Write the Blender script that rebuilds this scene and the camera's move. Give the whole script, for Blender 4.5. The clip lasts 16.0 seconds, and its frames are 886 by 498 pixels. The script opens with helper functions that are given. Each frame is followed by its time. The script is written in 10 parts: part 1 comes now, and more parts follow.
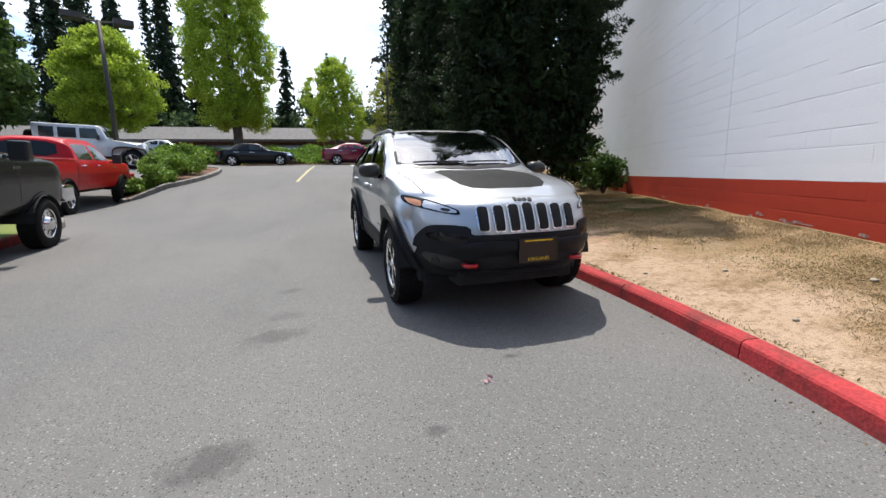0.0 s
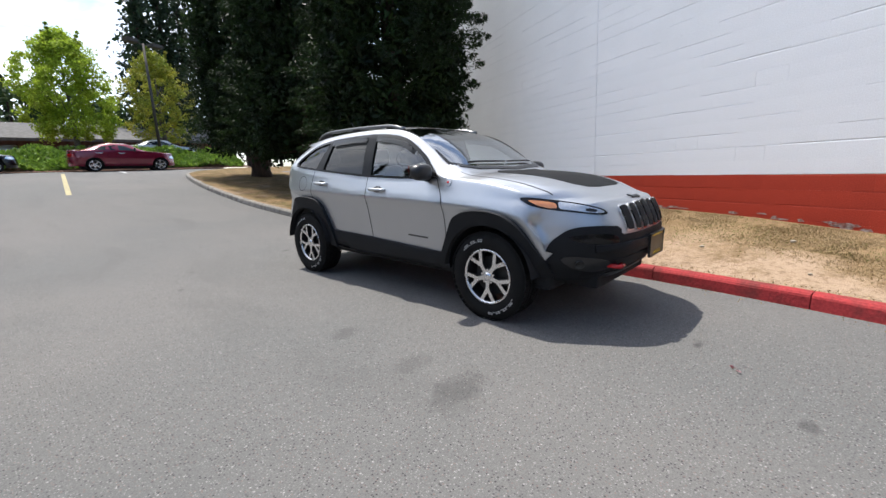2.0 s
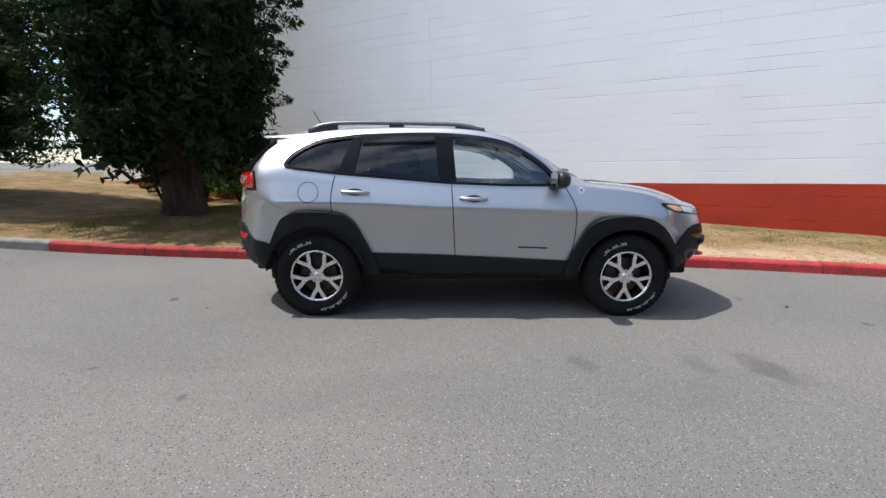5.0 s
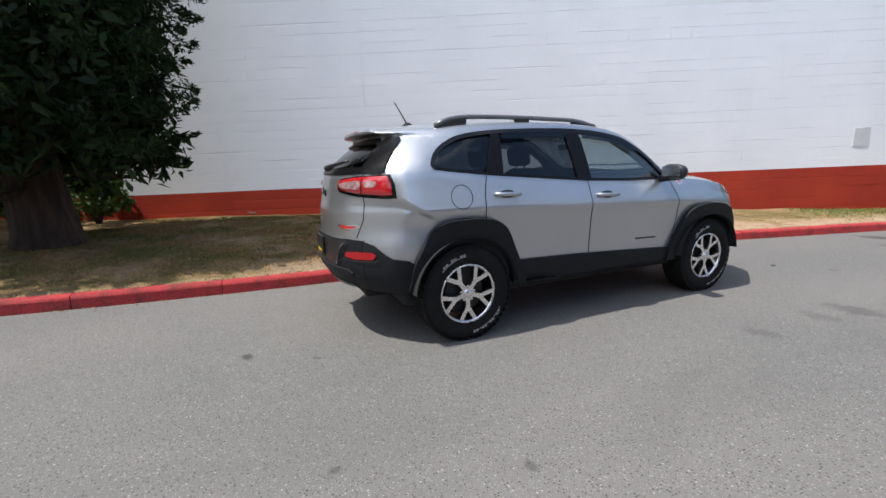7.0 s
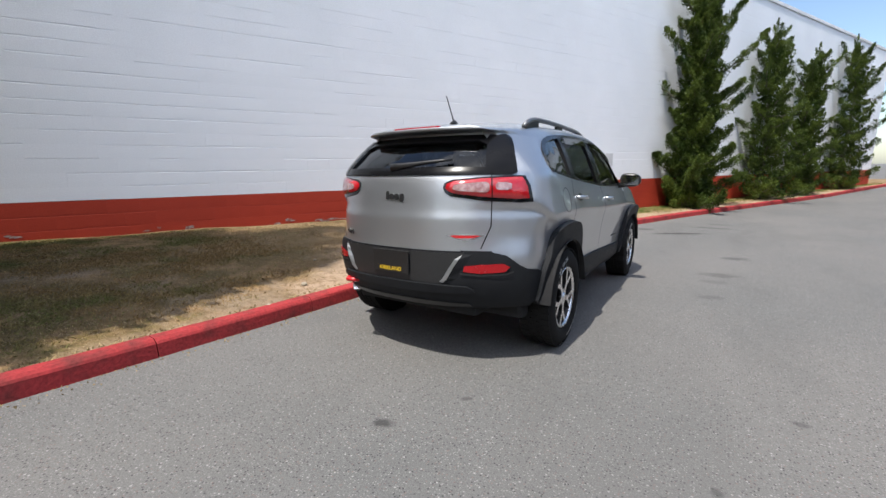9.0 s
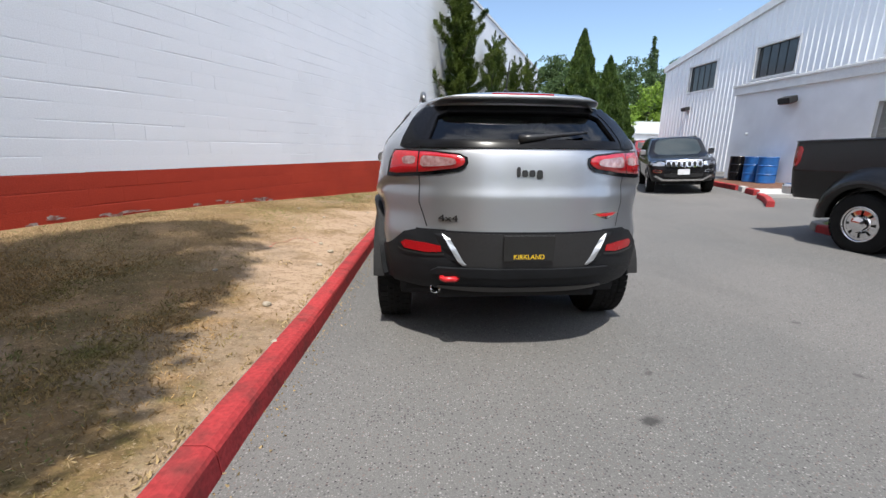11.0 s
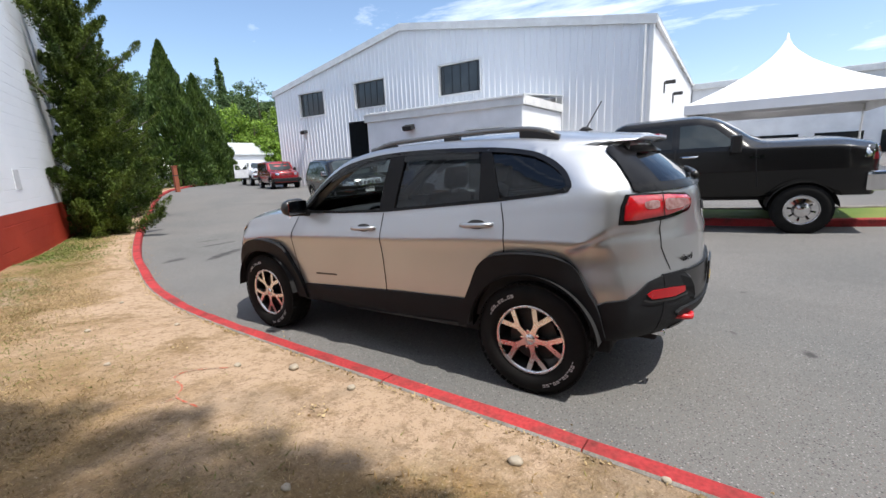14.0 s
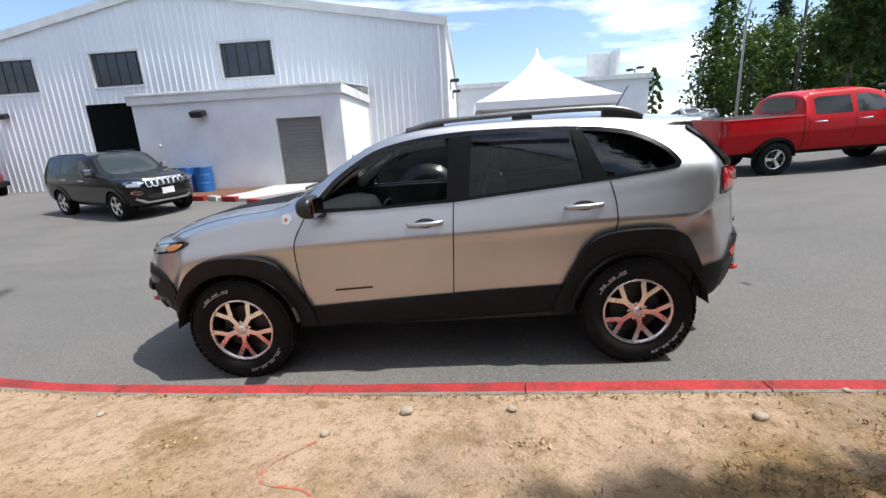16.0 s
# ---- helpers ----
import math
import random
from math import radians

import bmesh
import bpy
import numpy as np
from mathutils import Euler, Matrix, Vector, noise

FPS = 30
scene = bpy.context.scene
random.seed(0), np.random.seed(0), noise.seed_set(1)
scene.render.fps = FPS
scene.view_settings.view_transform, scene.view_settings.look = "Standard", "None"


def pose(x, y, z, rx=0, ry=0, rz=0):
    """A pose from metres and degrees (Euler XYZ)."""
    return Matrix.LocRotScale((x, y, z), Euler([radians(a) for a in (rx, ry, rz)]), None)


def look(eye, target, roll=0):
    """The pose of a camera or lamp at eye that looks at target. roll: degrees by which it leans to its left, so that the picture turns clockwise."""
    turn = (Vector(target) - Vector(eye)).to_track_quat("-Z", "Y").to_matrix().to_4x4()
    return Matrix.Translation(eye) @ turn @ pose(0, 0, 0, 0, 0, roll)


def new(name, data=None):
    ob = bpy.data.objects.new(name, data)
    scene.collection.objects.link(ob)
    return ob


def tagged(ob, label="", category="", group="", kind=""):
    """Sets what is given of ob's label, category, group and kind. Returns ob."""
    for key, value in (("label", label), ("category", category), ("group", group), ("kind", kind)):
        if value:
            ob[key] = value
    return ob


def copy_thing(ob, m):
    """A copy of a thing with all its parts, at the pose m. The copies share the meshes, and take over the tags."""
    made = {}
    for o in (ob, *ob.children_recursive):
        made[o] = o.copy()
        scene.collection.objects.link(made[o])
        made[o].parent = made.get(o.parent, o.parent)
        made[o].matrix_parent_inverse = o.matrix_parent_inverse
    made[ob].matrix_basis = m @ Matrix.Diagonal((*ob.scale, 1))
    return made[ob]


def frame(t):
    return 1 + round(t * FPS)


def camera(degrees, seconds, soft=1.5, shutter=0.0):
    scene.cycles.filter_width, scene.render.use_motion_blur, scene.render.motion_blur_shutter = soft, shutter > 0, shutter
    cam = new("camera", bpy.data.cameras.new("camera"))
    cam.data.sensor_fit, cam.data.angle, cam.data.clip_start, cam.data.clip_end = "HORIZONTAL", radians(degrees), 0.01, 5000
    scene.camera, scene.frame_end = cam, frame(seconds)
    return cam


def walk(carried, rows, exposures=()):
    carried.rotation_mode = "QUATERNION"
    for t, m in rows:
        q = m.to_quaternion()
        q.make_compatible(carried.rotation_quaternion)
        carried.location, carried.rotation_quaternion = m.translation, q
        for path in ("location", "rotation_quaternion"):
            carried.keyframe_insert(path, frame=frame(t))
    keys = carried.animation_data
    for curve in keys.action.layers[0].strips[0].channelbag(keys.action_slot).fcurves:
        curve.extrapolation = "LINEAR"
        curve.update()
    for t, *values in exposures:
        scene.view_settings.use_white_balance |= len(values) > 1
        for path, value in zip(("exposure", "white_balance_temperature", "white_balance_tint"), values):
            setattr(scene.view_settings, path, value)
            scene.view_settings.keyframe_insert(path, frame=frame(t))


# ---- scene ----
cam = camera(92.9, 16.0)
PATH = [  # seconds, x, y, z, then pitch, lean and heading in degrees
    (0, -1.619, -5.166, 1.149, -10.15, -1.37, -17.86),
    (0.5, -2.186, -4.856, 1.158, -9.51, -2.10, -23.70),
    (1, -2.725, -4.423, 1.169, -8.56, -1.52, -31.61),
    (1.5, -3.185, -3.919, 1.169, -10.69, -2.02, -39.42),
    (2, -3.577, -3.374, 1.209, -10.61, -2.53, -47.18),
    (2.5, -3.890, -2.820, 1.238, -10.44, -3.05, -54.35),
    (3, -4.165, -2.235, 1.273, -9.96, -2.52, -61.45),
    (3.5, -4.361, -1.638, 1.279, -9.71, -2.01, -69.22),
    (4.1, -4.492, -0.884, 1.293, -10.06, -1.39, -78.29),
    (4.8, -4.500, 0.030, 1.320, -10.95, -0.89, -88.08),
    (5.4, -4.386, 0.816, 1.345, -11.71, -0.81, -95.79),
    (6, -4.165, 1.585, 1.363, -12.08, -1.19, -102.87),
    (6.5, -3.918, 2.189, 1.359, -11.16, -2.04, -108.66),
    (7, -3.599, 2.753, 1.368, -11.55, -2.43, -114.12),
    (7.5, -3.253, 3.259, 1.373, -12.66, -2.20, -121.02),
    (8, -2.859, 3.680, 1.366, -11.04, -2.25, -128.44),
    (8.5, -2.358, 4.095, 1.352, -11.15, -1.92, -137.45),
    (9, -1.792, 4.385, 1.355, -10.86, -0.73, -147.01),
    (9.6, -1.060, 4.623, 1.338, -11.60, 0.08, -158.30),
    (10.2, -0.308, 4.705, 1.318, -12.66, 0.63, -169.39),
    (10.9, 0.556, 4.610, 1.307, -13.48, 0.93, -182.38),
    (11.5, 1.251, 4.374, 1.317, -13.14, 0.89, -193.84),
    (12, 1.776, 4.052, 1.347, -13.12, 1.68, -203.01),
    (12.5, 2.260, 3.699, 1.392, -11.02, 0.04, -212.84),
    (13, 2.676, 3.254, 1.439, -11.50, -1.05, -219.76),
    (13.5, 3.040, 2.791, 1.503, -12.02, -1.54, -228.32),
    (14, 3.266, 2.307, 1.517, -11.67, -2.51, -236.16),
    (14.5, 3.462, 1.796, 1.544, -12.73, -1.58, -244.59),
    (15, 3.581, 1.298, 1.550, -12.73, -2.15, -253.13),
    (15.5, 3.633, 0.771, 1.531, -14.47, -2.33, -261.25),
    (16, 3.566, 0.262, 1.534, -14.03, -3.13, -266.21),
]


def carried_pose(x, y, z, pitch, lean, heading):
    return pose(x, y, z, 0, 0, heading) @ pose(0, 0, 0, 90 + pitch) @ pose(0, 0, 0, 0, 0, lean)


walk(cam, [(row[0], carried_pose(*row[1:])) for row in PATH], exposures=[(0, 0.52), (16, 0.52)])

# ---- light ----
SUN = Vector((0.05, 0.455, 1.0)).normalized()
world = bpy.data.worlds.new("sky")
scene.world = world
world.use_nodes = True
wn = world.node_tree.nodes
wl = world.node_tree.links
wn.clear()
sky = wn.new("ShaderNodeTexSky")
sky.sky_type = "NISHITA"
sky.sun_disc = False
sky.sun_elevation = math.asin(SUN.z)
sky.sun_rotation = math.atan2(SUN.x, SUN.y)
sky.dust_density, sky.air_density, sky.ozone_density = 0.9, 1.0, 2.2
w_map = wn.new("ShaderNodeMapping")
w_map.inputs["Scale"].default_value = (1.2, 1.2, 5.0)
w_tc = wn.new("ShaderNodeTexCoord")
w_noise = wn.new("ShaderNodeTexNoise")
w_noise.inputs["Scale"].default_value = 1.7
w_noise.inputs["Detail"].default_value = 7
w_noise.inputs["Roughness"].default_value = 0.62
w_noise.inputs["Distortion"].default_value = 0.5
w_ramp = wn.new("ShaderNodeValToRGB")
w_ramp.color_ramp.elements[0].position = 0.555
w_ramp.color_ramp.elements[1].position = 0.9
w_mix = wn.new("ShaderNodeMixRGB")
w_mix.inputs["Color2"].default_value = (12.5, 12.7, 13.1, 1)
w_bg = wn.new("ShaderNodeBackground")
w_bg.inputs["Strength"].default_value = 0.15
w_out = wn.new("ShaderNodeOutputWorld")
wl.new(w_tc.outputs["Generated"], w_map.inputs["Vector"])
wl.new(w_map.outputs["Vector"], w_noise.inputs["Vector"])
# the cloud lies thicker overhead and towards the north
w_sep = wn.new("ShaderNodeSeparateXYZ")
w_north = wn.new("ShaderNodeMath")
w_north.operation = "MULTIPLY_ADD"
w_north.inputs[1].default_value = 0.16
wl.new(w_tc.outputs["Generated"], w_sep.inputs["Vector"])
wl.new(w_sep.outputs["Y"], w_north.inputs[0])
w_high = wn.new("ShaderNodeMath")
w_high.operation = "MULTIPLY_ADD"
w_high.inputs[1].default_value = 0.13
wl.new(w_sep.outputs["Z"], w_high.inputs[0])
wl.new(w_noise.outputs["Fac"], w_high.inputs[2])
wl.new(w_high.outputs["Value"], w_north.inputs[2])
wl.new(w_north.outputs["Value"], w_ramp.inputs["Fac"])
wl.new(w_ramp.outputs["Color"], w_mix.inputs["Fac"])
wl.new(sky.outputs["Color"], w_mix.inputs["Color1"])
wl.new(w_mix.outputs["Color"], w_bg.inputs["Color"])
wl.new(w_bg.outputs["Background"], w_out.inputs["Surface"])
sun_data = bpy.data.lights.new("sun", "SUN")
sun_data.energy = 4.2
sun_data.angle = radians(0.55)
sun_data.color = (1.0, 0.955, 0.89)
sun = new("sun", sun_data)
sun.matrix_world = look(SUN * 60, (0, 0, 0))


# ---- materials ----
def mat(name, colour, rough=0.5, metal=0.0, other=None, scale=6.0, mixing=(0.35, 0.65), bump=0.0, bump_scale=60.0,
        fine=0.12, coat=0.0, spec=0.5, per_piece=0.0, island=0.0, rough_var=0.08, stretch=(1, 1, 1), trans=0.0, space="Object"):
    """A surface with a broad and a fine variation of colour, varied gloss and relief, sized in metres."""
    m = bpy.data.materials.new(name)
    m.use_nodes = True
    nt = m.node_tree
    n, l = nt.nodes, nt.links
    b = n["Principled BSDF"]
    b.inputs["Metallic"].default_value = metal
    b.inputs["Coat Weight"].default_value = coat
    b.inputs["Coat Roughness"].default_value = 0.04
    b.inputs["Specular IOR Level"].default_value = spec
    b.inputs["Transmission Weight"].default_value = trans
    tc = n.new("ShaderNodeTexCoord")
    mp = n.new("ShaderNodeMapping")
    mp.inputs["Scale"].default_value = stretch
    l.new(tc.outputs[space], mp.inputs["Vector"])
    broad = n.new("ShaderNodeTexNoise")
    broad.inputs["Scale"].default_value = scale
    broad.inputs["Detail"].default_value = 5
    l.new(mp.outputs["Vector"], broad.inputs["Vector"])
    ramp = n.new("ShaderNodeMapRange")
    ramp.inputs["From Min"].default_value, ramp.inputs["From Max"].default_value = mixing
    l.new(broad.outputs["Fac"], ramp.inputs["Value"])
    mix = n.new("ShaderNodeMixRGB")
    mix.inputs["Color1"].default_value = (*colour, 1)
    mix.inputs["Color2"].default_value = (*(other or [c * 0.86 for c in colour]), 1)
    l.new(ramp.outputs["Result"], mix.inputs["Fac"])
    grain = n.new("ShaderNodeTexNoise")
    grain.inputs["Scale"].default_value = bump_scale
    grain.inputs["Detail"].default_value = 4
    l.new(mp.outputs["Vector"], grain.inputs["Vector"])
    gr = n.new("ShaderNodeMapRange")
    gr.inputs["From Min"].default_value, gr.inputs["From Max"].default_value = 0.3, 0.7
    gr.inputs["To Min"].default_value, gr.inputs["To Max"].default_value = 1 - fine, 1 + fine
    l.new(grain.outputs["Fac"], gr.inputs["Value"])
    mul = n.new("ShaderNodeVectorMath")
    mul.operation = "SCALE"
    l.new(mix.outputs["Color"], mul.inputs[0])
    l.new(gr.outputs["Result"], mul.inputs["Scale"])
    colour_out = mul.outputs["Vector"]
    for amount, node, sock in ((per_piece, "ShaderNodeObjectInfo", "Random"), (island, "ShaderNodeNewGeometry", "Random Per Island")):
        if amount:
            src = n.new(node)
            rr = n.new("ShaderNodeMapRange")
            rr.inputs["To Min"].default_value, rr.inputs["To Max"].default_value = 1 - amount, 1 + amount
            l.new(src.outputs[sock], rr.inputs["Value"])
            again = n.new("ShaderNodeVectorMath")
            again.operation = "SCALE"
            l.new(colour_out, again.inputs[0])
            l.new(rr.outputs["Result"], again.inputs["Scale"])
            colour_out = again.outputs["Vector"]
    l.new(colour_out, b.inputs["Base Color"])
    rv = n.new("ShaderNodeMapRange")
    rv.inputs["To Min"].default_value, rv.inputs["To Max"].default_value = max(0.0, rough - rough_var), min(1.0, rough + rough_var)
    l.new(broad.outputs["Fac"], rv.inputs["Value"])
    l.new(rv.outputs["Result"], b.inputs["Roughness"])
    if bump:
        bp = n.new("ShaderNodeBump")
        bp.inputs["Strength"].default_value = 1.0
        bp.inputs["Distance"].default_value = bump
        l.new(grain.outputs["Fac"], bp.inputs["Height"])
        l.new(bp.outputs["Normal"], b.inputs["Normal"])
    return m


def glass(name, tint, rough=0.0, clear=0.8, least=0.055):
    """Window glass of one thin pane: what it lets through, tinted, under a mirror of the usual strength."""
    m = bpy.data.materials.new(name)
    m.use_nodes = True
    n, l = m.node_tree.nodes, m.node_tree.links
    n.clear()
    out = n.new("ShaderNodeOutputMaterial")
    tr = n.new("ShaderNodeBsdfTransparent")
    tr.inputs["Color"].default_value = (*[c * clear for c in tint], 1)
    gl = n.new("ShaderNodeBsdfGlossy")
    gl.inputs["Roughness"].default_value = rough
    lw = n.new("ShaderNodeLayerWeight")
    lw.inputs["Blend"].default_value = 0.5
    p5 = n.new("ShaderNodeMath")
    p5.operation = "POWER"
    p5.inputs[1].default_value = 4.5
    fr = n.new("ShaderNodeMath")
    fr.operation = "MULTIPLY_ADD"
    fr.inputs[1].default_value, fr.inputs[2].default_value = 0.93, least
    l.new(lw.outputs["Facing"], p5.inputs[0])
    l.new(p5.outputs["Value"], fr.inputs[0])
    mixer = n.new("ShaderNodeMixShader")
    l.new(fr.outputs["Value"], mixer.inputs["Fac"])
    l.new(tr.outputs["BSDF"], mixer.inputs[1])
    l.new(gl.outputs["BSDF"], mixer.inputs[2])
    l.new(mixer.outputs["Shader"], out.inputs["Surface"])
    return m


# oil stains soaked into the asphalt: x, y, half length, half width, turn, how dark
STAINS = ((-1.93, -1.9, 0.24, 0.15, 0.4, 0.45), (-1.83, -0.68, 0.14, 0.09, 0.2, 0.35), (-1.85, -1.45, 0.16, 0.1, 0.2, 0.3), (-0.4, -2.79, 0.07, 0.035, 0.0, 0.75),
          (-0.44, 2.91, 0.06, 0.036, 0.3, 0.9), (-2.26, 1.77, 0.04, 0.025, 0.0, 0.5), (-1.24, -5.94, 0.55, 0.14, 0.4, 0.95), (-0.95, -5.78, 0.3, 0.1, 0.5, 0.8),
          (-0.42, -6.32, 0.24, 0.14, 0.3, 0.85), (-1.74, -7.2, 0.5, 0.09, -0.1, 0.8), (-1.93, -7.94, 0.32, 0.08, -0.2, 0.7), (-2.1, -3.3, 0.2, 0.14, 0.3, 0.55),
          (-1.1, -3.4, 0.06, 0.04, 0.0, 0.5), (-1.9, 2.56, 0.03, 0.035, 0.0, 0.6), (-0.69, 2.46, 0.035, 0.02, 0.7, 0.6))


def asphalt_material():
    m = mat("asphalt", (0.122, 0.121, 0.117), 0.86, other=(0.148, 0.142, 0.135), scale=0.35, mixing=(0.38, 0.62), bump=0.0035, bump_scale=150, fine=0.2, spec=0.3)
    n, l = m.node_tree.nodes, m.node_tree.links
    b = n["Principled BSDF"]
    base = b.inputs["Base Color"].links[0].from_socket
    tc = n.new("ShaderNodeTexCoord")
    # pale and dark stones that show in the worn binder
    for scale, lo, hi, colour in ((95, 0.1, 0.42, (0.27, 0.262, 0.25)), (38, 0.05, 0.24, (0.34, 0.33, 0.315)), (60, 0.1, 0.36, (0.16, 0.12, 0.108)), (70, 0.1, 0.44, (0.03, 0.03, 0.03))):
        v = n.new("ShaderNodeTexVoronoi")
        v.inputs["Scale"].default_value = scale
        l.new(tc.outputs["Object"], v.inputs["Vector"])
        cut = n.new("ShaderNodeMapRange")
        cut.inputs["From Min"].default_value, cut.inputs["From Max"].default_value = lo, hi
        cut.inputs["To Min"].default_value, cut.inputs["To Max"].default_value = 1.0, 0.0
        l.new(v.outputs["Distance"], cut.inputs["Value"])
        sep = n.new("ShaderNodeSeparateColor")
        l.new(v.outputs["Color"], sep.inputs["Color"])
        some = n.new("ShaderNodeMapRange")
        some.inputs["From Min"].default_value, some.inputs["From Max"].default_value = 0.62, 0.72
        l.new(sep.outputs["Red"], some.inputs["Value"])
        both = n.new("ShaderNodeMath")
        both.operation = "MULTIPLY"
        l.new(cut.outputs["Result"], both.inputs[0])
        l.new(some.outputs["Result"], both.inputs[1])
        mx = n.new("ShaderNodeMixRGB")
        mx.inputs["Color2"].default_value = (*colour, 1)
        l.new(both.outputs["Value"], mx.inputs["Fac"])
        l.new(base, mx.inputs["Color1"])
        base = mx.outputs["Color"]
    # broad darker lanes where oil and tyres have gone
    w = n.new("ShaderNodeTexNoise")
    w.inputs["Scale"].default_value = 1.1
    w.inputs["Detail"].default_value = 6
    w.inputs["Distortion"].default_value = 0.7
    mp = n.new("ShaderNodeMapping")
    mp.inputs["Scale"].default_value = (1.0, 0.35, 1.0)
    l.new(tc.outputs["Object"], mp.inputs["Vector"])
    l.new(mp.outputs["Vector"], w.inputs["Vector"])
    r = n.new("ShaderNodeMapRange")
    r.inputs["From Min"].default_value, r.inputs["From Max"].default_value = 0.52, 0.8
    r.inputs["To Max"].default_value = 0.55
    l.new(w.outputs["Fac"], r.inputs["Value"])
    mx = n.new("ShaderNodeMixRGB")
    mx.inputs["Color2"].default_value = (0.095, 0.093, 0.089, 1)
    l.new(r.outputs["Result"], mx.inputs["Fac"])
    l.new(base, mx.inputs["Color1"])
    base = mx.outputs["Color"]
    edge = n.new("ShaderNodeTexNoise")
    edge.inputs["Scale"].default_value = 9.0
    edge.inputs["Detail"].default_value = 6
    edge.inputs["Roughness"].default_value = 0.7
    l.new(tc.outputs["Object"], edge.inputs["Vector"])
    for x, y, rx, ry, turn, dark in STAINS:
        mp = n.new("ShaderNodeMapping")
        mp.vector_type = "TEXTURE"
        mp.inputs["Location"].default_value = (x, y, 0)
        mp.inputs["Rotation"].default_value = (0, 0, turn)
        mp.inputs["Scale"].default_value = (rx, ry, 10)
        l.new(tc.outputs["Object"], mp.inputs["Vector"])
        far = n.new("ShaderNodeVectorMath")
        far.operation = "LENGTH"
        l.new(mp.outputs["Vector"], far.inputs[0])
        rag = n.new("ShaderNodeMath")
        rag.operation = "MULTIPLY_ADD"
        rag.inputs[1].default_value = 2.6
        l.new(edge.outputs["Fac"], rag.inputs[0])
        l.new(far.outputs["Value"], rag.inputs[2])
        r = n.new("ShaderNodeMapRange")
        r.inputs["From Min"].default_value, r.inputs["From Max"].default_value = 1.75, 2.45
        r.inputs["To Min"].default_value, r.inputs["To Max"].default_value = dark, 0.0
        l.new(rag.outputs["Value"], r.inputs["Value"])
        mx = n.new("ShaderNodeMixRGB")
        mx.inputs["Color2"].default_value = (0.042, 0.041, 0.04, 1)
        l.new(r.outputs["Result"], mx.inputs["Fac"])
        l.new(base, mx.inputs["Color1"])
        base = mx.outputs["Color"]
    l.new(base, b.inputs["Base Color"])
    return m


def verge_material():
    """Thin turf, greener in the shade and straw-dry in the sun, worn to pale earth along the kerb."""
    m = mat("dry_turf", (0.25, 0.172, 0.092), 0.95, other=(0.12, 0.094, 0.044), scale=2.2, mixing=(0.44, 0.57), bump=0.012, bump_scale=75, fine=0.35, spec=0.1)
    n, l = m.node_tree.nodes, m.node_tree.links
    b = n["Principled BSDF"]
    base = b.inputs["Base Color"].links[0].from_socket
    tc = n.new("ShaderNodeTexCoord")

    def cloud(scale, shift, rough=0.65):
        w = n.new("ShaderNodeTexNoise")
        w.inputs["Scale"].default_value = scale
        w.inputs["Detail"].default_value = 8
        w.inputs["Roughness"].default_value = rough
        mp = n.new("ShaderNodeMapping")
        mp.inputs["Location"].default_value = (shift, shift * 2.3, 0)
        l.new(tc.outputs["Object"], mp.inputs["Vector"])
        l.new(mp.outputs["Vector"], w.inputs["Vector"])
        return w.outputs["Fac"]

    def lay(base, fac, lo, hi, most, colour):
        r = n.new("ShaderNodeMapRange")
        r.inputs["From Min"].default_value, r.inputs["From Max"].default_value = lo, hi
        r.inputs["To Max"].default_value = most
        l.new(fac, r.inputs["Value"])
        mx = n.new("ShaderNodeMixRGB")
        mx.inputs["Color2"].default_value = (*colour, 1)
        l.new(r.outputs["Result"], mx.inputs["Fac"])
        l.new(base, mx.inputs["Color1"])
        return mx.outputs["Color"]

    def blend(attribute, noise_socket, weight):
        at = n.new("ShaderNodeAttribute")
        at.attribute_name = attribute
        ma = n.new("ShaderNodeMath")
        ma.operation = "MULTIPLY_ADD"
        ma.inputs[1].default_value = weight
        l.new(noise_socket, ma.inputs[0])
        l.new(at.outputs["Fac"], ma.inputs[2])
        return ma.outputs["Value"]

    base = lay(base, cloud(1.3, 4), 0.48, 0.6, 0.8, (0.098, 0.093, 0.03))
    base = lay(base, cloud(5.5, 6, 0.8), 0.5, 0.62, 0.75, (0.062, 0.05, 0.022))
    base = lay(base, cloud(8.0, 12, 0.8), 0.53, 0.63, 0.7, (0.2, 0.14, 0.072))
    base = lay(base, blend("dry", cloud(2.2, 9, 0.75), 1.6), 1.2, 1.85, 0.9, (0.26, 0.19, 0.112))
    base = lay(base, blend("bare", cloud(1.7, 2, 0.72), 1.5), 1.05, 1.5, 0.97, (0.375, 0.292, 0.218))
    base = lay(base, cloud(2.6, 21, 0.85), 0.5, 0.6, 0.5, (0.19, 0.13, 0.08))
    base = lay(base, cloud(1.1, 41, 0.75), 0.52, 0.6, 0.75, (0.165, 0.115, 0.06))
    base = lay(base, cloud(0.9, 63, 0.6), 0.57, 0.64, 0.75, (0.25, 0.2, 0.15))
    base = lay(base, cloud(13, 7, 0.85), 0.5, 0.6, 0.6, (0.12, 0.082, 0.05))
    base = lay(base, cloud(22, 17, 0.85), 0.54, 0.62, 0.5, (0.35, 0.265, 0.165))
    base = lay(base, cloud(48, 31), 0.59, 0.65, 0.65, (0.075, 0.053, 0.034))
    base = lay(base, cloud(60, 3), 0.6, 0.66, 0.55, (0.45, 0.38, 0.29))
    warm = n.new("ShaderNodeMixRGB")
    warm.blend_type = "MULTIPLY"
    warm.inputs["Fac"].default_value = 1.0
    warm.inputs["Color2"].default_value = (1.06, 0.99, 0.92, 1)
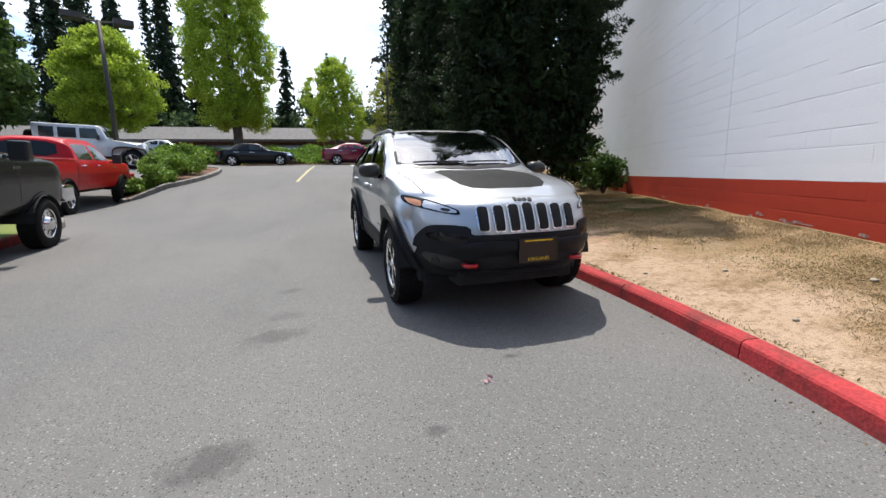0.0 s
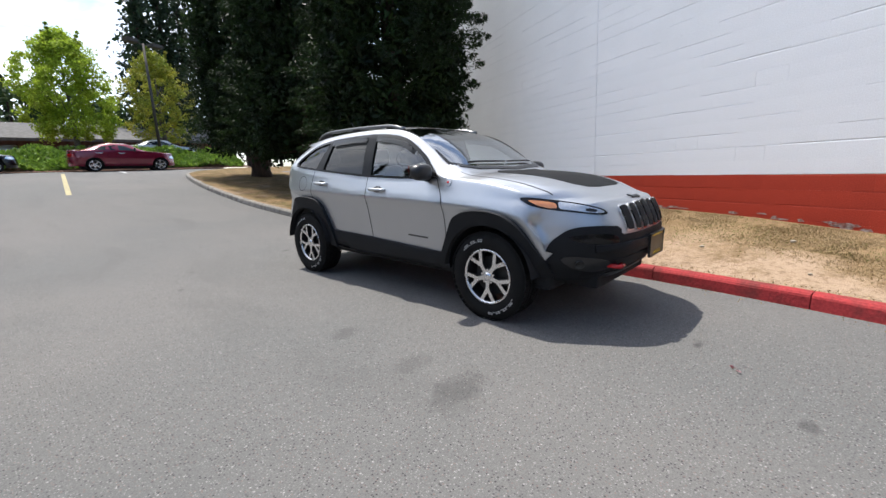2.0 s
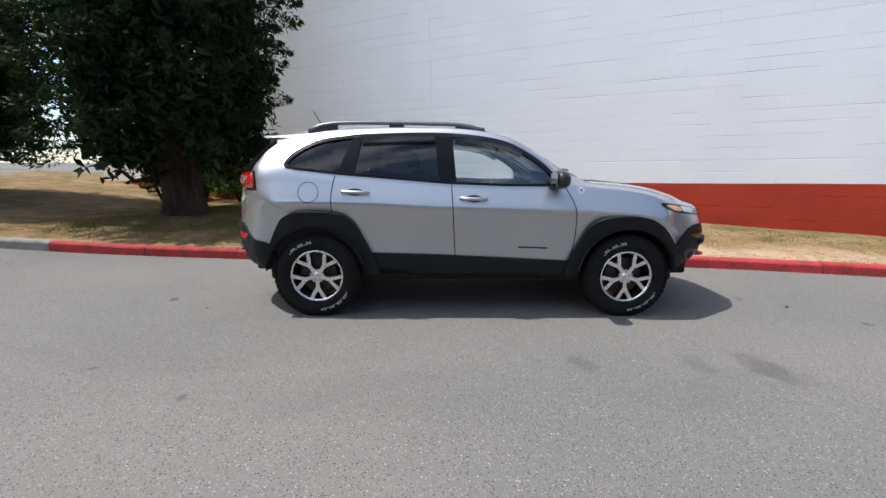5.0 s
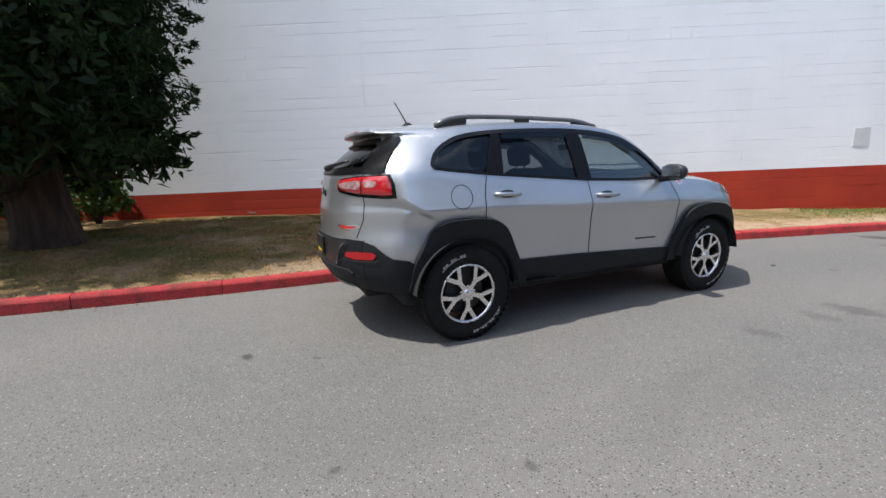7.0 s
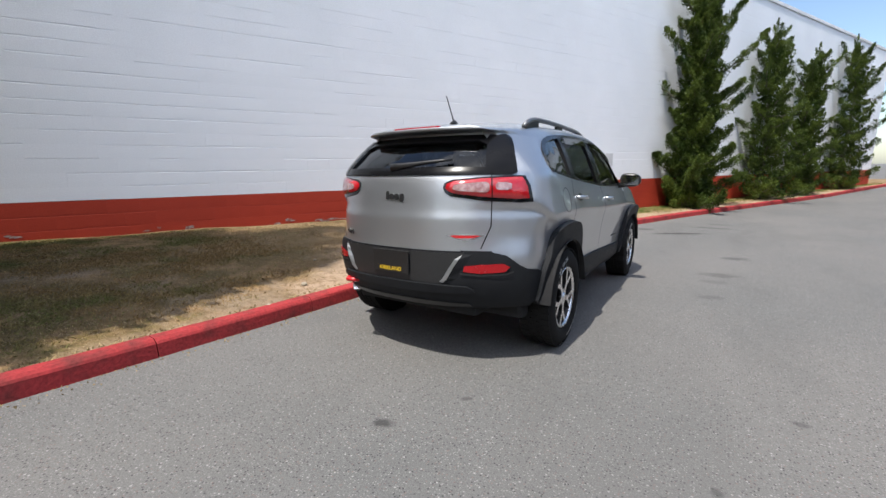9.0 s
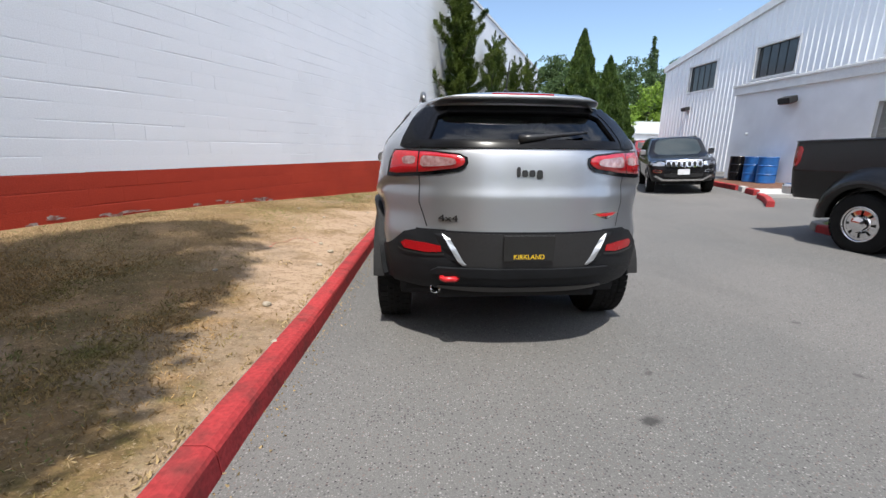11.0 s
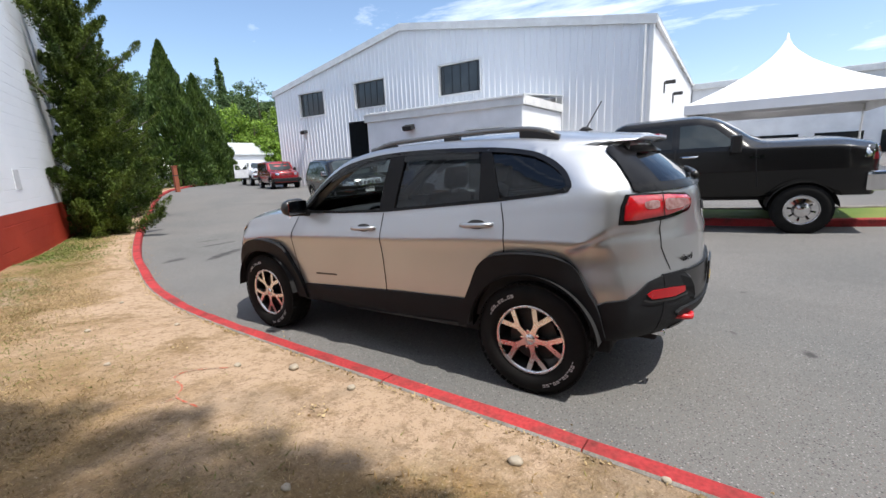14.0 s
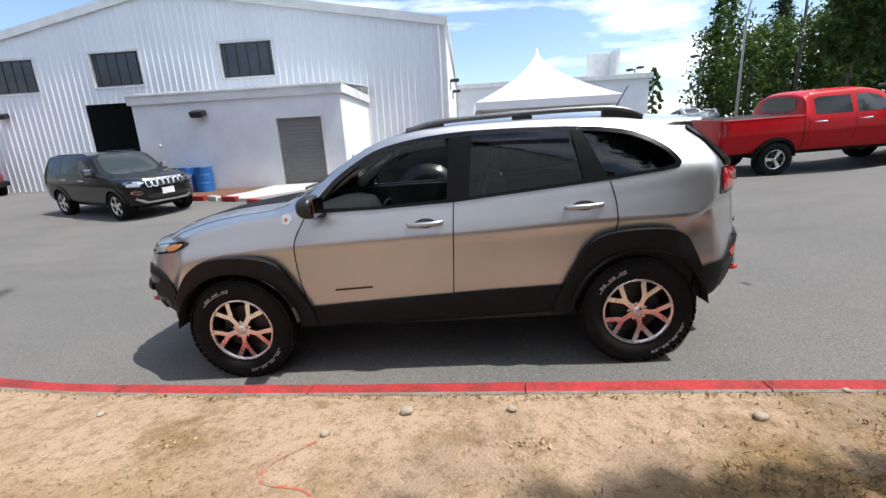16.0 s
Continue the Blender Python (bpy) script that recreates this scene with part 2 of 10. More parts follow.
    l.new(base, warm.inputs["Color1"])
    l.new(warm.outputs["Color"], b.inputs["Base Color"])
    return m


def leaf(name, dark, light, island=0.35, through_it=0.3):
    m = mat(name, dark, 0.55, other=light, scale=1.4, mixing=(0.3, 0.7), fine=0.2, bump_scale=30, island=island, spec=0.25, space="Object")
    n, l = m.node_tree.nodes, m.node_tree.links
    b = n["Principled BSDF"]
    tl = n.new("ShaderNodeBsdfTranslucent")
    l.new(b.inputs["Base Color"].links[0].from_socket, tl.inputs["Color"])
    mx = n.new("ShaderNodeMixShader")
    mx.inputs["Fac"].default_value = through_it
    l.new(b.outputs["BSDF"], mx.inputs[1])
    l.new(tl.outputs["BSDF"], mx.inputs[2])
    l.new(mx.outputs["Shader"], n["Material Output"].inputs["Surface"])
    return m


M = {}
M["asphalt"] = asphalt_material()
M["verge"] = verge_material()
M["wall_white"] = mat("painted_block_white", (0.82, 0.84, 0.87), 0.62, other=(0.76, 0.785, 0.815), scale=0.5, bump=0.003, bump_scale=70, fine=0.05, per_piece=0.007, island=0.007, spec=0.35)
M["wall_red"] = mat("painted_block_red", (0.4, 0.046, 0.023), 0.65, other=(0.32, 0.036, 0.02), scale=0.9, bump=0.004, bump_scale=70, fine=0.14, per_piece=0.02, island=0.02, spec=0.2)
M["concrete"] = mat("kerb_concrete", (0.24, 0.225, 0.2), 0.9, other=(0.15, 0.135, 0.115), scale=5, bump=0.004, bump_scale=120, fine=0.25)
M["kerb_red"] = mat("kerb_red_paint", (0.34, 0.036, 0.038), 0.8, other=(0.19, 0.036, 0.034), scale=6.0, mixing=(0.46, 0.7), bump=0.0035, bump_scale=45, fine=0.22, per_piece=0.12, spec=0.22)
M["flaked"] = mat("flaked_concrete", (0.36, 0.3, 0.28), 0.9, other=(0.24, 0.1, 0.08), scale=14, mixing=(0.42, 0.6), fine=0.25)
M["slab"] = mat("pale_slab", (0.48, 0.47, 0.45), 0.85, scale=2, bump=0.003, bump_scale=80)
M["silver"] = mat("silver_paint", (0.495, 0.51, 0.533), 0.39, 0.9, other=(0.477, 0.492, 0.515), scale=2, bump_scale=900, fine=0.05, coat=1.0, rough_var=0.02)
M["cladding"] = mat("black_cladding", (0.011, 0.012, 0.014), 0.55, other=(0.014, 0.015, 0.017), scale=9, bump=0.0008, bump_scale=400, fine=0.15, spec=0.18)
M["decal"] = mat("matte_black_film", (0.011, 0.0115, 0.0125), 0.6, scale=4, spec=0.12)
M["gloss_black"] = mat("gloss_black", (0.009, 0.009, 0.01), 0.12, spec=0.35, rough_var=0.03)
M["pillar_film"] = mat("satin_black_film", (0.007, 0.007, 0.008), 0.22, spec=0.14)
M["satin_black"] = mat("satin_black", (0.02, 0.02, 0.021), 0.35)
M["rail_grey"] = mat("satin_grey_rail", (0.2, 0.205, 0.21), 0.35, 0.7)
M["rubber"] = mat("tyre_rubber", (0.008, 0.008, 0.008), 0.88, other=(0.013, 0.0125, 0.012), scale=12, bump=0.001, bump_scale=200, spec=0.2)
M["tyre_white"] = mat("tyre_white_letters", (0.55, 0.54, 0.52), 0.8, fine=0.3, bump_scale=120)
M["alloy"] = mat("machined_alloy", (0.84, 0.84, 0.85), 0.27, 1.0, scale=8, fine=0.04)
M["alloy_dark"] = mat("dark_painted_alloy", (0.014, 0.014, 0.015), 0.4)
M["chrome"] = mat("chrome", (0.75, 0.75, 0.77), 0.08, 1.0, rough_var=0.03, fine=0.02)
M["dark_metal"] = mat("dark_metal", (0.05, 0.05, 0.05), 0.55, 0.6)
M["glass_shield"] = glass("windscreen_glass", (0.84, 0.95, 0.92), clear=0.7, least=0.42)
M["glass_door"] = glass("door_glass", (0.86, 0.95, 0.92), clear=0.85, least=0.15)
M["glass_dark"] = glass("privacy_glass", (0.8, 0.9, 1.0), clear=0.16)
M["glass_rear"] = glass("rear_privacy_glass", (0.8, 0.9, 1.0), clear=0.1)
M["smoked"] = glass("smoked_acrylic", (0.8, 0.85, 0.9), clear=0.22)
M["lamp_red"] = mat("red_lens", (0.42, 0.01, 0.016), 0.1, coat=1.0, spec=0.6, scale=20, rough_var=0.03)
M["lamp_red_dark"] = mat("red_reflector", (0.35, 0.006, 0.01), 0.25, coat=0.15, scale=40, bump=0.0006, bump_scale=300)
M["lamp_white"] = mat("pale_lens", (0.5, 0.34, 0.34), 0.2, 0.35, other=(0.3, 0.12, 0.12), coat=1.0, scale=30, fine=0.2, bump_scale=180)
M["lamp_silver"] = mat("silvered_lens", (0.62, 0.64, 0.67), 0.25, 0.5, coat=1.0, scale=40, fine=0.15, bump_scale=250)
M["amber"] = mat("amber_lens", (0.72, 0.29, 0.12), 0.15, coat=1.0, scale=30)
M["hook_red"] = mat("red_hook_paint", (0.55, 0.015, 0.02), 0.35, coat=0.3)
M["yellow"] = mat("yellow_print", (0.75, 0.5, 0.02), 0.5)
M["plate"] = mat("plate_black", (0.015, 0.015, 0.015), 0.35)
M["inside_dark"] = mat("dark_trim", (0.03, 0.03, 0.032), 0.7, bump=0.001, bump_scale=200)
M["inside_grey"] = mat("grey_headliner", (0.3, 0.29, 0.27), 0.9)
M["seat"] = mat("black_leather", (0.028, 0.027, 0.027), 0.45, bump=0.001, bump_scale=120)
M["siding"] = mat("white_metal_siding", (0.82, 0.83, 0.85), 0.4, other=(0.78, 0.79, 0.81), scale=0.6, stretch=(1, 1, 0.25), fine=0.03, spec=0.4)
M["stucco"] = mat("white_panel", (0.8, 0.81, 0.83), 0.7, scale=0.9, bump=0.001, bump_scale=60, fine=0.04)
M["trim_white"] = mat("white_trim", (0.75, 0.75, 0.74), 0.5, scale=2)
M["door_grey"] = mat("grey_door_paint", (0.19, 0.185, 0.175), 0.55, scale=1.5)
M["roof_metal"] = mat("pale_metal_roof", (0.55, 0.57, 0.58), 0.4, 0.3, scale=1)
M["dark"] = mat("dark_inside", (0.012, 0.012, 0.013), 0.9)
M["window_dark"] = mat("dark_window_glass", (0.012, 0.014, 0.016), 0.06, spec=0.3, scale=0.9, rough_var=0.03)
M["window_hall"] = mat("dusty_hall_glass", (0.05, 0.055, 0.058), 0.12, other=(0.035, 0.038, 0.04), spec=0.6, scale=1.6, rough_var=0.05)
# paler base paints in daylight seen through and sky reflected; the cabins are solid
M["window_lit_tone"] = mat("glass_with_painted_daylight", (0.03, 0.04, 0.043), 0.05, spec=0.5, scale=0.9, rough_var=0.03)
M["vinyl"] = mat("white_tent_vinyl", (0.82, 0.82, 0.83), 0.5, scale=0.8, fine=0.02)
M["barrel"] = mat("blue_barrel", (0.015, 0.13, 0.42), 0.45, other=(0.02, 0.1, 0.3), scale=5)
M["red_paint"] = mat("red_car_paint", (0.5, 0.006, 0.012), 0.3, 0.0, coat=0.1, spec=0.22, rough_var=0.02, bump_scale=600)
M["maroon_paint"] = mat("maroon_car_paint", (0.2, 0.008, 0.03), 0.25, 0.3, coat=1.0, rough_var=0.02, bump_scale=600)
M["liberty_paint"] = mat("cherry_car_paint", (0.25, 0.012, 0.016), 0.25, 0.3, coat=1.0, rough_var=0.02, bump_scale=600)
M["black_paint"] = mat("black_car_paint", (0.008, 0.008, 0.009), 0.2, 0.0, coat=0.3, spec=0.25, rough_var=0.02, bump_scale=600)
M["granite_paint"] = mat("dark_grey_car_paint", (0.009, 0.0088, 0.009), 0.25, 0.0, coat=0.25, spec=0.25, rough_var=0.02, bump_scale=600)
M["white_paint"] = mat("white_car_paint", (0.72, 0.73, 0.75), 0.25, coat=1.0, rough_var=0.02, bump_scale=600)
M["violet_paint"] = mat("dark_violet_car_paint", (0.03, 0.022, 0.07), 0.25, 0.4, coat=1.0, rough_var=0.02, bump_scale=600)
M["sage_paint"] = mat("pale_silver_car_paint", (0.45, 0.47, 0.45), 0.3, 0.5, coat=1.0, rough_var=0.02, bump_scale=600)
M["bark"] = mat("bark", (0.075, 0.048, 0.035), 0.95, other=(0.035, 0.023, 0.018), scale=6, bump=0.03, bump_scale=16, stretch=(1, 1, 0.2), fine=0.35)
M["bark_grey"] = mat("grey_bark", (0.13, 0.115, 0.1), 0.95, other=(0.07, 0.06, 0.05), scale=6, bump=0.02, bump_scale=20, stretch=(1, 1, 0.3), fine=0.3)
M["sequoia"] = leaf("sequoia_needles", (0.008, 0.017, 0.006), (0.028, 0.055, 0.013))
M["juniper"] = leaf("juniper_needles", (0.016, 0.038, 0.006), (0.105, 0.145, 0.022), through_it=0.18)
M["cypress"] = leaf("cypress_needles", (0.028, 0.058, 0.012), (0.08, 0.125, 0.024))
M["maple"] = leaf("maple_leaves", (0.25, 0.36, 0.035), (0.42, 0.52, 0.06), through_it=0.5)
M["maple_gold"] = leaf("turning_leaves", (0.2, 0.28, 0.035), (0.4, 0.36, 0.05))
M["oak"] = leaf("broad_leaves", (0.03, 0.068, 0.013), (0.085, 0.14, 0.024))
M["far_green"] = leaf("far_woods", (0.045, 0.085, 0.035), (0.1, 0.15, 0.05))
M["far_fir"] = leaf("far_firs", (0.014, 0.028, 0.016), (0.035, 0.06, 0.026))
M["hedge"] = leaf("hedge_leaves", (0.1, 0.18, 0.025), (0.24, 0.36, 0.05))
M["straw"] = mat("straw_grass", (0.42, 0.315, 0.175), 0.85, other=(0.29, 0.21, 0.105), scale=1.1, mixing=(0.4, 0.62), island=0.3, spec=0.15)
M["green_grass"] = mat("green_grass", (0.085, 0.14, 0.03), 0.8, other=(0.2, 0.21, 0.06), scale=0.8, island=0.3, spec=0.15)
M["brown_grass"] = mat("brown_grass", (0.31, 0.2, 0.088), 0.85, other=(0.16, 0.155, 0.052), scale=1.3, mixing=(0.42, 0.58), island=0.4, spec=0.15)
M["stone"] = mat("pale_stone", (0.38, 0.33, 0.26), 0.9, other=(0.27, 0.23, 0.17), scale=15, bump=0.004, bump_scale=60)
M["stain"] = mat("oil_stain", (0.062, 0.06, 0.058), 0.85, other=(0.1, 0.098, 0.095), scale=14, bump=0.003, bump_scale=90, fine=0.3)
M["stripe"] = mat("worn_yellow_line", (0.5, 0.42, 0.2), 0.85, other=(0.28, 0.25, 0.17), scale=9)
M["stripe_white"] = mat("worn_white_line", (0.6, 0.6, 0.57), 0.8, other=(0.4, 0.4, 0.38), scale=9)
M["orange_mark"] = mat("orange_spray", (0.42, 0.09, 0.05), 0.95, other=(0.28, 0.2, 0.14), scale=22, mixing=(0.42, 0.56))
M["brick"] = mat("brown_brick_wall", (0.16, 0.085, 0.06), 0.9, other=(0.11, 0.06, 0.045), scale=4)
M["shingle"] = mat("grey_shingles", (0.13, 0.125, 0.12), 0.9, other=(0.09, 0.085, 0.08), scale=3, bump=0.01, bump_scale=12)
M["pole"] = mat("dark_lamp_post", (0.06, 0.052, 0.045), 0.6, 0.3)
M["pole_grey"] = mat("grey_lamp_post", (0.4, 0.41, 0.42), 0.5, 0.4)
M["wood_post"] = mat("red_brown_post", (0.25, 0.07, 0.035), 0.8)
M["mulch"] = mat("brown_mulch", (0.17, 0.08, 0.045), 0.95, other=(0.1, 0.05, 0.03), scale=9, bump=0.015, bump_scale=40, fine=0.3)
M["paint_patch"] = mat("grey_paint_patch", (0.6, 0.61, 0.625), 0.7, scale=5)


# ---- building tools ----
def mesh_object(name, bm, material, parent=None, label="", smooth=False, kind=""):
    me = bpy.data.meshes.new(name)
    bm.normal_update()
    bm.to_mesh(me)
    bm.free()
    for one in (material if isinstance(material, (list, tuple)) else [material]):
        me.materials.append(one)
    if smooth:
        me.polygons.foreach_set("use_smooth", [True] * len(me.polygons))
    ob = new(name, me)
    if parent:
        ob.parent = parent
    return tagged(ob, label=label, kind=kind)


def part(name, bm, material, parent, label="", smooth=False):
    return mesh_object(name, bm, material, parent, label, smooth)


def sharpen(bm, degrees=32):
    for e in bm.edges:
        e.smooth = len(e.link_faces) == 2 and e.calc_face_angle(0.0) < radians(degrees)
    for f in bm.faces:
        f.smooth = True


def box(bm, x0, x1, y0, y1, z0, z1, bevel=0.0, m=None):
    made = bmesh.ops.create_cube(bm, size=1.0)["verts"]
    for v in made:
        v.co = Vector((x0 + (v.co.x + 0.5) * (x1 - x0), y0 + (v.co.y + 0.5) * (y1 - y0), z0 + (v.co.z + 0.5) * (z1 - z0)))
    if bevel:
        edges = {e for v in made for e in v.link_edges}
        made = bmesh.ops.bevel(bm, geom=list(edges), offset=bevel, segments=2, affect="EDGES", profile=0.6)["verts"]
    if m is not None:
        seen = set(made)
        bmesh.ops.transform(bm, matrix=m, verts=list(seen))
    return bm


def tube(bm, points, radii, sides=8, cap=True):
    """A round bar along points, with a radius at each."""
    rings = []
    for i, p in enumerate(points):
        a = Vector(points[max(i - 1, 0)])
        b = Vector(points[min(i + 1, len(points) - 1)])
        d = (b - a).normalized()
        u = d.orthogonal().normalized() if abs(d.z) > 0.99 else d.cross(Vector((0, 0, 1))).normalized()
        w = d.cross(u)
        r = radii[i] if isinstance(radii, (list, tuple)) else radii
        rings.append([bm.verts.new(Vector(p) + r * (math.cos(k * math.tau / sides) * u + math.sin(k * math.tau / sides) * w)) for k in range(sides)])
    for a, b in zip(rings, rings[1:]):
        for k in range(sides):
            bm.faces.new((a[k], a[(k + 1) % sides], b[(k + 1) % sides], b[k]))
    if cap:
        bm.faces.new(rings[0][::-1])
        bm.faces.new(rings[-1])
    return bm


def lathe(bm, profile, sides=32, m=Matrix()):
    """Turns (radius, along x) points round the x axis."""
    rings = [[bm.verts.new(m @ Vector((x, r * math.cos(k * math.tau / sides), r * math.sin(k * math.tau / sides)))) for k in range(sides)] for r, x in profile]
    for a, b in zip(rings, rings[1:]):
        for k in range(sides):
            bm.faces.new((a[k], a[(k + 1) % sides], b[(k + 1) % sides], b[k]))
    return bm


def prism(bm, outline, z0, z1):
    low = [bm.verts.new((x, y, z0)) for x, y in outline]
    top = [bm.verts.new((x, y, z1)) for x, y in outline]
    bm.faces.new(low[::-1])
    bm.faces.new(top)
    for i in range(len(outline)):
        j = (i + 1) % len(outline)
        bm.faces.new((low[i], low[j], top[j], top[i]))
    return bm


def thing(name, m, label, category, group="", kind=""):
    ob = new(name)
    ob.matrix_world = m
    ob.empty_display_size = 0.2
    return tagged(ob, label=label, category=category, group=group, kind=kind)


def words(name, text, size, m, material, parent, depth=0.002, label="", align="CENTER"):
    c = bpy.data.curves.new(name, "FONT")
    c.body, c.size, c.align_x, c.align_y, c.extrude = text, size, align, "CENTER", depth
    tmp = bpy.data.objects.new(name, c)
    scene.collection.objects.link(tmp)
    me = bpy.data.meshes.new_from_object(tmp.evaluated_get(bpy.context.evaluated_depsgraph_get()))
    bpy.data.objects.remove(tmp)
    me.transform(m)
    me.materials.clear()
    me.materials.append(material)
    ob = new(name, me)
    ob.parent = parent
    return tagged(ob, label=label)


# ---- the lie of the land ----
RISE_Y = (-400, -60, -12, -4.5, 4, 8, 12.3, 18, 24, 30, 40, 400)
RISE_Z = (-0.15, -0.14, -0.12, -0.094, 0.083, 0.42, 0.95, 1.5, 1.9, 2.05, 2.1, 2.1)


def ground_z(x, y):
    z = 0.0
    for d in (-1.5, -1.0, -0.5, 0.0, 0.5, 1.0, 1.5):
        z += float(np.interp(y + d, RISE_Y, RISE_Z)) / 7
    dip = max(0.0, min(1.0, (-x - 6.1) / 0.9)) * max(0.0, min(1.0, (y - 6.2) / 4.4)) * max(0.0, min(1.0, (14.2 - y) / 2.4))
    return z - 0.0042 * max(-20, min(20, x)) + 0.055 * max(0, min(6, -x - 6)) - 0.42 * dip


def spaced(lo, hi, dense_lo, dense_hi, step):
    out, s = [], step
    x = dense_lo
    while x > lo:
        s *= 1.35
        x -= s
        out.append(max(x, lo))
    out.reverse()
    n = int(round((dense_hi - dense_lo) / step))
    out += [dense_lo + (dense_hi - dense_lo) * i / n for i in range(n + 1)]
    s, x = step, dense_hi
    while x < hi:
        s *= 1.35
        x += s
        out.append(min(x, hi))
    return out


bm = bmesh.new()
gx, gy = spaced(-600, 600, -24, 12, 0.6), spaced(-600, 600, -34, 36, 0.6)
grid = [[bm.verts.new((x, y, ground_z(x, y))) for x in gx] for y in gy]
for j in range(len(gy) - 1):
    for i in range(len(gx) - 1):
        bm.faces.new((grid[j][i], grid[j][i + 1], grid[j + 1][i + 1], grid[j + 1][i]))
ground = mesh_object("ground", bm, M["asphalt"], smooth=True)
tagged(ground, label="worn grey asphalt of a car park sloping gently", category="ground", kind="structure")

# ---- the block wall ----
WU, WN, W0 = Vector((0.428, 0.904, 0)).normalized(), Vector((-0.904, 0.428, 0)).normalized(), Vector((5.155, 0, 0))
WALL_TOP = 7.35


def on_wall(u, z, out=0.0):
    return W0 + WU * u + WN * out + Vector((0, 0, z))


BASE_Y = (-60, -30, -9.7, -7.9, -4.2, -2.5, -1, 2.9, 6.8, 12, 20, 30)
BASE_Z = (-0.15, 0.1, 0.02, 0.09, 0.24, 0.35, 0.38, 0.43, 0.45, 1.0, 1.7, 2.1)


def wall_base(y):
    return float(np.interp(y, BASE_Y, BASE_Z))


WALL_M = Matrix(((WU.x, WN.x, 0, W0.x), (WU.y, WN.y, 0, W0.y), (0, 0, 1, 0), (0, 0, 0, 1)))  # along, towards the road, up
U0, U1 = -33.6, 13.4
bm = bmesh.new()
box(bm, U0, U1, -0.32, -0.012, -0.8, WALL_TOP)
wall = mesh_object("wall_east", bm, M["wall_white"])
wall.matrix_world = WALL_M
tagged(wall, label="tall painted concrete block wall, white above a red band", category="wall", kind="structure")
bm = bmesh.new()
box(bm, U0 - 0.04, U1 + 0.04, -0.36, 0.04, WALL_TOP, WALL_TOP + 0.12, 0.01)
part("coping", bm, M["trim_white"], wall)
bm = bmesh.new()
box(bm, U0, U0 + 0.3, -22, -0.33, -0.8, WALL_TOP)
side = mesh_object("wall_side", bm, M["wall_white"])
side.matrix_world = WALL_M
tagged(side, label="white painted end wall of the block building", category="wall", kind="structure")

# ---- kerb and verge ----
from mathutils.bvhtree import BVHTree
KERB = [(-40, -62), (-27, -51), (-17.4, -39.3), (-11.0, -30.4), (-6.95, -22.6), (-4.4, -16.9), (-3.3, -14.5), (-1.93, -11.42), (-0.94, -9.05), (-0.12, -6.93), (0.34, -5.5), (0.78, -4.05), (1.02, -2.9),
        (1.14, -1.9), (1.22, -0.6), (1.28, 0.7), (1.33, 1.8), (1.4, 3.0), (1.42, 4.4), (1.39, 6.0), (1.38, 8.8), (1.58, 12.2), (2.2, 15.8), (2.9, 18), (4.6, 20.2), (7, 21.5), (14, 22.5)]


def smooth_line(points, step):
    """Catmull-Rom through points, cut into equal steps."""
    fine = []
    pts = [Vector(p) for p in points]
    pts = [2 * pts[0] - pts[1]] + pts + [2 * pts[-1] - pts[-2]]
    for i in range(1, len(pts) - 2):
        a, b, c, d = pts[i - 1:i + 3]
        for k in range(24):
            t = k / 24
            fine.append(0.5 * ((2 * b) + (c - a) * t + (2 * a - 5 * b + 4 * c - d) * t * t + (3 * b - a - 3 * c + d) * t ** 3))
    fine.append(pts[-2])
    out, need = [fine[0]], step
    for a, b in zip(fine, fine[1:]):
        length = (b - a).length
        at = 0.0
        while length - at >= need:
            at += need
            out.append(a.lerp(b, at / length))
            need = step
        need -= length - at
    return out


KERB_H, KERB_W = 0.135, 0.155
kerb_line = smooth_line(KERB, 0.325)


def kerb_inward(i):
    a, b = kerb_line[max(i - 1, 0)], kerb_line[min(i + 1, len(kerb_line) - 1)]
    d = (b - a).normalized()
    return Vector((d.y, -d.x))


kerb = thing("kerb", Matrix(), "long concrete kerb painted red along the drive", "kerb", kind="structure")
rng = random.Random(4)
i = 0
while i + 4 < len(kerb_line):
    n = 4
    mid = kerb_line[i + 2]
    red = mid.y < 5.3
    bm = bmesh.new()
    rings = []
    drop = rng.uniform(-0.0015, 0.0015)
    for k in range(i, i + n + 1):
        p, q = kerb_line[k], kerb_inward(k)
        if k == i or k == i + n:
            d = (kerb_line[min(k + 1, len(kerb_line) - 1)] - kerb_line[k - 1 if k else 0]).normalized() * (0.004 if k == i else -0.004)
        else:
            d = Vector((0, 0))
        z = ground_z(p.x, p.y)
        chip = rng.uniform(0, 0.012)
        ring = []
        for w, h in ((0, -0.12), (0.004, 0.0), (0.014, KERB_H - 0.035), (0.02 + chip * 0.5, KERB_H - 0.014 - chip * 0.5), (0.04 + chip, KERB_H - 0.002), (KERB_W - 0.014, KERB_H), (KERB_W, KERB_H - 0.01), (KERB_W, -0.12)):
            ring.append(bm.verts.new((p.x + q.x * w + d.x, p.y + q.y * w + d.y, z + h + (drop if h > 0 else 0))))
        rings.append(ring)
    for a, b in zip(rings, rings[1:]):
        for k in range(len(a) - 1):
            f = bm.faces.new((a[k], b[k], b[k + 1], a[k + 1]))
            f.material_index = 1 if k >= 5 or (k == 0) else 0
            f.smooth = False
    bm.faces.new(rings[0])
    bm.faces.new(rings[-1][::-1])
    bmesh.ops.recalc_face_normals(bm, faces=bm.faces)
    part("kerb_stone", bm, [M["kerb_red"] if red else M["concrete"], M["concrete"]], kerb)
    i += n

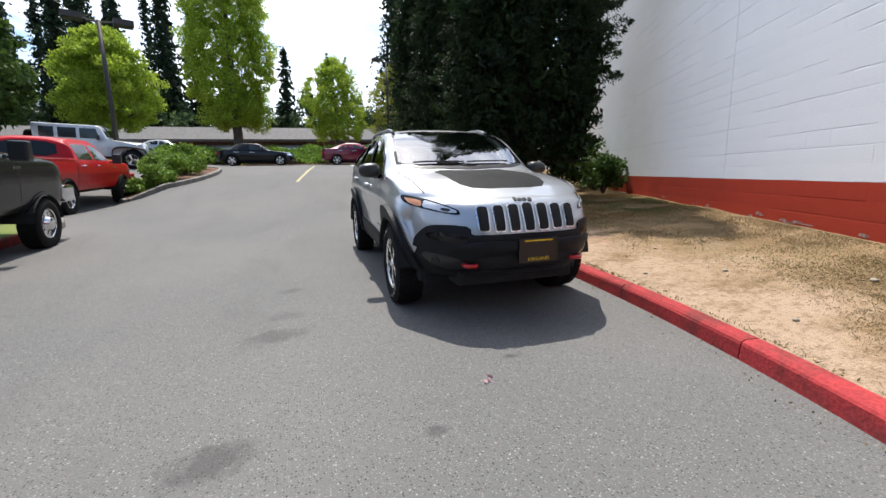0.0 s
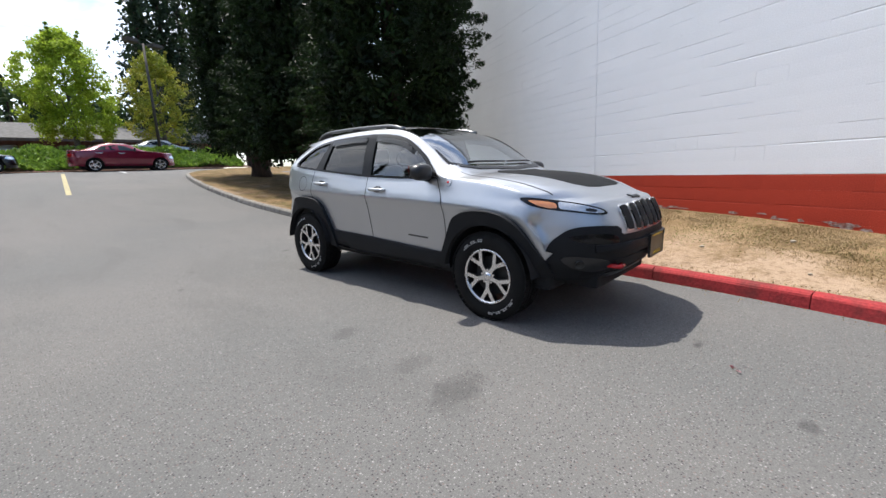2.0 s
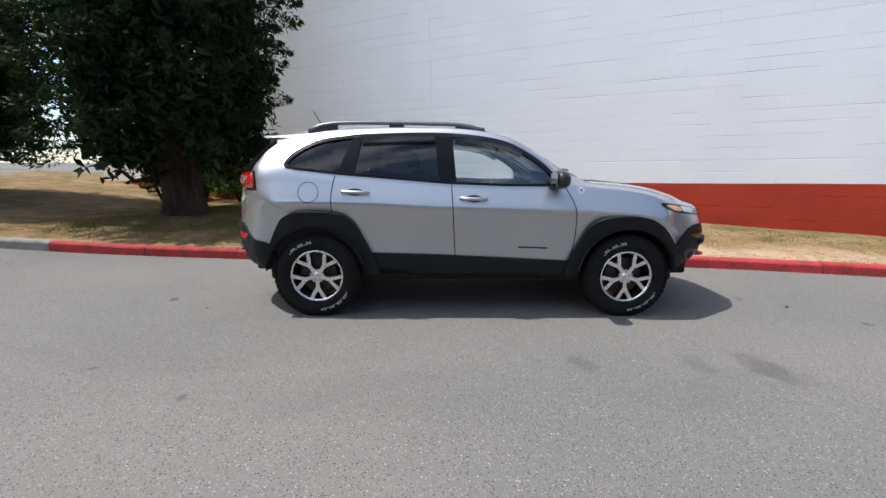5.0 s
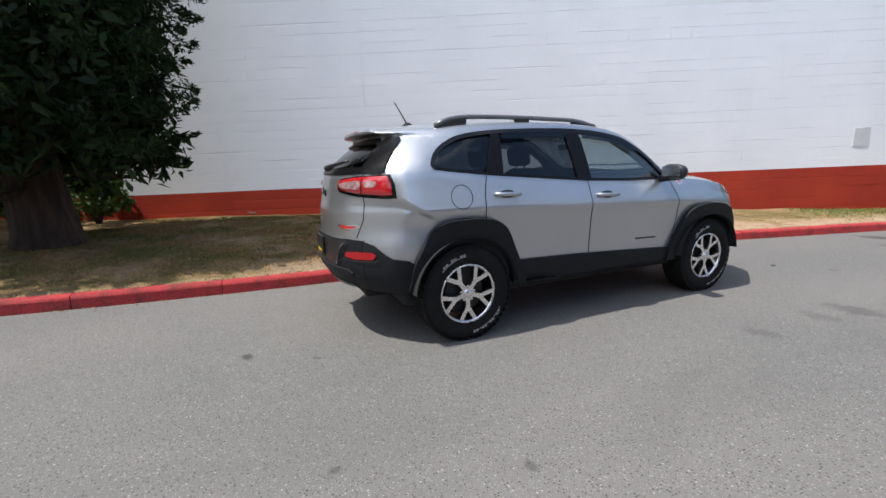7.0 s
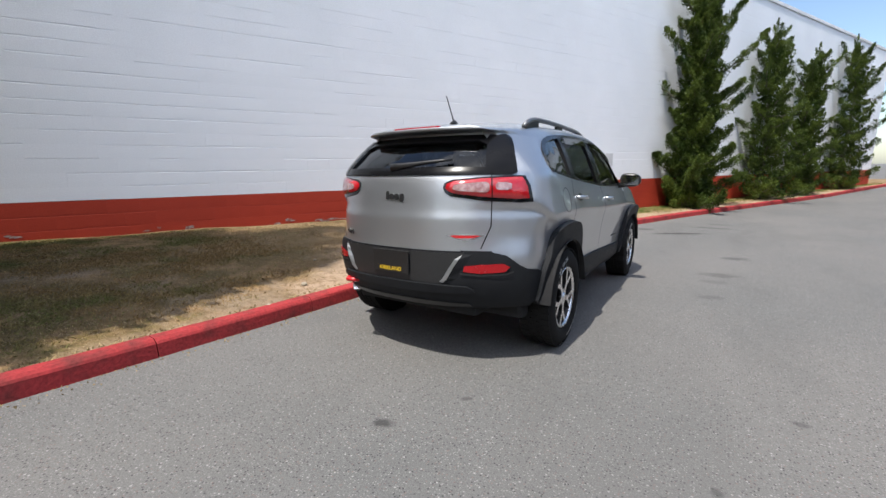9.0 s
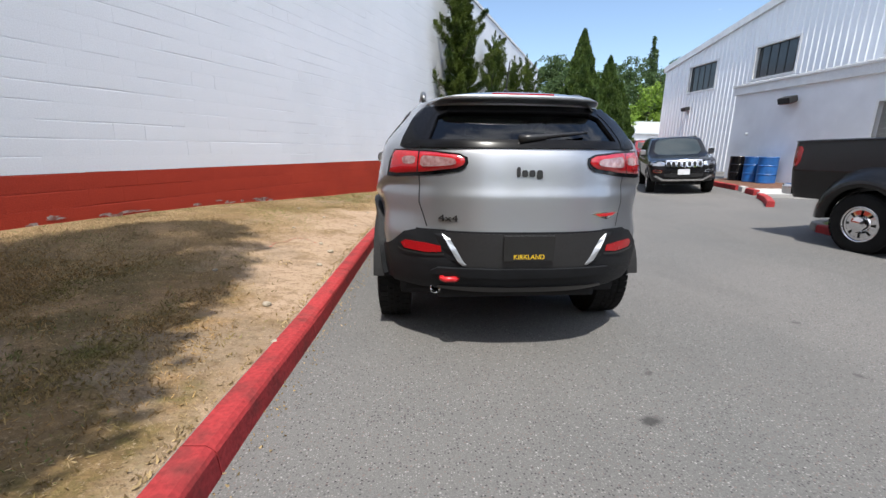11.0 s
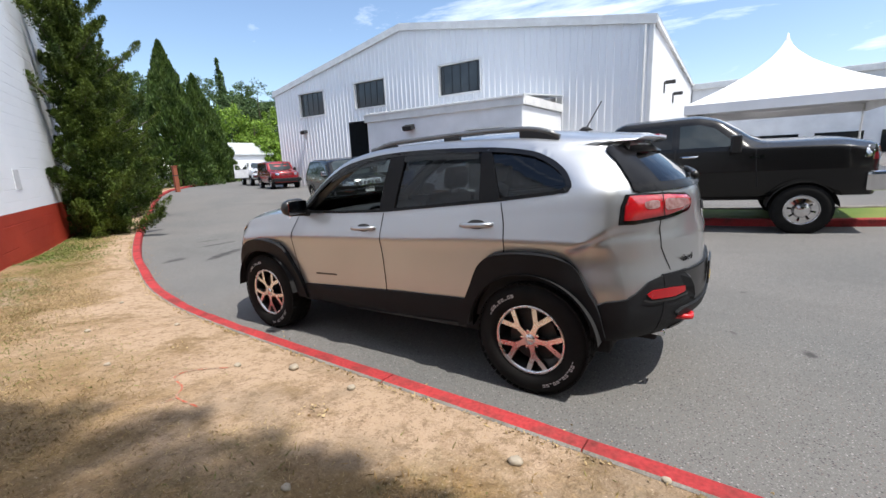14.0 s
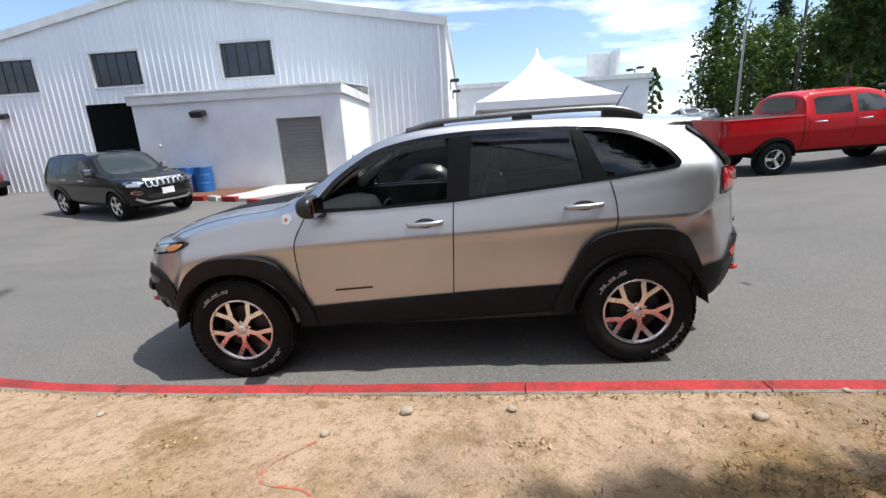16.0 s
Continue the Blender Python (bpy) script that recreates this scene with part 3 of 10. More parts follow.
bm = bmesh.new()
bare_layer = bm.verts.layers.float.new("bare")
dry_layer = bm.verts.layers.float.new("dry")
rows = []
ROWS = 16
for i in range(0, len(kerb_line)):
    p, q = kerb_line[i], kerb_inward(i)
    a = Vector((p.x + q.x * (KERB_W - 0.01), p.y + q.y * (KERB_W - 0.01)))
    along = (a - W0.to_2d()).dot(WU.to_2d())
    foot = (W0 + WU * along).to_2d()
    if along < U0 or (along > U1):
        foot = a + q * 11
    za = ground_z(p.x, p.y) + KERB_H - 0.014
    zb = max(wall_base(foot.y), ground_z(foot.x, foot.y) + 0.1 if along > U1 else -9)
    row = []
    for k in range(ROWS + 1):
        t = k / ROWS
        c = a.lerp(foot, t)
        z = za + (zb - za) * (t ** 0.8)
        z += 0.035 * noise.noise((c.x * 0.9, c.y * 0.9, 0)) * min(1, 4 * t) + 0.012 * noise.noise((c.x * 5, c.y * 5, 2)) * min(1, 8 * t)
        row.append(bm.verts.new((c.x, c.y, z)))
    rows.append(row)
verge_grid = [[v.co.copy() for v in row] for row in rows]
for a, b in zip(rows, rows[1:]):
    for k in range(ROWS):
        bm.faces.new((a[k], a[k + 1], b[k + 1], b[k]))
bmesh.ops.recalc_face_normals(bm, faces=bm.faces)
for f in bm.faces:
    if f.normal.z < 0:
        f.normal_flip()
def worn(p):
    """How far the turf is worn to bare earth, and how dry it is, at a point of the verge."""
    near = min((c - p.to_2d()).length for c in kerb_line)
    reach = 1.9 if -3.5 < p.y < 1.0 else (1.0 if p.y < 1.8 else 0.28)
    bare = max(0.0, min(1.0, 1.1 - 0.95 * near / reach)) if p.y < 12 else 0.2
    dry = max(0.0, min(1.0, (2.2 - p.y) / 2.5))
    return bare, dry


verge_worn = [[worn(c) for c in row] for row in verge_grid]
bm.verts.ensure_lookup_table()
flat_worn = [m for row in verge_worn for m in row]
for v, m in zip(bm.verts, flat_worn):
    v[bare_layer], v[dry_layer] = m
verge_tree = BVHTree.FromBMesh(bm)
verge = mesh_object("verge", bm, M["verge"], smooth=True)
tagged(verge, label="dry straw-coloured turf and bare earth between kerb and wall", category="grass verge", kind="structure")


def verge_z(x, y):
    hit = verge_tree.ray_cast(Vector((x, y, 50)), Vector((0, 0, -1)))[0]
    return hit.z if hit else ground_z(x, y)


# ---- the metal workshop ----
BX, BY0, BY1, BPEAK, EAVE, PEAK = -16.4, -24.5, -0.5, -13.0, 6.68, 8.8


def roof_z(y):
    return EAVE + (PEAK - EAVE) * ((y - BY0) / (BPEAK - BY0) if y < BPEAK else (BY1 - y) / (BY1 - BPEAK))


workshop = thing("workshop_building", pose(0, 0, 0), "white corrugated metal workshop with a gable front", "building")
openings = [(-22.05, -19.5, 4.78, 6.4), (-16.9, -14.35, 4.82, 6.45), (-10.72, -8.12, 4.86, 6.5), (-17.55, -12.6, -1, 4.17)]
bm = bmesh.new()
cuts = sorted({BY0, BY1, BPEAK, *[o[0] for o in openings], *[o[1] for o in openings], *[BY0 + 0.305 * k for k in range(1, 79)]})
cuts = [c for i, c in enumerate(cuts) if i == 0 or c - cuts[i - 1] > 0.01]


def sheet(bm, y0, y1, z0, z1a, z1b, x):
    vs = [bm.verts.new(p) for p in ((x, y0, z0), (x, y1, z0), (x, y1, z1b), (x, y0, z1a))]
    bm.faces.new(vs)


for y0, y1 in zip(cuts, cuts[1:]):
    mid = (y0 + y1) / 2
    spans, z = [], -0.3
    for o in sorted((o for o in openings if o[0] - 0.005 <= mid <= o[1] + 0.005), key=lambda o: o[2]):
        if o[2] > z:
            spans.append((z, o[2], o[2]))
        z = o[3]
    spans.append((z, roof_z(y0), roof_z(y1)))
    for z0, za, zb in spans:
        sheet(bm, y0, y1, z0, za, zb, BX)
        if min(abs((y0 - BY0) / 0.305 - round((y0 - BY0) / 0.305)), 1) < 0.02:
            r = [bm.verts.new((BX + dx, y0 + dy, zz)) for zz in (z0, za) for dx, dy in ((0.001, -0.045), (0.034, -0.02), (0.034, 0.02), (0.001, 0.045))]
            for k in range(3):
                bm.faces.new((r[k], r[k + 1], r[k + 5], r[k + 4]))
part("front_siding", bm, M["siding"], workshop, "white ribbed metal siding")
bm = bmesh.new()
for k in range(96):
    x = BX - 0.305 * k
    vs = [bm.verts.new(p) for p in ((x, BY1, -0.3), (x - 0.305, BY1, -0.3), (x - 0.305, BY1, EAVE), (x, BY1, EAVE))]
    bm.faces.new(vs)
    r = [bm.verts.new((x + dx, BY1 + dy, zz)) for zz in (-0.3, EAVE) for dx, dy in ((-0.045, 0.001), (-0.02, 0.034), (0.02, 0.034), (0.045, 0.001))]
    for j in range(3):
        bm.faces.new((r[j], r[j + 1], r[j + 5], r[j + 4]))
part("side_siding", bm, M["siding"], workshop)
bm = bmesh.new()
for y0, y1, z0, z1 in ((BY0, BPEAK, EAVE, PEAK), (BPEAK, BY1, PEAK, EAVE)):
    d = Vector((0, y1 - y0, z1 - z0)).normalized()
    up = Vector((0, -d.z, d.y))
    s, e = Vector((0, y0, z0)) - d * (0.15 if y0 == BY0 else 0), Vector((0, y1, z1)) + d * (0.15 if y1 == BY1 else 0)
    c = [bm.verts.new(Vector((x, 0, 0)) + p + up * h) for x in (BX + 0.12, BX - 30) for p, h in ((s, 0.02), (e, 0.02), (e, 0.14), (s, 0.14))]
    for q in ((0, 1, 2, 3), (7, 6, 5, 4), (0, 4, 5, 1), (3, 2, 6, 7), (0, 3, 7, 4), (1, 5, 6, 2)):
        bm.faces.new([c[k] for k in q])
bmesh.ops.recalc_face_normals(bm, faces=bm.faces)
part("roof", bm, M["roof_metal"], workshop)
for y0, y1, z0, z1 in ((BY0 - 0.15, BPEAK, EAVE - 0.03, PEAK), (BPEAK, BY1 + 0.15, PEAK, EAVE - 0.03)):
    bm = bmesh.new()
    c = [bm.verts.new((x, y, z + h)) for x in (BX + 0.04, BX + 0.13) for y, z, h in ((y0, z0, -0.2), (y1, z1, -0.2), (y1, z1, 0.15), (y0, z0, 0.15))]
    for q in ((0, 1, 2, 3), (7, 6, 5, 4), (0, 4, 5, 1), (3, 2, 6, 7), (0, 3, 7, 4), (1, 5, 6, 2)):
        bm.faces.new([c[k] for k in q])
    bmesh.ops.recalc_face_normals(bm, faces=bm.faces)
    part("rake_trim", bm, M["trim_white"], workshop)
bm = bmesh.new()
box(bm, BX - 0.02, BX + 0.06, BY1 - 0.06, BY1 + 0.06, -0.3, EAVE - 0.1)
part("corner_trim", bm, M["trim_white"], workshop)
bm = bmesh.new()
box(bm, BX - 30, BX - 0.1, BY1 + 0.02, BY1 + 0.16, EAVE - 0.1, EAVE + 0.05)
part("gutter", bm, M["trim_white"], workshop)
# near-black box: the hall's unlit depth put into colour behind the openings
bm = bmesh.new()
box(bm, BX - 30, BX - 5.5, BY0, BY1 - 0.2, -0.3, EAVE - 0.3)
part("painted_dark_interior", bm, M["dark"], workshop)
bm = bmesh.new()
tube(bm, [(BX + 0.1, BY1 - 0.25, 0.2), (BX + 0.1, BY1 - 0.25, EAVE - 0.2)], 0.05, 8)
part("downpipe", bm, M["trim_white"], workshop)
for y0, y1, z0, z1 in openings[:3]:
    win = new("window")
    win.parent = workshop
    bm = bmesh.new()
    for a in ((y0, y0 + 0.09, z0, z1), (y1 - 0.09, y1, z0, z1), (y0 + 0.09, y1 - 0.09, z1 - 0.09, z1), (y0 + 0.09, y1 - 0.09, z0, z0 + 0.09)):
        box(bm, BX - 0.2, BX + 0.05, a[0], a[1], a[2], a[3])
    part("frame", bm, M["trim_white"], win)
    for k in range(2):
        w = (y1 - y0 - 0.18) / 2
        bm = bmesh.new()
        box(bm, BX - 0.14, BX - 0.12, y0 + 0.09 + k * w + 0.01, y0 + 0.09 + (k + 1) * w - 0.01, z0 + 0.09, z1 - 0.09)
        part("pane", bm, M["window_hall"], win, "dark reflecting glass")
    for k in range(5):
        bm = bmesh.new()
        yy = y0 + 0.3 + k * (y1 - y0 - 0.6) / 4
        box(bm, BX - 0.118, BX - 0.1, yy - 0.015, yy + 0.015, z0 + 0.1, z1 - 0.1)
        part("mullion", bm, M["dark_metal"], win)
# lean-to office
AX, AY0, AY1, ATOP = -11.9, -11.8, -4.1, 3.78
bm = bmesh.new()
gd = (-6.5, -4.86, 2.72)
for y0, y1, z0, z1 in ((AY0, gd[0], -0.3, 3.45), (gd[1], AY1, -0.3, 3.45), (gd[0], gd[1], gd[2], 3.45)):
    box(bm, AX - 0.2, AX, y0, y1, z0, z1)
part("annex_front", bm, M["stucco"], workshop, "smooth white wall of the lean-to")
bm = bmesh.new()
box(bm, BX + 0.04, AX - 0.2, AY1 - 0.2, AY1, -0.3, 3.45)
part("annex_side", bm, M["siding"], workshop)
bm = bmesh.new()
box(bm, BX + 0.04, AX - 0.2, AY0, AY0 + 0.2, -0.3, 3.45)
part("annex_side", bm, M["siding"], workshop)
for a in ((AX - 0.1, AX + 0.09, AY0 - 0.1, AY1 + 0.1, 3.45, ATOP), (BX + 0.04, AX - 0.1, AY1 - 0.1, AY1 + 0.1, 3.47, ATOP + 0.02), (BX + 0.04, AX - 0.1, AY0 - 0.1, AY0 + 0.1, 3.47, ATOP + 0.02)):
    bm = bmesh.new()
    box(bm, *a, 0.015)
    part("parapet_trim", bm, M["trim_white"], workshop)
bm = bmesh.new()
box(bm, AX + 0.02, AX + 0.13, AY0 - 0.14, AY1 + 0.14, ATOP - 0.05, ATOP + 0.03, 0.01)
part("drip_edge", bm, M["trim_white"], workshop)
bm = bmesh.new()
for k in range(26):
    y = AY0 + 0.15 + k * 0.3
    c = [bm.verts.new(p) for p in ((AX, y - 0.14, ATOP), (AX, y + 0.14, ATOP), (BX + 0.05, y + 0.14, 4.17), (BX + 0.05, y - 0.14, 4.17))]
    bm.faces.new(c)
    r = [bm.verts.new((x, y + 0.14 + dy, z + h)) for x, z in ((AX + 0.1, ATOP + 0.02), (BX + 0.05, 4.17)) for dy, h in ((-0.03, 0), (-0.015, 0.04), (0.015, 0.04), (0.03, 0))]
    for j in range(3):
        bm.faces.new((r[j], r[j + 1], r[j + 5], r[j + 4]))
part("annex_roof", bm, M["roof_metal"], workshop)
door = new("door")
door.parent = workshop
for k in range(17):
    z0 = 0.3 + k * 0.142
    bm = bmesh.new()
    box(bm, AX - 0.14, AX - 0.1, gd[0] + 0.02, gd[1] - 0.02, z0, z0 + 0.139, 0.005)
    part("slat", bm, M["door_grey"], door)
bm = bmesh.new()
box(bm, AX - 0.03, AX + 0.03, gd[0] - 0.07, gd[0], 0.0, gd[2] + 0.07)
box(bm, AX - 0.03, AX + 0.03, gd[1], gd[1] + 0.07, 0.0, gd[2] + 0.07)
box(bm, AX - 0.03, AX + 0.03, gd[0], gd[1], gd[2], gd[2] + 0.07)
part("frame", bm, M["trim_white"], door)


def wall_lamp(x, y, z):
    lamp = thing("wall_lamp", pose(x, y, z), "dark bronze flood light fixed to the white wall", "lamp", group="wall lamps")
    bm = bmesh.new()
    box(bm, -0.02, 0.05, -0.1, 0.1, -0.09, 0.09, 0.01)
    part("back_plate", bm, M["dark_metal"], lamp)
    bm = bmesh.new()
    box(bm, 0.0, 0.3, -0.24, 0.24, -0.09, 0.11, 0.03, pose(0.05, 0, 0.02, 0, 18))
    part("housing", bm, M["dark_metal"], lamp)
    bm = bmesh.new()
    box(bm, 0.02, 0.26, -0.2, 0.2, -0.115, -0.09, 0.005, pose(0.05, 0, 0.02, 0, 18))
    part("lens", bm, M["lamp_white"], lamp)


wall_lamp(AX, -9.25, 3.05)
wall_lamp(BX + 0.035, -21.6, 3.9)
for x, z in ((-20.5, 4.6), (-24.5, 4.5)):
    wl_ob = thing("wall_light", pose(x, BY1 + 0.03, z, 0, 0, 90), "grey bracket light on the metal side wall", "lamp", group="wall lamps")
    bm = bmesh.new()
    box(bm, -0.02, 0.06, -0.1, 0.1, -0.3, 0.2, 0.01)
    part("bracket", bm, M["dark_metal"], wl_ob)
    bm = bmesh.new()
    box(bm, 0.05, 0.5, -0.12, 0.12, 0.1, 0.26, 0.03)
    part("head", bm, M["dark_metal"], wl_ob)
bm = bmesh.new()
lathe(bm, [(0.0, 0.06), (0.05, 0.055), (0.07, 0.0)], 12, pose(AX, -11.0, 2.0))
bell = mesh_object("door_bell", bm, M["trim_white"], smooth=True)
tagged(bell, label="small round white bell on the lean-to wall", category="bell")

# farther wing of the workshop, with a flat parapet
wing = thing("rear_wing", pose(0, 0, 0), "grey flat-roofed showroom wing behind the workshop", "building")
bm = bmesh.new()
box(bm, -64, -38, -0.4, 17.0, -0.3, 6.3)
part("wall", bm, M["stucco"], wing)
bm = bmesh.new()
box(bm, -64.2, -37.75, -0.45, 17.25, 6.3, 6.75, 0.03)
part("fascia", bm, M["trim_white"], wing)
bm = bmesh.new()
box(bm, -44, -43.6, 13.0, 15.5, 6.75, 9.6, 0.05)
box(bm, -43.6, -41.5, 15.2, 15.5, 6.75, 9.6, 0.05)
part("roof_sign", bm, M["trim_white"], wing, "blank white box sign standing on the roof")
for y in (4.0, 7.5, 11.0):
    bm = bmesh.new()
    box(bm, -38.05, -37.9, y, y + 2.6, 0.9, 2.4)
    part("window", bm, M["window_dark"], wing)


# white peaked tent
def tent():
    cx, cy, half, eave, peak = -19.7, 4.0, 3.2, 2.95, 5.97
    root = thing("marquee_tent", pose(0, 0, 0), "white peaked vinyl marquee tent on poles", "tent")
    bm = bmesh.new()
    rings = []
    N = 12
    for k in range(N + 1):
        t = k / N
        s = (1 - t) ** 1.75 * half + 0.02
        z = eave + 0.3 + (peak - eave - 0.3) * t
        ring = []
        for side_i in range(4):
            a = math.radians(45 + 90 * side_i)
            b = math.radians(135 + 90 * side_i)
            p, q = Vector((math.cos(a), math.sin(a))) * s * math.sqrt(2), Vector((math.cos(b), math.sin(b))) * s * math.sqrt(2)
            for j in range(6):
                c = p.lerp(q, j / 6)
                sag = 0.12 * math.sin(math.pi * j / 6) * (1 - t)
                ring.append(bm.verts.new((cx + c.x * (1 - 0.02 * math.sin(math.pi * j / 6)), cy + c.y * (1 - 0.02 * math.sin(math.pi * j / 6)), z - sag * 0.4)))
        rings.append(ring)
    for a, b in zip(rings, rings[1:]):
        for k in range(24):
            bm.faces.new((a[k], a[(k + 1) % 24], b[(k + 1) % 24], b[k]))
    bm.faces.new(rings[-1])
    part("canopy", bm, M["vinyl"], root, smooth=True)
    bm = bmesh.new()
    for sgx, sgy, w in ((1, 0, 1), (-1, 0, 1), (0, 1, 0), (0, -1, 0)):
        if sgx:
            box(bm, cx + sgx * half - 0.03, cx + sgx * half + 0.03, cy - half, cy + half, eave - 0.05, eave + 0.3)
        else:
            box(bm, cx - half + 0.03, cx + half - 0.03, cy + sgy * half - 0.03, cy + sgy * half + 0.03, eave - 0.05, eave + 0.3)
    part("valance", bm, M["vinyl"], root)
    for sx in (-1, 1):
        for sy in (-1, 1):
            bm = bmesh.new()
            x, y = cx + sx * (half - 0.08), cy + sy * (half - 0.08)
            tube(bm, [(x, y, ground_z(x, y)), (x, y, eave + 0.2)], 0.04, 8)
            part("pole", bm, M["trim_white"], root)


tent()

# ---- vehicle bodies ----


def table(*pairs):
    xs, ys = [p[0] for p in pairs], [p[1] for p in pairs]

    def at(x):
        """Smooth between the pairs, with no overshoot."""
        if x <= xs[0]:
            return ys[0]
        if x >= xs[-1]:
            return ys[-1]
        i = max(k for k in range(len(xs)) if xs[k] <= x)
        h = xs[i + 1] - xs[i]
        slope = (ys[i + 1] - ys[i]) / h

        def tangent(k):
            if k == 0 or k == len(xs) - 1:
                return 0 if k == 0 and i else slope
            a, b = (ys[k] - ys[k - 1]) / (xs[k] - xs[k - 1]), (ys[k + 1] - ys[k]) / (xs[k + 1] - xs[k])
            return 0.0 if a * b <= 0 else 2 * a * b / (a + b)

        t = (x - xs[i]) / h
        m0, m1 = tangent(i) * h, tangent(i + 1) * h
        return (2 * t ** 3 - 3 * t * t + 1) * ys[i] + (t ** 3 - 2 * t * t + t) * m0 + (-2 * t ** 3 + 3 * t * t) * ys[i + 1] + (t ** 3 - t * t) * m1
    return at


def catmull(points, per):
    out = []
    pts = [2 * points[0] - points[1]] + points + [2 * points[-1] - points[-2]]
    for i in range(1, len(pts) - 2):
        a, b, c, d = pts[i - 1:i + 3]
        n = per[i - 1] if isinstance(per, (list, tuple)) else per
        for k in range(n):
            t = k / n
            out.append(0.5 * ((2 * b) + (c - a) * t + (2 * a - 5 * b + 4 * c - d) * t * t + (3 * b - a - 3 * c + d) * t ** 3))
    out.append(points[-1])
    return out


class Hull:
    """The outer skin of a vehicle: sections from nose to tail, front towards -y, closed at both ends."""

    def __init__(self, spec, stations=130, per=5, cap=15):
        self.spec = spec
        w, zb, zc, belt, edge, xe, top = (spec[k] for k in ("width", "bottom", "crease", "belt", "edge", "edge_x", "top"))
        yf, yr, mid_f, mid_r = spec["nose"], spec["tail"], spec["mid"][0], spec["mid"][1]
        s0, s1 = spec["ends"]
        (cf, pf), (cr, pr) = spec["bow"]
        marks = sorted(set([s0 + (s1 - s0) * k / stations for k in range(stations + 1)] + list(spec.get("steps", ()))))
        tuck = spec.get("tuck", 0.0)
        sh = spec.get("shoulder", (0.996, 0.982, 0.955))
        bm = bmesh.new()
        rings = []
        for s in marks:
            W = w(s)
            b, z_belt, z_edge, x_edge, z_top, c = zb(s), belt(s), edge(s), xe(s), top(s), zc(s)
            pts = [(0.9 * W, b), ((0.955 - tuck * 0.8) * W, b + 0.1), ((0.975 - tuck) * W, b + (c - b) * 0.42), ((0.988 - tuck * 0.35) * W, c - 0.1), (0.9985 * W, c - 0.015), (sh[0] * W, c + 0.035), (sh[1] * W, c + (z_belt - c) * 0.55), (sh[2] * W, z_belt),
                   (sh[2] * W + (x_edge - sh[2] * W) * 0.5 + 0.012, z_belt + (z_edge - z_belt) * 0.52), (x_edge, z_edge), (x_edge * 0.86, z_edge + (z_top - z_edge) * 0.5), (x_edge * 0.6, z_edge + (z_top - z_edge) * 0.82), (x_edge * 0.3, z_edge + (z_top - z_edge) * 0.96), (0, z_top)]
            prof = catmull([Vector(p) for p in pts], per)
            ring = []
            for p in prof:
                x, z = max(0.0, p.x), p.y
                if s < mid_f:
                    t = (s - s0) / (mid_f - s0)
                    y = yf(z) + (mid_f - yf(z)) * t + cf * (x / W) ** pf * (1 - t) ** 2
                elif s > mid_r:
                    t = (s1 - s) / (s1 - mid_r)
                    y = yr(z) + (mid_r - yr(z)) * t - cr * (x / W) ** pr * (1 - t) ** 2
                else:
                    y = s
                ring.append((x, y, z))
            rings.append(ring)
        rows = []
        for ring in rings:
            full = [bm.verts.new((-x, y, z)) for x, y, z in ring] + [bm.verts.new((x, y, z)) for x, y, z in reversed(ring[:-1])]
            rows.append(full)
        for a, c2 in zip(rows, rows[1:]):
            for k in range(len(a) - 1):
                bm.faces.new((a[k], c2[k], c2[k + 1], a[k + 1]))
        for ring, row, which in ((rings[0], rows[0], 0), (rings[-1], rows[-1], 1)):
            W = w(s0 if which == 0 else s1)
            last = None
            for j, (x, y, z) in enumerate(ring):
                line = []
                for k in range(cap + 1):
                    xx = -x + 2 * x * k / cap
                    if k == 0:
                        v = row[j]
                    elif k == cap:
                        v = row[len(row) - 1 - j]
                    elif x < 1e-6:
                        v = row[j]
                    else:
                        yy = yf(z) + cf * (abs(xx) / W) ** pf if which == 0 else yr(z) - cr * (abs(xx) / W) ** pr
                        v = bm.verts.new((xx, yy, z))
                    line.append(v)
                if last:
                    for k in range(cap):
                        f = [last[k], last[k + 1], line[k + 1], line[k]]
                        f = [v for n, v in enumerate(f) if v not in f[:n]]
                        if len(f) > 2:
                            bm.faces.new(f)
                last = line
        if "shape" in spec:
            for v in bm.verts:
                spec["shape"](v.co)
        bmesh.ops.recalc_face_normals(bm, faces=bm.faces)
        bm.normal_update()
        self.bm = bm
        self.tree = BVHTree.FromBMesh(bm)

    def meet(self, p, d):
        """The skin's point and outward normal where a line through p along d first meets it."""
        hit, n, _, _ = self.tree.ray_cast(p - d * 4, d)
        if hit is None:
            hit, n, _, _ = self.tree.find_nearest(p)
        if n.dot(d) > 0:
            n = -n
        return hit, n

    def smooth_normal(self, p, d, r=0.02):
        u = d.orthogonal().normalized() * r
        v = d.cross(u).normalized() * r
        n = Vector()
        for o in (Vector(), u, -u, v, -v):
            n += self.meet(p + o, d)[1]
        return n.normalized()


def soften(points, times, closed=True):
    pts = [Vector(p) for p in points]
    for _ in range(times):
        out = []
        for i, p in enumerate(pts):
            q = pts[(i + 1) % len(pts)]
            if not closed and i == len(pts) - 1:
                break
            out += [p.lerp(q, 0.2), p.lerp(q, 0.8)]
        if not closed:
            out = [pts[0]] + out + [pts[-1]]
        pts = out
    return pts


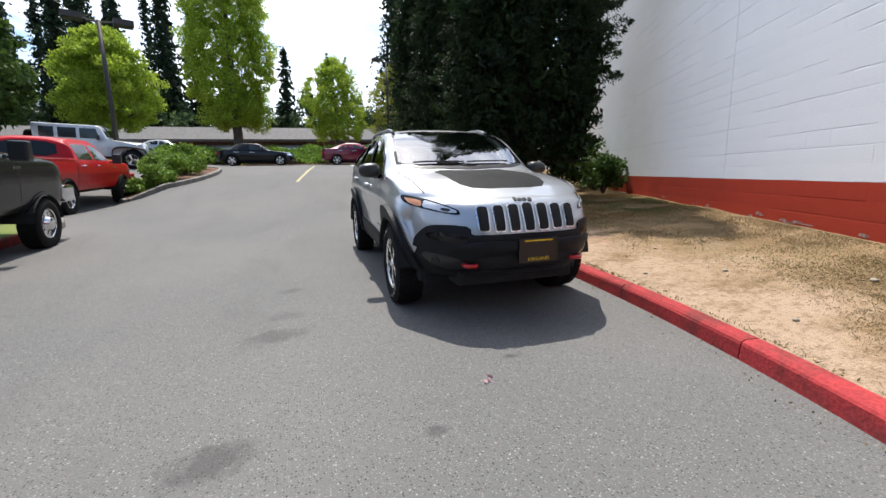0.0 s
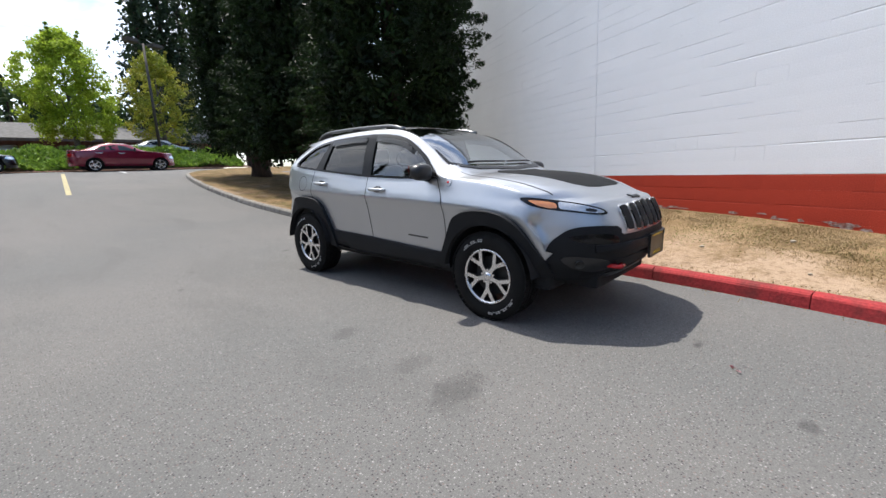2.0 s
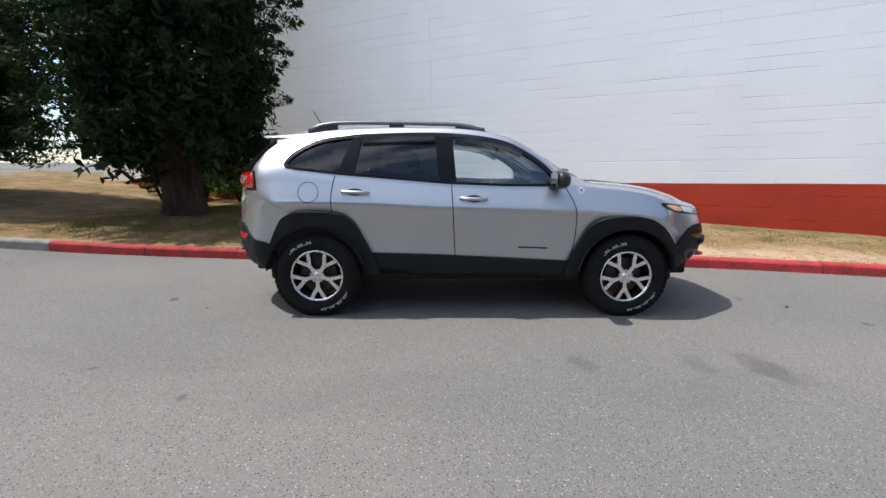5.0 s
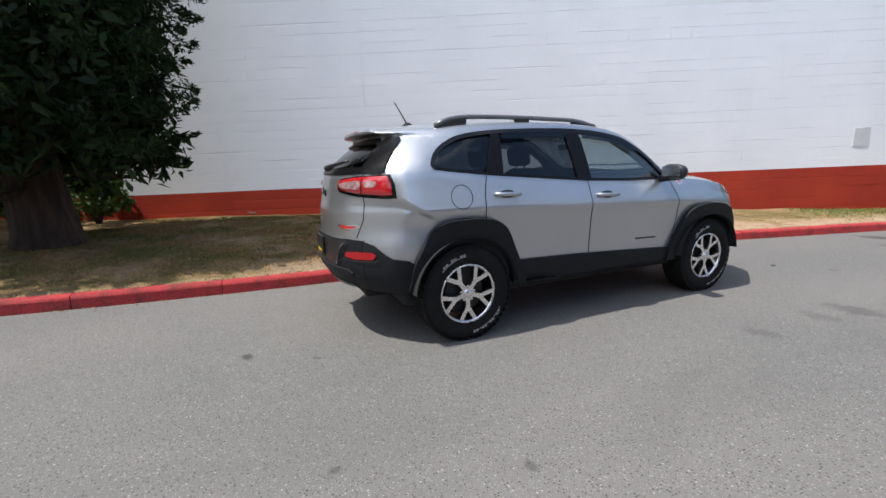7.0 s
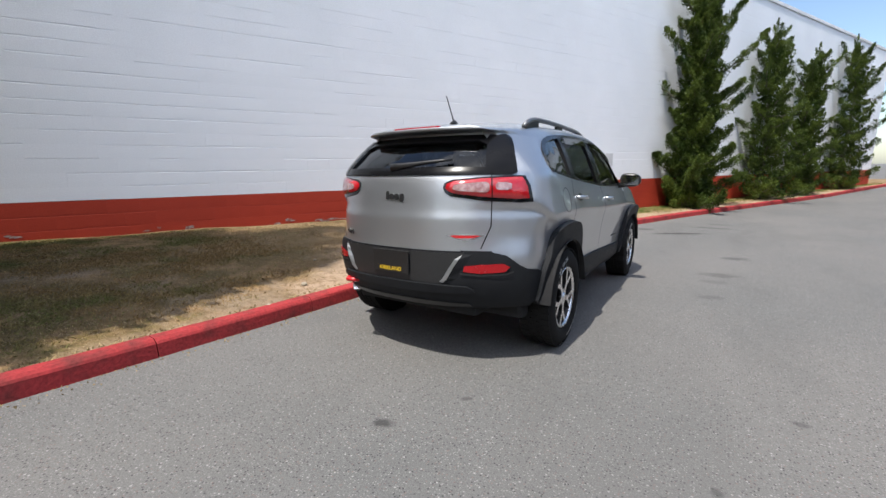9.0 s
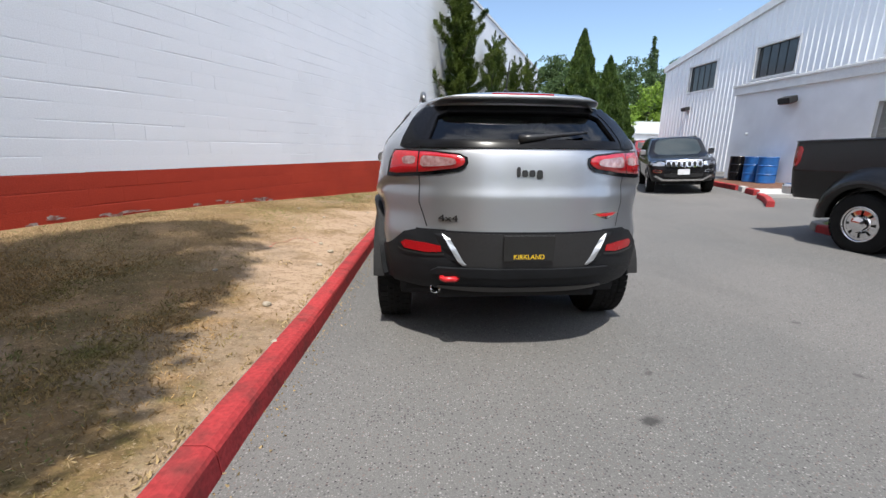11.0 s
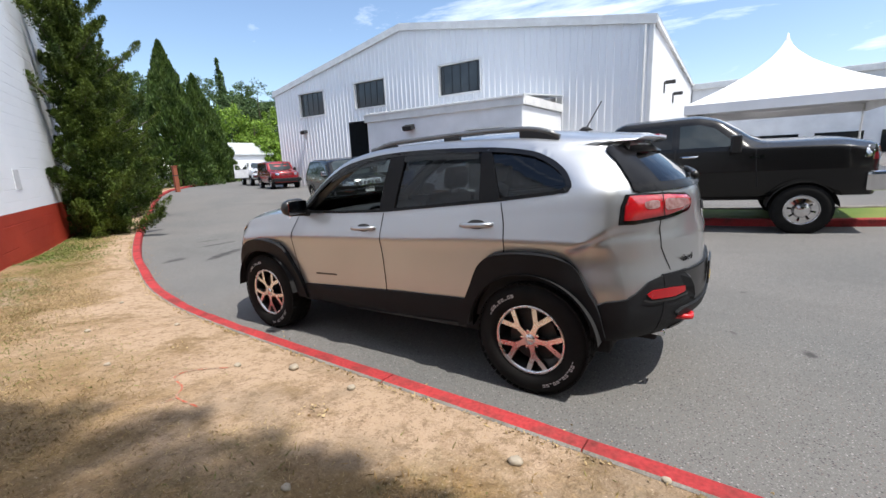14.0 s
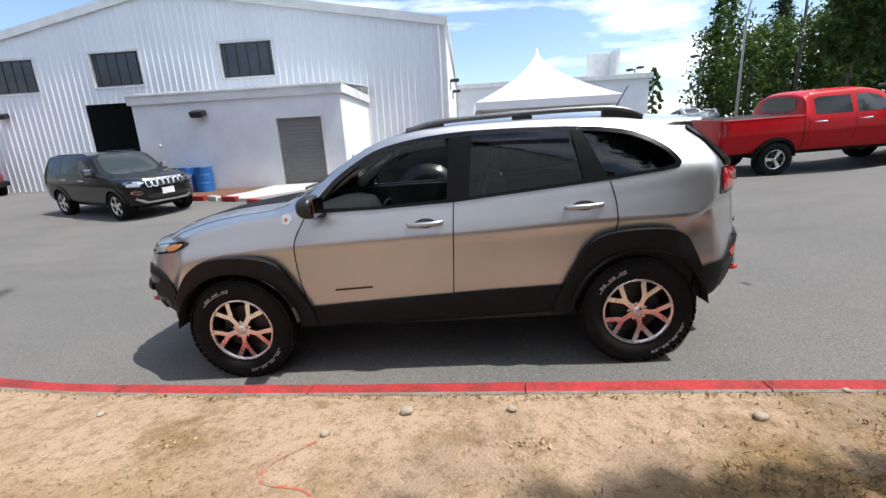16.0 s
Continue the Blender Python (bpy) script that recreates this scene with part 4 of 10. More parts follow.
def patch(hull, name, outline, d, material, parent, off=0.003, thick=0.012, cell=0.04, soft=1, label="", mirror=False, crown=0.0, flat=False):
    """A plate cut to an outline (points in the vehicle's space) and laid on the skin along d, raised by off."""
    d = Vector(d).normalized()
    pts = soften(outline, soft)
    if mirror:
        pts = [Vector((-p.x, p.y, p.z)) for p in pts]
        d = Vector((-d.x, d.y, d.z))
    up = Vector((0, 0, 1)) if abs(d.z) < 0.9 else Vector((0, 1, 0))
    u = up.cross(d).normalized()
    v = d.cross(u).normalized()
    bm = bmesh.new()
    flat_pts = [(p.dot(u), p.dot(v)) for p in pts]
    face = bm.faces.new([bm.verts.new((a, b, 0)) for a, b in flat_pts])
    edge_pts = [Vector((a, b, 0)) for a, b in flat_pts]
    face.normal_update()
    bmesh.ops.triangulate(bm, faces=[face])
    for axis in (0, 1):
        lo, hi = min(p[axis] for p in flat_pts), max(p[axis] for p in flat_pts)
        n = max(1, int(math.ceil((hi - lo) / cell)))
        for k in range(1, n):
            co = Vector((0, 0, 0))
            co[axis] = lo + (hi - lo) * k / n
            no = Vector((0, 0, 0))
            no[axis] = 1
            bmesh.ops.bisect_plane(bm, geom=bm.verts[:] + bm.edges[:] + bm.faces[:], plane_co=co, plane_no=no, dist=1e-5)
    bmesh.ops.remove_doubles(bm, verts=bm.verts, dist=1e-5)
    boundary = {vv for e in bm.edges if len(e.link_faces) == 1 for vv in e.verts}
    low, top = {}, {}
    for vv in bm.verts:
        p = u * vv.co.x + v * vv.co.y
        # keep p near the vehicle along d
        hit, n = hull.meet(p, d)
        n = hull.smooth_normal(p, d)
        rise = off
        if crown and vv not in boundary:
            near = min((vv.co - e).length for e in edge_pts)
            rise = off + crown * (1 - math.exp(-near / 0.02))
        top[vv] = hit + n * rise
        low[vv] = hit + n * (rise - thick)
    out = bmesh.new()
    a = {vv: out.verts.new(top[vv]) for vv in bm.verts}
    b = {vv: out.verts.new(low[vv]) for vv in boundary}
    for f in bm.faces:
        nf = out.faces.new([a[vv] for vv in f.verts])
        nf.smooth = not flat
    for e in bm.edges:
        if len(e.link_faces) == 1:
            x, y = e.verts
            out.faces.new((a[x], a[y], b[y], b[x]))
            ee = out.edges.get((a[x], a[y]))
            ee.smooth = False
    bmesh.ops.recalc_face_normals(out, faces=out.faces)
    # outward on the visible side
    f0 = max(out.faces, key=lambda f: f.calc_area() if f.smooth or flat else 0)
    if f0.normal.dot(d) > 0:
        bmesh.ops.reverse_faces(out, faces=out.faces)
    bm.free()
    return part(name, out, material, parent, label)


def ribbon(hull, name, line, d, width, material, parent, off=0.0016, mirror=False, label="", step=0.025):
    d = Vector(d).normalized()
    pts = [Vector(p) for p in line]
    if mirror:
        pts = [Vector((-p.x, p.y, p.z)) for p in pts]
        d = Vector((-d.x, d.y, d.z))
    fine = []
    for a, b in zip(pts, pts[1:]):
        n = max(1, int((b - a).length / step))
        fine += [a.lerp(b, k / n) for k in range(n)]
    fine.append(pts[-1])
    bm = bmesh.new()
    last = None
    for i, p in enumerate(fine):
        t = (fine[min(i + 1, len(fine) - 1)] - fine[max(i - 1, 0)]).normalized()
        side = t.cross(d).normalized() * width / 2
        pair = []
        for s in (1, -1):
            hit, n = hull.meet(p + side * s, d)
            pair.append(bm.verts.new(hit + n * off))
        if last:
            f = bm.faces.new((last[0], last[1], pair[1], pair[0]))
            f.smooth = True
        last = pair
    bm.normal_update()
    if sum(f.normal.dot(d) for f in bm.faces) > 0:
        bmesh.ops.reverse_faces(bm, faces=bm.faces)
    return part(name, bm, material, parent, label)


def inside(pt, poly):
    x, y = pt
    hit = False
    for (x0, y0), (x1, y1) in zip(poly, poly[1:] + poly[:1]):
        if (y0 > y) != (y1 > y) and x < (x1 - x0) * (y - y0) / (y1 - y0) + x0:
            hit = not hit
    return hit


def nearest_on(pt, poly):
    best = None
    for a, b in zip(poly, poly[1:] + poly[:1]):
        a, b = Vector(a), Vector(b)
        ab = b - a
        t = max(0, min(1, (pt - a).dot(ab) / max(ab.length_squared, 1e-12)))
        q = a + ab * t
        if best is None or (q - pt).length < (best - pt).length:
            best = q
    return best


def cut_holes(bm, holes):
    """Takes faces out of the skin inside outlines: (outline in two axes, the axes, a test of the face's centre)."""
    for poly, axes, test in holes:
        poly = [tuple(p) for p in poly]
        gone = [f for f in bm.faces if test(c := f.calc_center_median()) and inside((c[axes[0]], c[axes[1]]), poly)]
        inner = set(gone)
        rim = {v for f in gone for v in f.verts if any(g not in inner for g in v.link_faces)}
        bmesh.ops.delete(bm, geom=gone, context="FACES_ONLY")
        for v in rim:
            if v.is_valid:
                q = nearest_on(Vector((v.co[axes[0]], v.co[axes[1]])), poly)
                if (q - Vector((v.co[axes[0]], v.co[axes[1]]))).length < 0.05:
                    v.co[axes[0]], v.co[axes[1]] = q.x, q.y
    loose = [v for v in bm.verts if not v.link_faces]
    bmesh.ops.delete(bm, geom=loose, context="VERTS")


def take(bm, test):
    """Moves the faces that pass the test into a bmesh of their own."""
    out = bmesh.new()
    chosen = [f for f in bm.faces if test(f.calc_center_median(), f.normal)]
    made = {}
    for f in chosen:
        vs = []
        for v in f.verts:
            if v not in made:
                made[v] = out.verts.new(v.co)
            vs.append(made[v])
        nf = out.faces.new(vs)
        nf.smooth = True
    bmesh.ops.delete(bm, geom=chosen, context="FACES")
    return out


def wheel(name, parent, m, radius, width, rim, style, mirror=1):
    """A wheel whose outer side faces -x before m: tyre with tread, rim, spokes, hub and disc."""
    root = new(name)
    root.parent = parent
    root.matrix_basis = m
    hw = width / 2
    sides = 48
    bm = bmesh.new()
    prof = [(rim + 0.004, -hw + 0.02), (rim + 0.02, -hw + 0.004), (rim + (radius - rim) * 0.45, -hw - 0.006), (rim + (radius - rim) * 0.75, -hw + 0.002), (radius - 0.022, -hw + 0.014), (radius - 0.008, -hw + 0.03), (radius - 0.008, hw - 0.03), (radius - 0.022, hw - 0.014), (rim + (radius - rim) * 0.45, hw), (rim, hw - 0.02)]
    lathe(bm, prof, sides)
    bmesh.ops.recalc_face_normals(bm, faces=bm.faces)
    sharpen(bm, 35)
    part("tyre", bm, M["rubber"], root, "black all-terrain tyre")
    bm = bmesh.new()
    for k in range(sides):
        for j, (x0, x1) in enumerate(((-hw + 0.012, -hw + 0.07), (-hw + 0.085, -0.01), (0.01, hw - 0.085), (hw - 0.07, hw - 0.012))):
            a = (k + 0.5 * (j % 2)) * math.tau / sides
            w = 0.42 * math.tau / sides
            r0, r1 = radius - 0.012, radius
            vs = [bm.verts.new((x, r * math.cos(a + da), r * math.sin(a + da))) for r in (r0, r1) for x, da in ((x0, -w), (x1, -w), (x1, w), (x0, w))]
            for q in ((4, 5, 6, 7), (0, 1, 5, 4), (1, 2, 6, 5), (2, 3, 7, 6), (3, 0, 4, 7)):
                bm.faces.new([vs[i] for i in q])
    bmesh.ops.recalc_face_normals(bm, faces=bm.faces)
    tagged(part("tread", bm, M["rubber"], root, "blocky tyre tread"), kind="stuff")
    lip = -hw + 0.012
    bm = bmesh.new()
    lathe(bm, [(rim + 0.008, lip + 0.012), (rim + 0.006, lip - 0.002), (rim - 0.006, lip), (rim - 0.012, lip + 0.012), (rim - 0.02, lip + 0.05), (rim - 0.03, lip + 0.14), (rim - 0.012, hw - 0.03)], 40)
    bmesh.ops.recalc_face_normals(bm, faces=bm.faces)
    for f in bm.faces:
        f.smooth = True
        f.material_index = 1 if f.calc_center_median().x > lip + 0.03 else 0
    part("rim", bm, [M["alloy"], M["alloy_dark"]] if style != "chrome" else [M["chrome"], M["dark_metal"]], root, "bright machined rim")
    bm = bmesh.new()
    lathe(bm, [(0.0, lip + 0.075), (rim * 0.72, lip + 0.075), (rim * 0.72, lip + 0.095), (0.0, lip + 0.095)], 32)
    bmesh.ops.recalc_face_normals(bm, faces=bm.faces)
    part("brake_disc", bm, M["dark_metal"], root)
    face_x = lip + 0.012

    def plate(poly, x, depth, mats, nm, lab=""):
        b2 = bmesh.new()
        top = [b2.verts.new((x, p[0], p[1])) for p in poly]
        cx, cy = sum(p[0] for p in poly) / len(poly), sum(p[1] for p in poly) / len(poly)
        low = [b2.verts.new((x + depth, cx + (p[0] - cx) * 1.06, cy + (p[1] - cy) * 1.06)) for p in poly]
        f = b2.faces.new(top)
        f.material_index = 0
        for i in range(len(poly)):
            j = (i + 1) % len(poly)
            g = b2.faces.new((top[i], low[i], low[j], top[j]))
            g.material_index = 1
        b2.faces.ensure_lookup_table()
        bmesh.ops.recalc_face_normals(b2, faces=b2.faces)
        if b2.faces[0].normal.x > 0:
            bmesh.ops.reverse_faces(b2, faces=b2.faces)
        return part(nm, b2, mats, root, lab)

    if style == "split":
        shape = [(0.024, 0.03), (0.016, 0.07), (0.018, 0.105), (0.074, rim - 0.022), (0.066, rim - 0.014), (0.045, rim - 0.008), (0.008, 0.148), (0.0, 0.14), (-0.008, 0.148), (-0.045, rim - 0.008), (-0.066, rim - 0.014), (-0.074, rim - 0.022), (-0.018, 0.105), (-0.016, 0.07), (-0.024, 0.03)]
        for k in range(5):
            a = k * math.tau / 5 + 0.25
            plate([(p * math.cos(a) - q * math.sin(a), p * math.sin(a) + q * math.cos(a)) for p, q in shape], face_x, 0.035, [M["alloy"], M["alloy_dark"]], "spoke")
    elif style == "five":
        shape = [(0.05, 0.04), (0.03, 0.1), (0.045, rim - 0.01), (-0.045, rim - 0.01), (-0.03, 0.1), (-0.05, 0.04)]
        for k in range(5):
            a = k * math.tau / 5 + 0.3
            plate([(p * math.cos(a) - q * math.sin(a), p * math.sin(a) + q * math.cos(a)) for p, q in shape], face_x, 0.035, [M["alloy"], M["alloy_dark"]], "spoke")
    elif style == "dark":
        shape = [(0.045, 0.04), (0.03, 0.1), (0.05, rim - 0.01), (-0.05, rim - 0.01), (-0.03, 0.1), (-0.045, 0.04)]
        for k in range(6):
            a = k * math.tau / 6
            plate([(p * math.cos(a) - q * math.sin(a), p * math.sin(a) + q * math.cos(a)) for p, q in shape], face_x, 0.03, [M["alloy_dark"] if k % 2 else M["alloy"], M["alloy_dark"]], "spoke")
    else:
        bm = bmesh.new()
        n = 32
        lathe(bm, [(0.075, face_x - 0.05), (0.1, face_x - 0.045), (0.12, face_x - 0.005), (0.13, face_x + 0.01)], n)
        for k in range(n):
            if k % 4 == 0:
                continue
            a0, a1 = (k - 0.5) * math.tau / n, (k + 0.5) * math.tau / n
            vs = [bm.verts.new((x, r * math.cos(a), r * math.sin(a))) for r, x in ((0.13, face_x + 0.01), (rim - 0.01, face_x + 0.02)) for a in (a0, a1)]
            bm.faces.new((vs[0], vs[1], vs[3], vs[2]))
        lathe(bm, [(rim - 0.045, face_x + 0.014), (rim - 0.008, face_x + 0.012)], n)
        bmesh.ops.recalc_face_normals(bm, faces=bm.faces)
        part("spoke", bm, M["chrome"], root, "chromed wheel face with round holes")
    bm = bmesh.new()
    r = 0.034 if style != "chrome" else 0.075
    x = face_x if style != "chrome" else face_x - 0.05
    lathe(bm, [(0.0, x - 0.012), (r * 0.7, x - 0.011), (r, x - 0.004), (r + 0.004, x + 0.01)], 20)
    bmesh.ops.recalc_face_normals(bm, faces=bm.faces)
    sharpen(bm, 40)
    part("hub_cap", bm, M["alloy"] if style != "chrome" else M["chrome"], root)
    if style == "split":
        for k in range(5):
            a = k * math.tau / 5 + 0.25 + math.pi / 5
            bm = bmesh.new()
            lathe(bm, [(0.0, face_x + 0.0), (0.011, face_x + 0.001), (0.012, face_x + 0.03)], 6, Matrix.Translation((0, -0.056 * math.sin(a), 0.056 * math.cos(a))))
            bmesh.ops.recalc_face_normals(bm, faces=bm.faces)
            part("wheel_nut", bm, M["chrome"], root)
        # raised pale marks round the sidewall
        bm = bmesh.new()
        r0, r1 = rim + (radius - rim) * 0.46, rim + (radius - rim) * 0.6
        x = -hw - 0.0065
        for start, count in ((0.35, 9), (math.pi + 0.1, 12)):
            for k in range(count):
                a0 = start + k * 0.085
                a1 = a0 + 0.058
                for e0, e1, q0, q1 in ((a0, a1, r0, r0 + 0.005), (a0, a1, r1 - 0.005, r1), (a0, a0 + 0.016, r0, r1), (a1 - 0.016, a1, r0, r1)):
                    if (k * 7 + int(start)) % 3 == 0 and q1 == r1:
                        continue
                    vs = [bm.verts.new((x - 0.002 + (0.004 if rr > r0 + 0.01 else 0.0), rr * math.cos(a), rr * math.sin(a))) for rr in (q0, q1) for a in (e0, e1)]
                    bm.faces.new((vs[0], vs[1], vs[3], vs[2]))
        bmesh.ops.recalc_face_normals(bm, faces=bm.faces)
        tagged(part("sidewall_marking", bm, M["tyre_white"], root, "raised white outline marks on the sidewall"), kind="stuff")
    return root


def well(bm, x0, x1, y, z, r, n=24):
    """A dark wheel arch liner."""
    ring = []
    for k in range(n + 1):
        a = 0.1 + (math.pi - 0.2) * k / n
        ring.append((bm.verts.new((x0, y + r * math.cos(a), z + r * math.sin(a))), bm.verts.new((x1, y + r * math.cos(a), z + r * math.sin(a)))))
    for a, b in zip(ring, ring[1:]):
        bm.faces.new((a[0], a[1], b[1], b[0]))
    bm.faces.new([p[0] for p in ring])

# ---- the silver off-road SUV ----
def tail_crease(c):
    """The rear quarter falls in below a crease that runs from the tail lamp forward to the wheel arch."""
    if c.y < 1.55 or not 0.7 < c.z < 1.12:
        return
    line = 0.955 + (1.092 - 0.955) * min(1.0, (c.y - 1.6) / 0.26)
    depth = line - c.z
    if depth <= 0:
        return
    k = min(1.0, depth / 0.035) * max(0.0, min(1.0, (c.z - 0.74) / 0.14)) * min(1.0, (c.y - 1.55) / 0.14)
    side = max(0.0, min(1.0, (abs(c.x) - 0.5) / 0.2))
    c.x -= math.copysign(0.03 * k * side, c.x)


def main_suv():
    spec = dict(
        width=table((-2.3, 0.84), (-2.0, 0.895), (-1.7, 0.918), (-1.36, 0.922), (-0.8, 0.915), (0.8, 0.915), (1.36, 0.923), (1.8, 0.915), (2.05, 0.895), (2.25, 0.865)),
        bottom=table((-2.3, 0.37), (-1.9, 0.365), (-1.7, 0.355), (0, 0.35), (1.6, 0.37), (1.9, 0.385), (2.25, 0.4)),
        crease=table((-2.3, 0.80), (-1.8, 0.875), (-1.3, 0.92), (-0.8, 0.945), (0.3, 0.972), (1.1, 1.005), (1.6, 1.01), (2.25, 0.99)),
        belt=table((-2.3, 0.915), (-2.15, 0.965), (-2.0, 1.01), (-1.7, 1.065), (-1.36, 1.105), (-1.0, 1.135), (-0.8, 1.145), (-0.4, 1.15), (0.0, 1.158), (0.3, 1.172), (0.7, 1.2), (1.1, 1.232), (1.5, 1.27), (1.8, 1.292), (2.25, 1.28)),
        edge=table((-2.3, 0.945), (-2.0, 1.04), (-1.36, 1.135), (-1.0, 1.165), (-0.88, 1.19), (-0.8, 1.225), (-0.7, 1.3), (-0.6, 1.378), (-0.45, 1.478), (-0.3, 1.545), (-0.14, 1.583), (0.06, 1.607), (0.3, 1.616), (0.6, 1.615), (1.0, 1.601), (1.4, 1.574), (1.8, 1.545), (2.25, 1.52)),
        edge_x=table((-2.3, 0.66), (-2.0, 0.74), (-1.36, 0.78), (-0.95, 0.8), (-0.8, 0.785), (-0.6, 0.75), (-0.4, 0.72), (-0.2, 0.695), (0, 0.68), (0.3, 0.665), (1.0, 0.655), (1.5, 0.638), (1.9, 0.612), (2.25, 0.57)),
        top=table((-2.3, 0.985), (-2.15, 1.038), (-2.0, 1.085), (-1.7, 1.15), (-1.36, 1.182), (-1.1, 1.196), (-1.0, 1.235), (-0.8, 1.358), (-0.6, 1.472), (-0.4, 1.568), (-0.2, 1.638), (0, 1.676), (0.3, 1.7), (0.7, 1.704), (1.1, 1.694), (1.5, 1.67), (1.9, 1.64), (2.25, 1.612)),
        nose=table((0.38, -2.12), (0.45, -2.2), (0.55, -2.285), (0.68, -2.31), (0.78, -2.295), (0.88, -2.255), (0.95, -2.215), (1.0, -2.15)),
        tail=table((0.38, 2.12), (0.46, 2.2), (0.62, 2.25), (0.75, 2.252), (0.8, 2.247), (0.84, 2.244), (0.98, 2.24), (1.05, 2.225), (1.2, 2.2), (1.28, 2.175), (1.38, 2.075), (1.48, 1.95), (1.53, 1.885), (1.547, 1.875), (1.555, 1.95), (1.564, 1.985), (1.58, 1.985), (1.6, 1.925), (1.62, 1.87)),
        shape=tail_crease, tuck=0.036, shoulder=(0.991, 0.964, 0.93), mid=(-1.25, 1.3), ends=(-2.3, 2.25), bow=((0.56, 3.9), (0.4, 2.7)))
    hull = Hull(spec, stations=190, per=6, cap=44)
    root = thing("suv", Matrix(((1.0, 0.0, 0.0042, 0), (0.0001, 0.9998, -0.0208, 0), (-0.0042, 0.0208, 0.9998, 0), (0, 0, 0, 1))), "silver off-road SUV with black cladding parked beside the red kerb", "car")
    arch = lambda y: [(y + 0.435 * math.cos(a * math.tau / 40), 0.37 + 0.435 * math.sin(a * math.tau / 40)) for a in range(40)]
    dlo = [tuple(p) for p in soften([(-0.77, 1.162), (-0.3, 1.158), (0.2, 1.173), (0.8, 1.219), (1.17, 1.247), (1.5, 1.283), (1.575, 1.297), (1.6, 1.322), (1.55, 1.397), (1.462, 1.46), (1.343, 1.515), (1.195, 1.545), (1.0, 1.566), (0.6, 1.582), (0.3, 1.585), (0.065, 1.573), (-0.135, 1.548), (-0.293, 1.512), (-0.44, 1.436), (-0.59, 1.337), (-0.68, 1.243)], 1)]
    shield = [(p.x, p.y) for p in soften([(-0.69, -0.86), (-0.5, -0.985), (0, -1.045), (0.5, -0.985), (0.69, -0.86), (0.72, -0.8), (0.63, -0.15), (0.57, -0.1), (0.3, -0.15), (0, -0.165), (-0.3, -0.15), (-0.57, -0.1), (-0.63, -0.15), (-0.72, -0.8)], 1)]
    back = [(p.x, p.y) for p in soften([(-0.61, 1.275), (0.61, 1.275), (0.64, 1.31), (0.58, 1.48), (0.52, 1.512), (-0.52, 1.512), (-0.58, 1.48), (-0.64, 1.31)], 1)]
    skin = hull.bm.copy()
    cut_holes(skin, [
        (arch(-1.36), (1, 2), lambda c: abs(c.x) > 0.5), (arch(1.36), (1, 2), lambda c: abs(c.x) > 0.5),
        (dlo, (1, 2), lambda c: c.x > 0.5), (dlo, (1, 2), lambda c: c.x < -0.5),
        (shield, (0, 1), lambda c: c.z > 1.1 and -1.3 < c.y < 0.1), (back, (0, 2), lambda c: c.y > 1.8)])
    part("lower_cladding", take(skin, lambda c, n: c.z < 0.465), M["cladding"], root, "matte black lower body cladding", smooth=True)
    fd = [(-0.865, 0.3), (-0.893, 0.7), (-0.893, 0.85), (-0.872, 1.0), (-0.77, 1.17), (0.195, 1.25), (0.168, 0.8), (0.15, 0.3)]
    rd = [(0.15, 0.3), (0.168, 0.8), (0.195, 1.25), (1.175, 1.27), (1.208, 1.1), (1.21, 0.89), (1.0, 0.82), (0.84, 0.5), (0.84, 0.3)]
    doors = []
    for sgn in (-1, 1):
        for poly, lab in ((fd, "front door"), (rd, "rear door")):
            d_bm = take(skin, lambda c, n: c.x * sgn > 0.6 and inside((c.y, c.z), poly))
            doors.append(part("door", d_bm, M["silver"], root, "silver " + lab, smooth=True))
    part("bonnet", take(skin, lambda c, n: c.y < -0.95 and abs(c.x) < 0.72 and n.z > 0.75), M["silver"], root, smooth=True)
    part("tailgate", take(skin, lambda c, n: c.y > 1.75 and abs(c.x) < 0.62 + 0.06 * (c.z < 1.2) and 0.8 < c.z < 1.57), M["silver"], root, smooth=True)
    part("spoiler_underside", take(skin, lambda c, n: c.y > 1.84 and 1.53 < c.z < 1.5745 and abs(c.x) < 0.5 and n.z < 0.2), M["cladding"], root, "black underside of the roof spoiler", smooth=True)
    part("spoiler", take(skin, lambda c, n: c.y > 1.72 and c.z > 1.574), M["silver"], root, "silver roof spoiler", smooth=True)
    part("body", skin, M["silver"], root, "silver metallic painted body shell", smooth=True)
    R, F, B, T = (1, 0, 0), (0, 1, 0), (0, -1, 0), (0, 0, -1)
    black, clad = M["gloss_black"], M["cladding"]

    def yz(*p):
        return [(0, a, b) for a, b in p]

    def xz(*p):
        return [(a, 0, b) for a, b in p]

    for mir in (False, True):
        sgn = 1 if mir else -1
        # cladding: arch flares as rings, sill, bumper corners
        for yc, outer in ((-1.36, [(-1.86, 0.425), (-1.845, 0.52), (-1.74, 0.70), (-1.64, 0.825), (-1.54, 0.88), (-1.4, 0.905), (-1.24, 0.908), (-1.1, 0.885), (-1.0, 0.82), (-0.9, 0.62), (-0.83, 0.47), (-0.82, 0.375)]),
                          (1.36, [(0.81, 0.375), (0.84, 0.49), (0.93, 0.66), (1.01, 0.83), (1.1, 0.905), (1.24, 0.935), (1.42, 0.94), (1.55, 0.925), (1.64, 0.865), (1.71, 0.74), (1.77, 0.62), (1.8, 0.45)])):
            inner = []
            for k in range(25):
                a = math.radians((9 if yc > 0 else 1) + (168 if yc > 0 else 172) * k / 24)
                inner.append((yc + 0.425 * math.cos(a), 0.37 + 0.425 * math.sin(a)))
            ring = [(p.x, p.y) for p in soften(outer, 2, False)] + inner
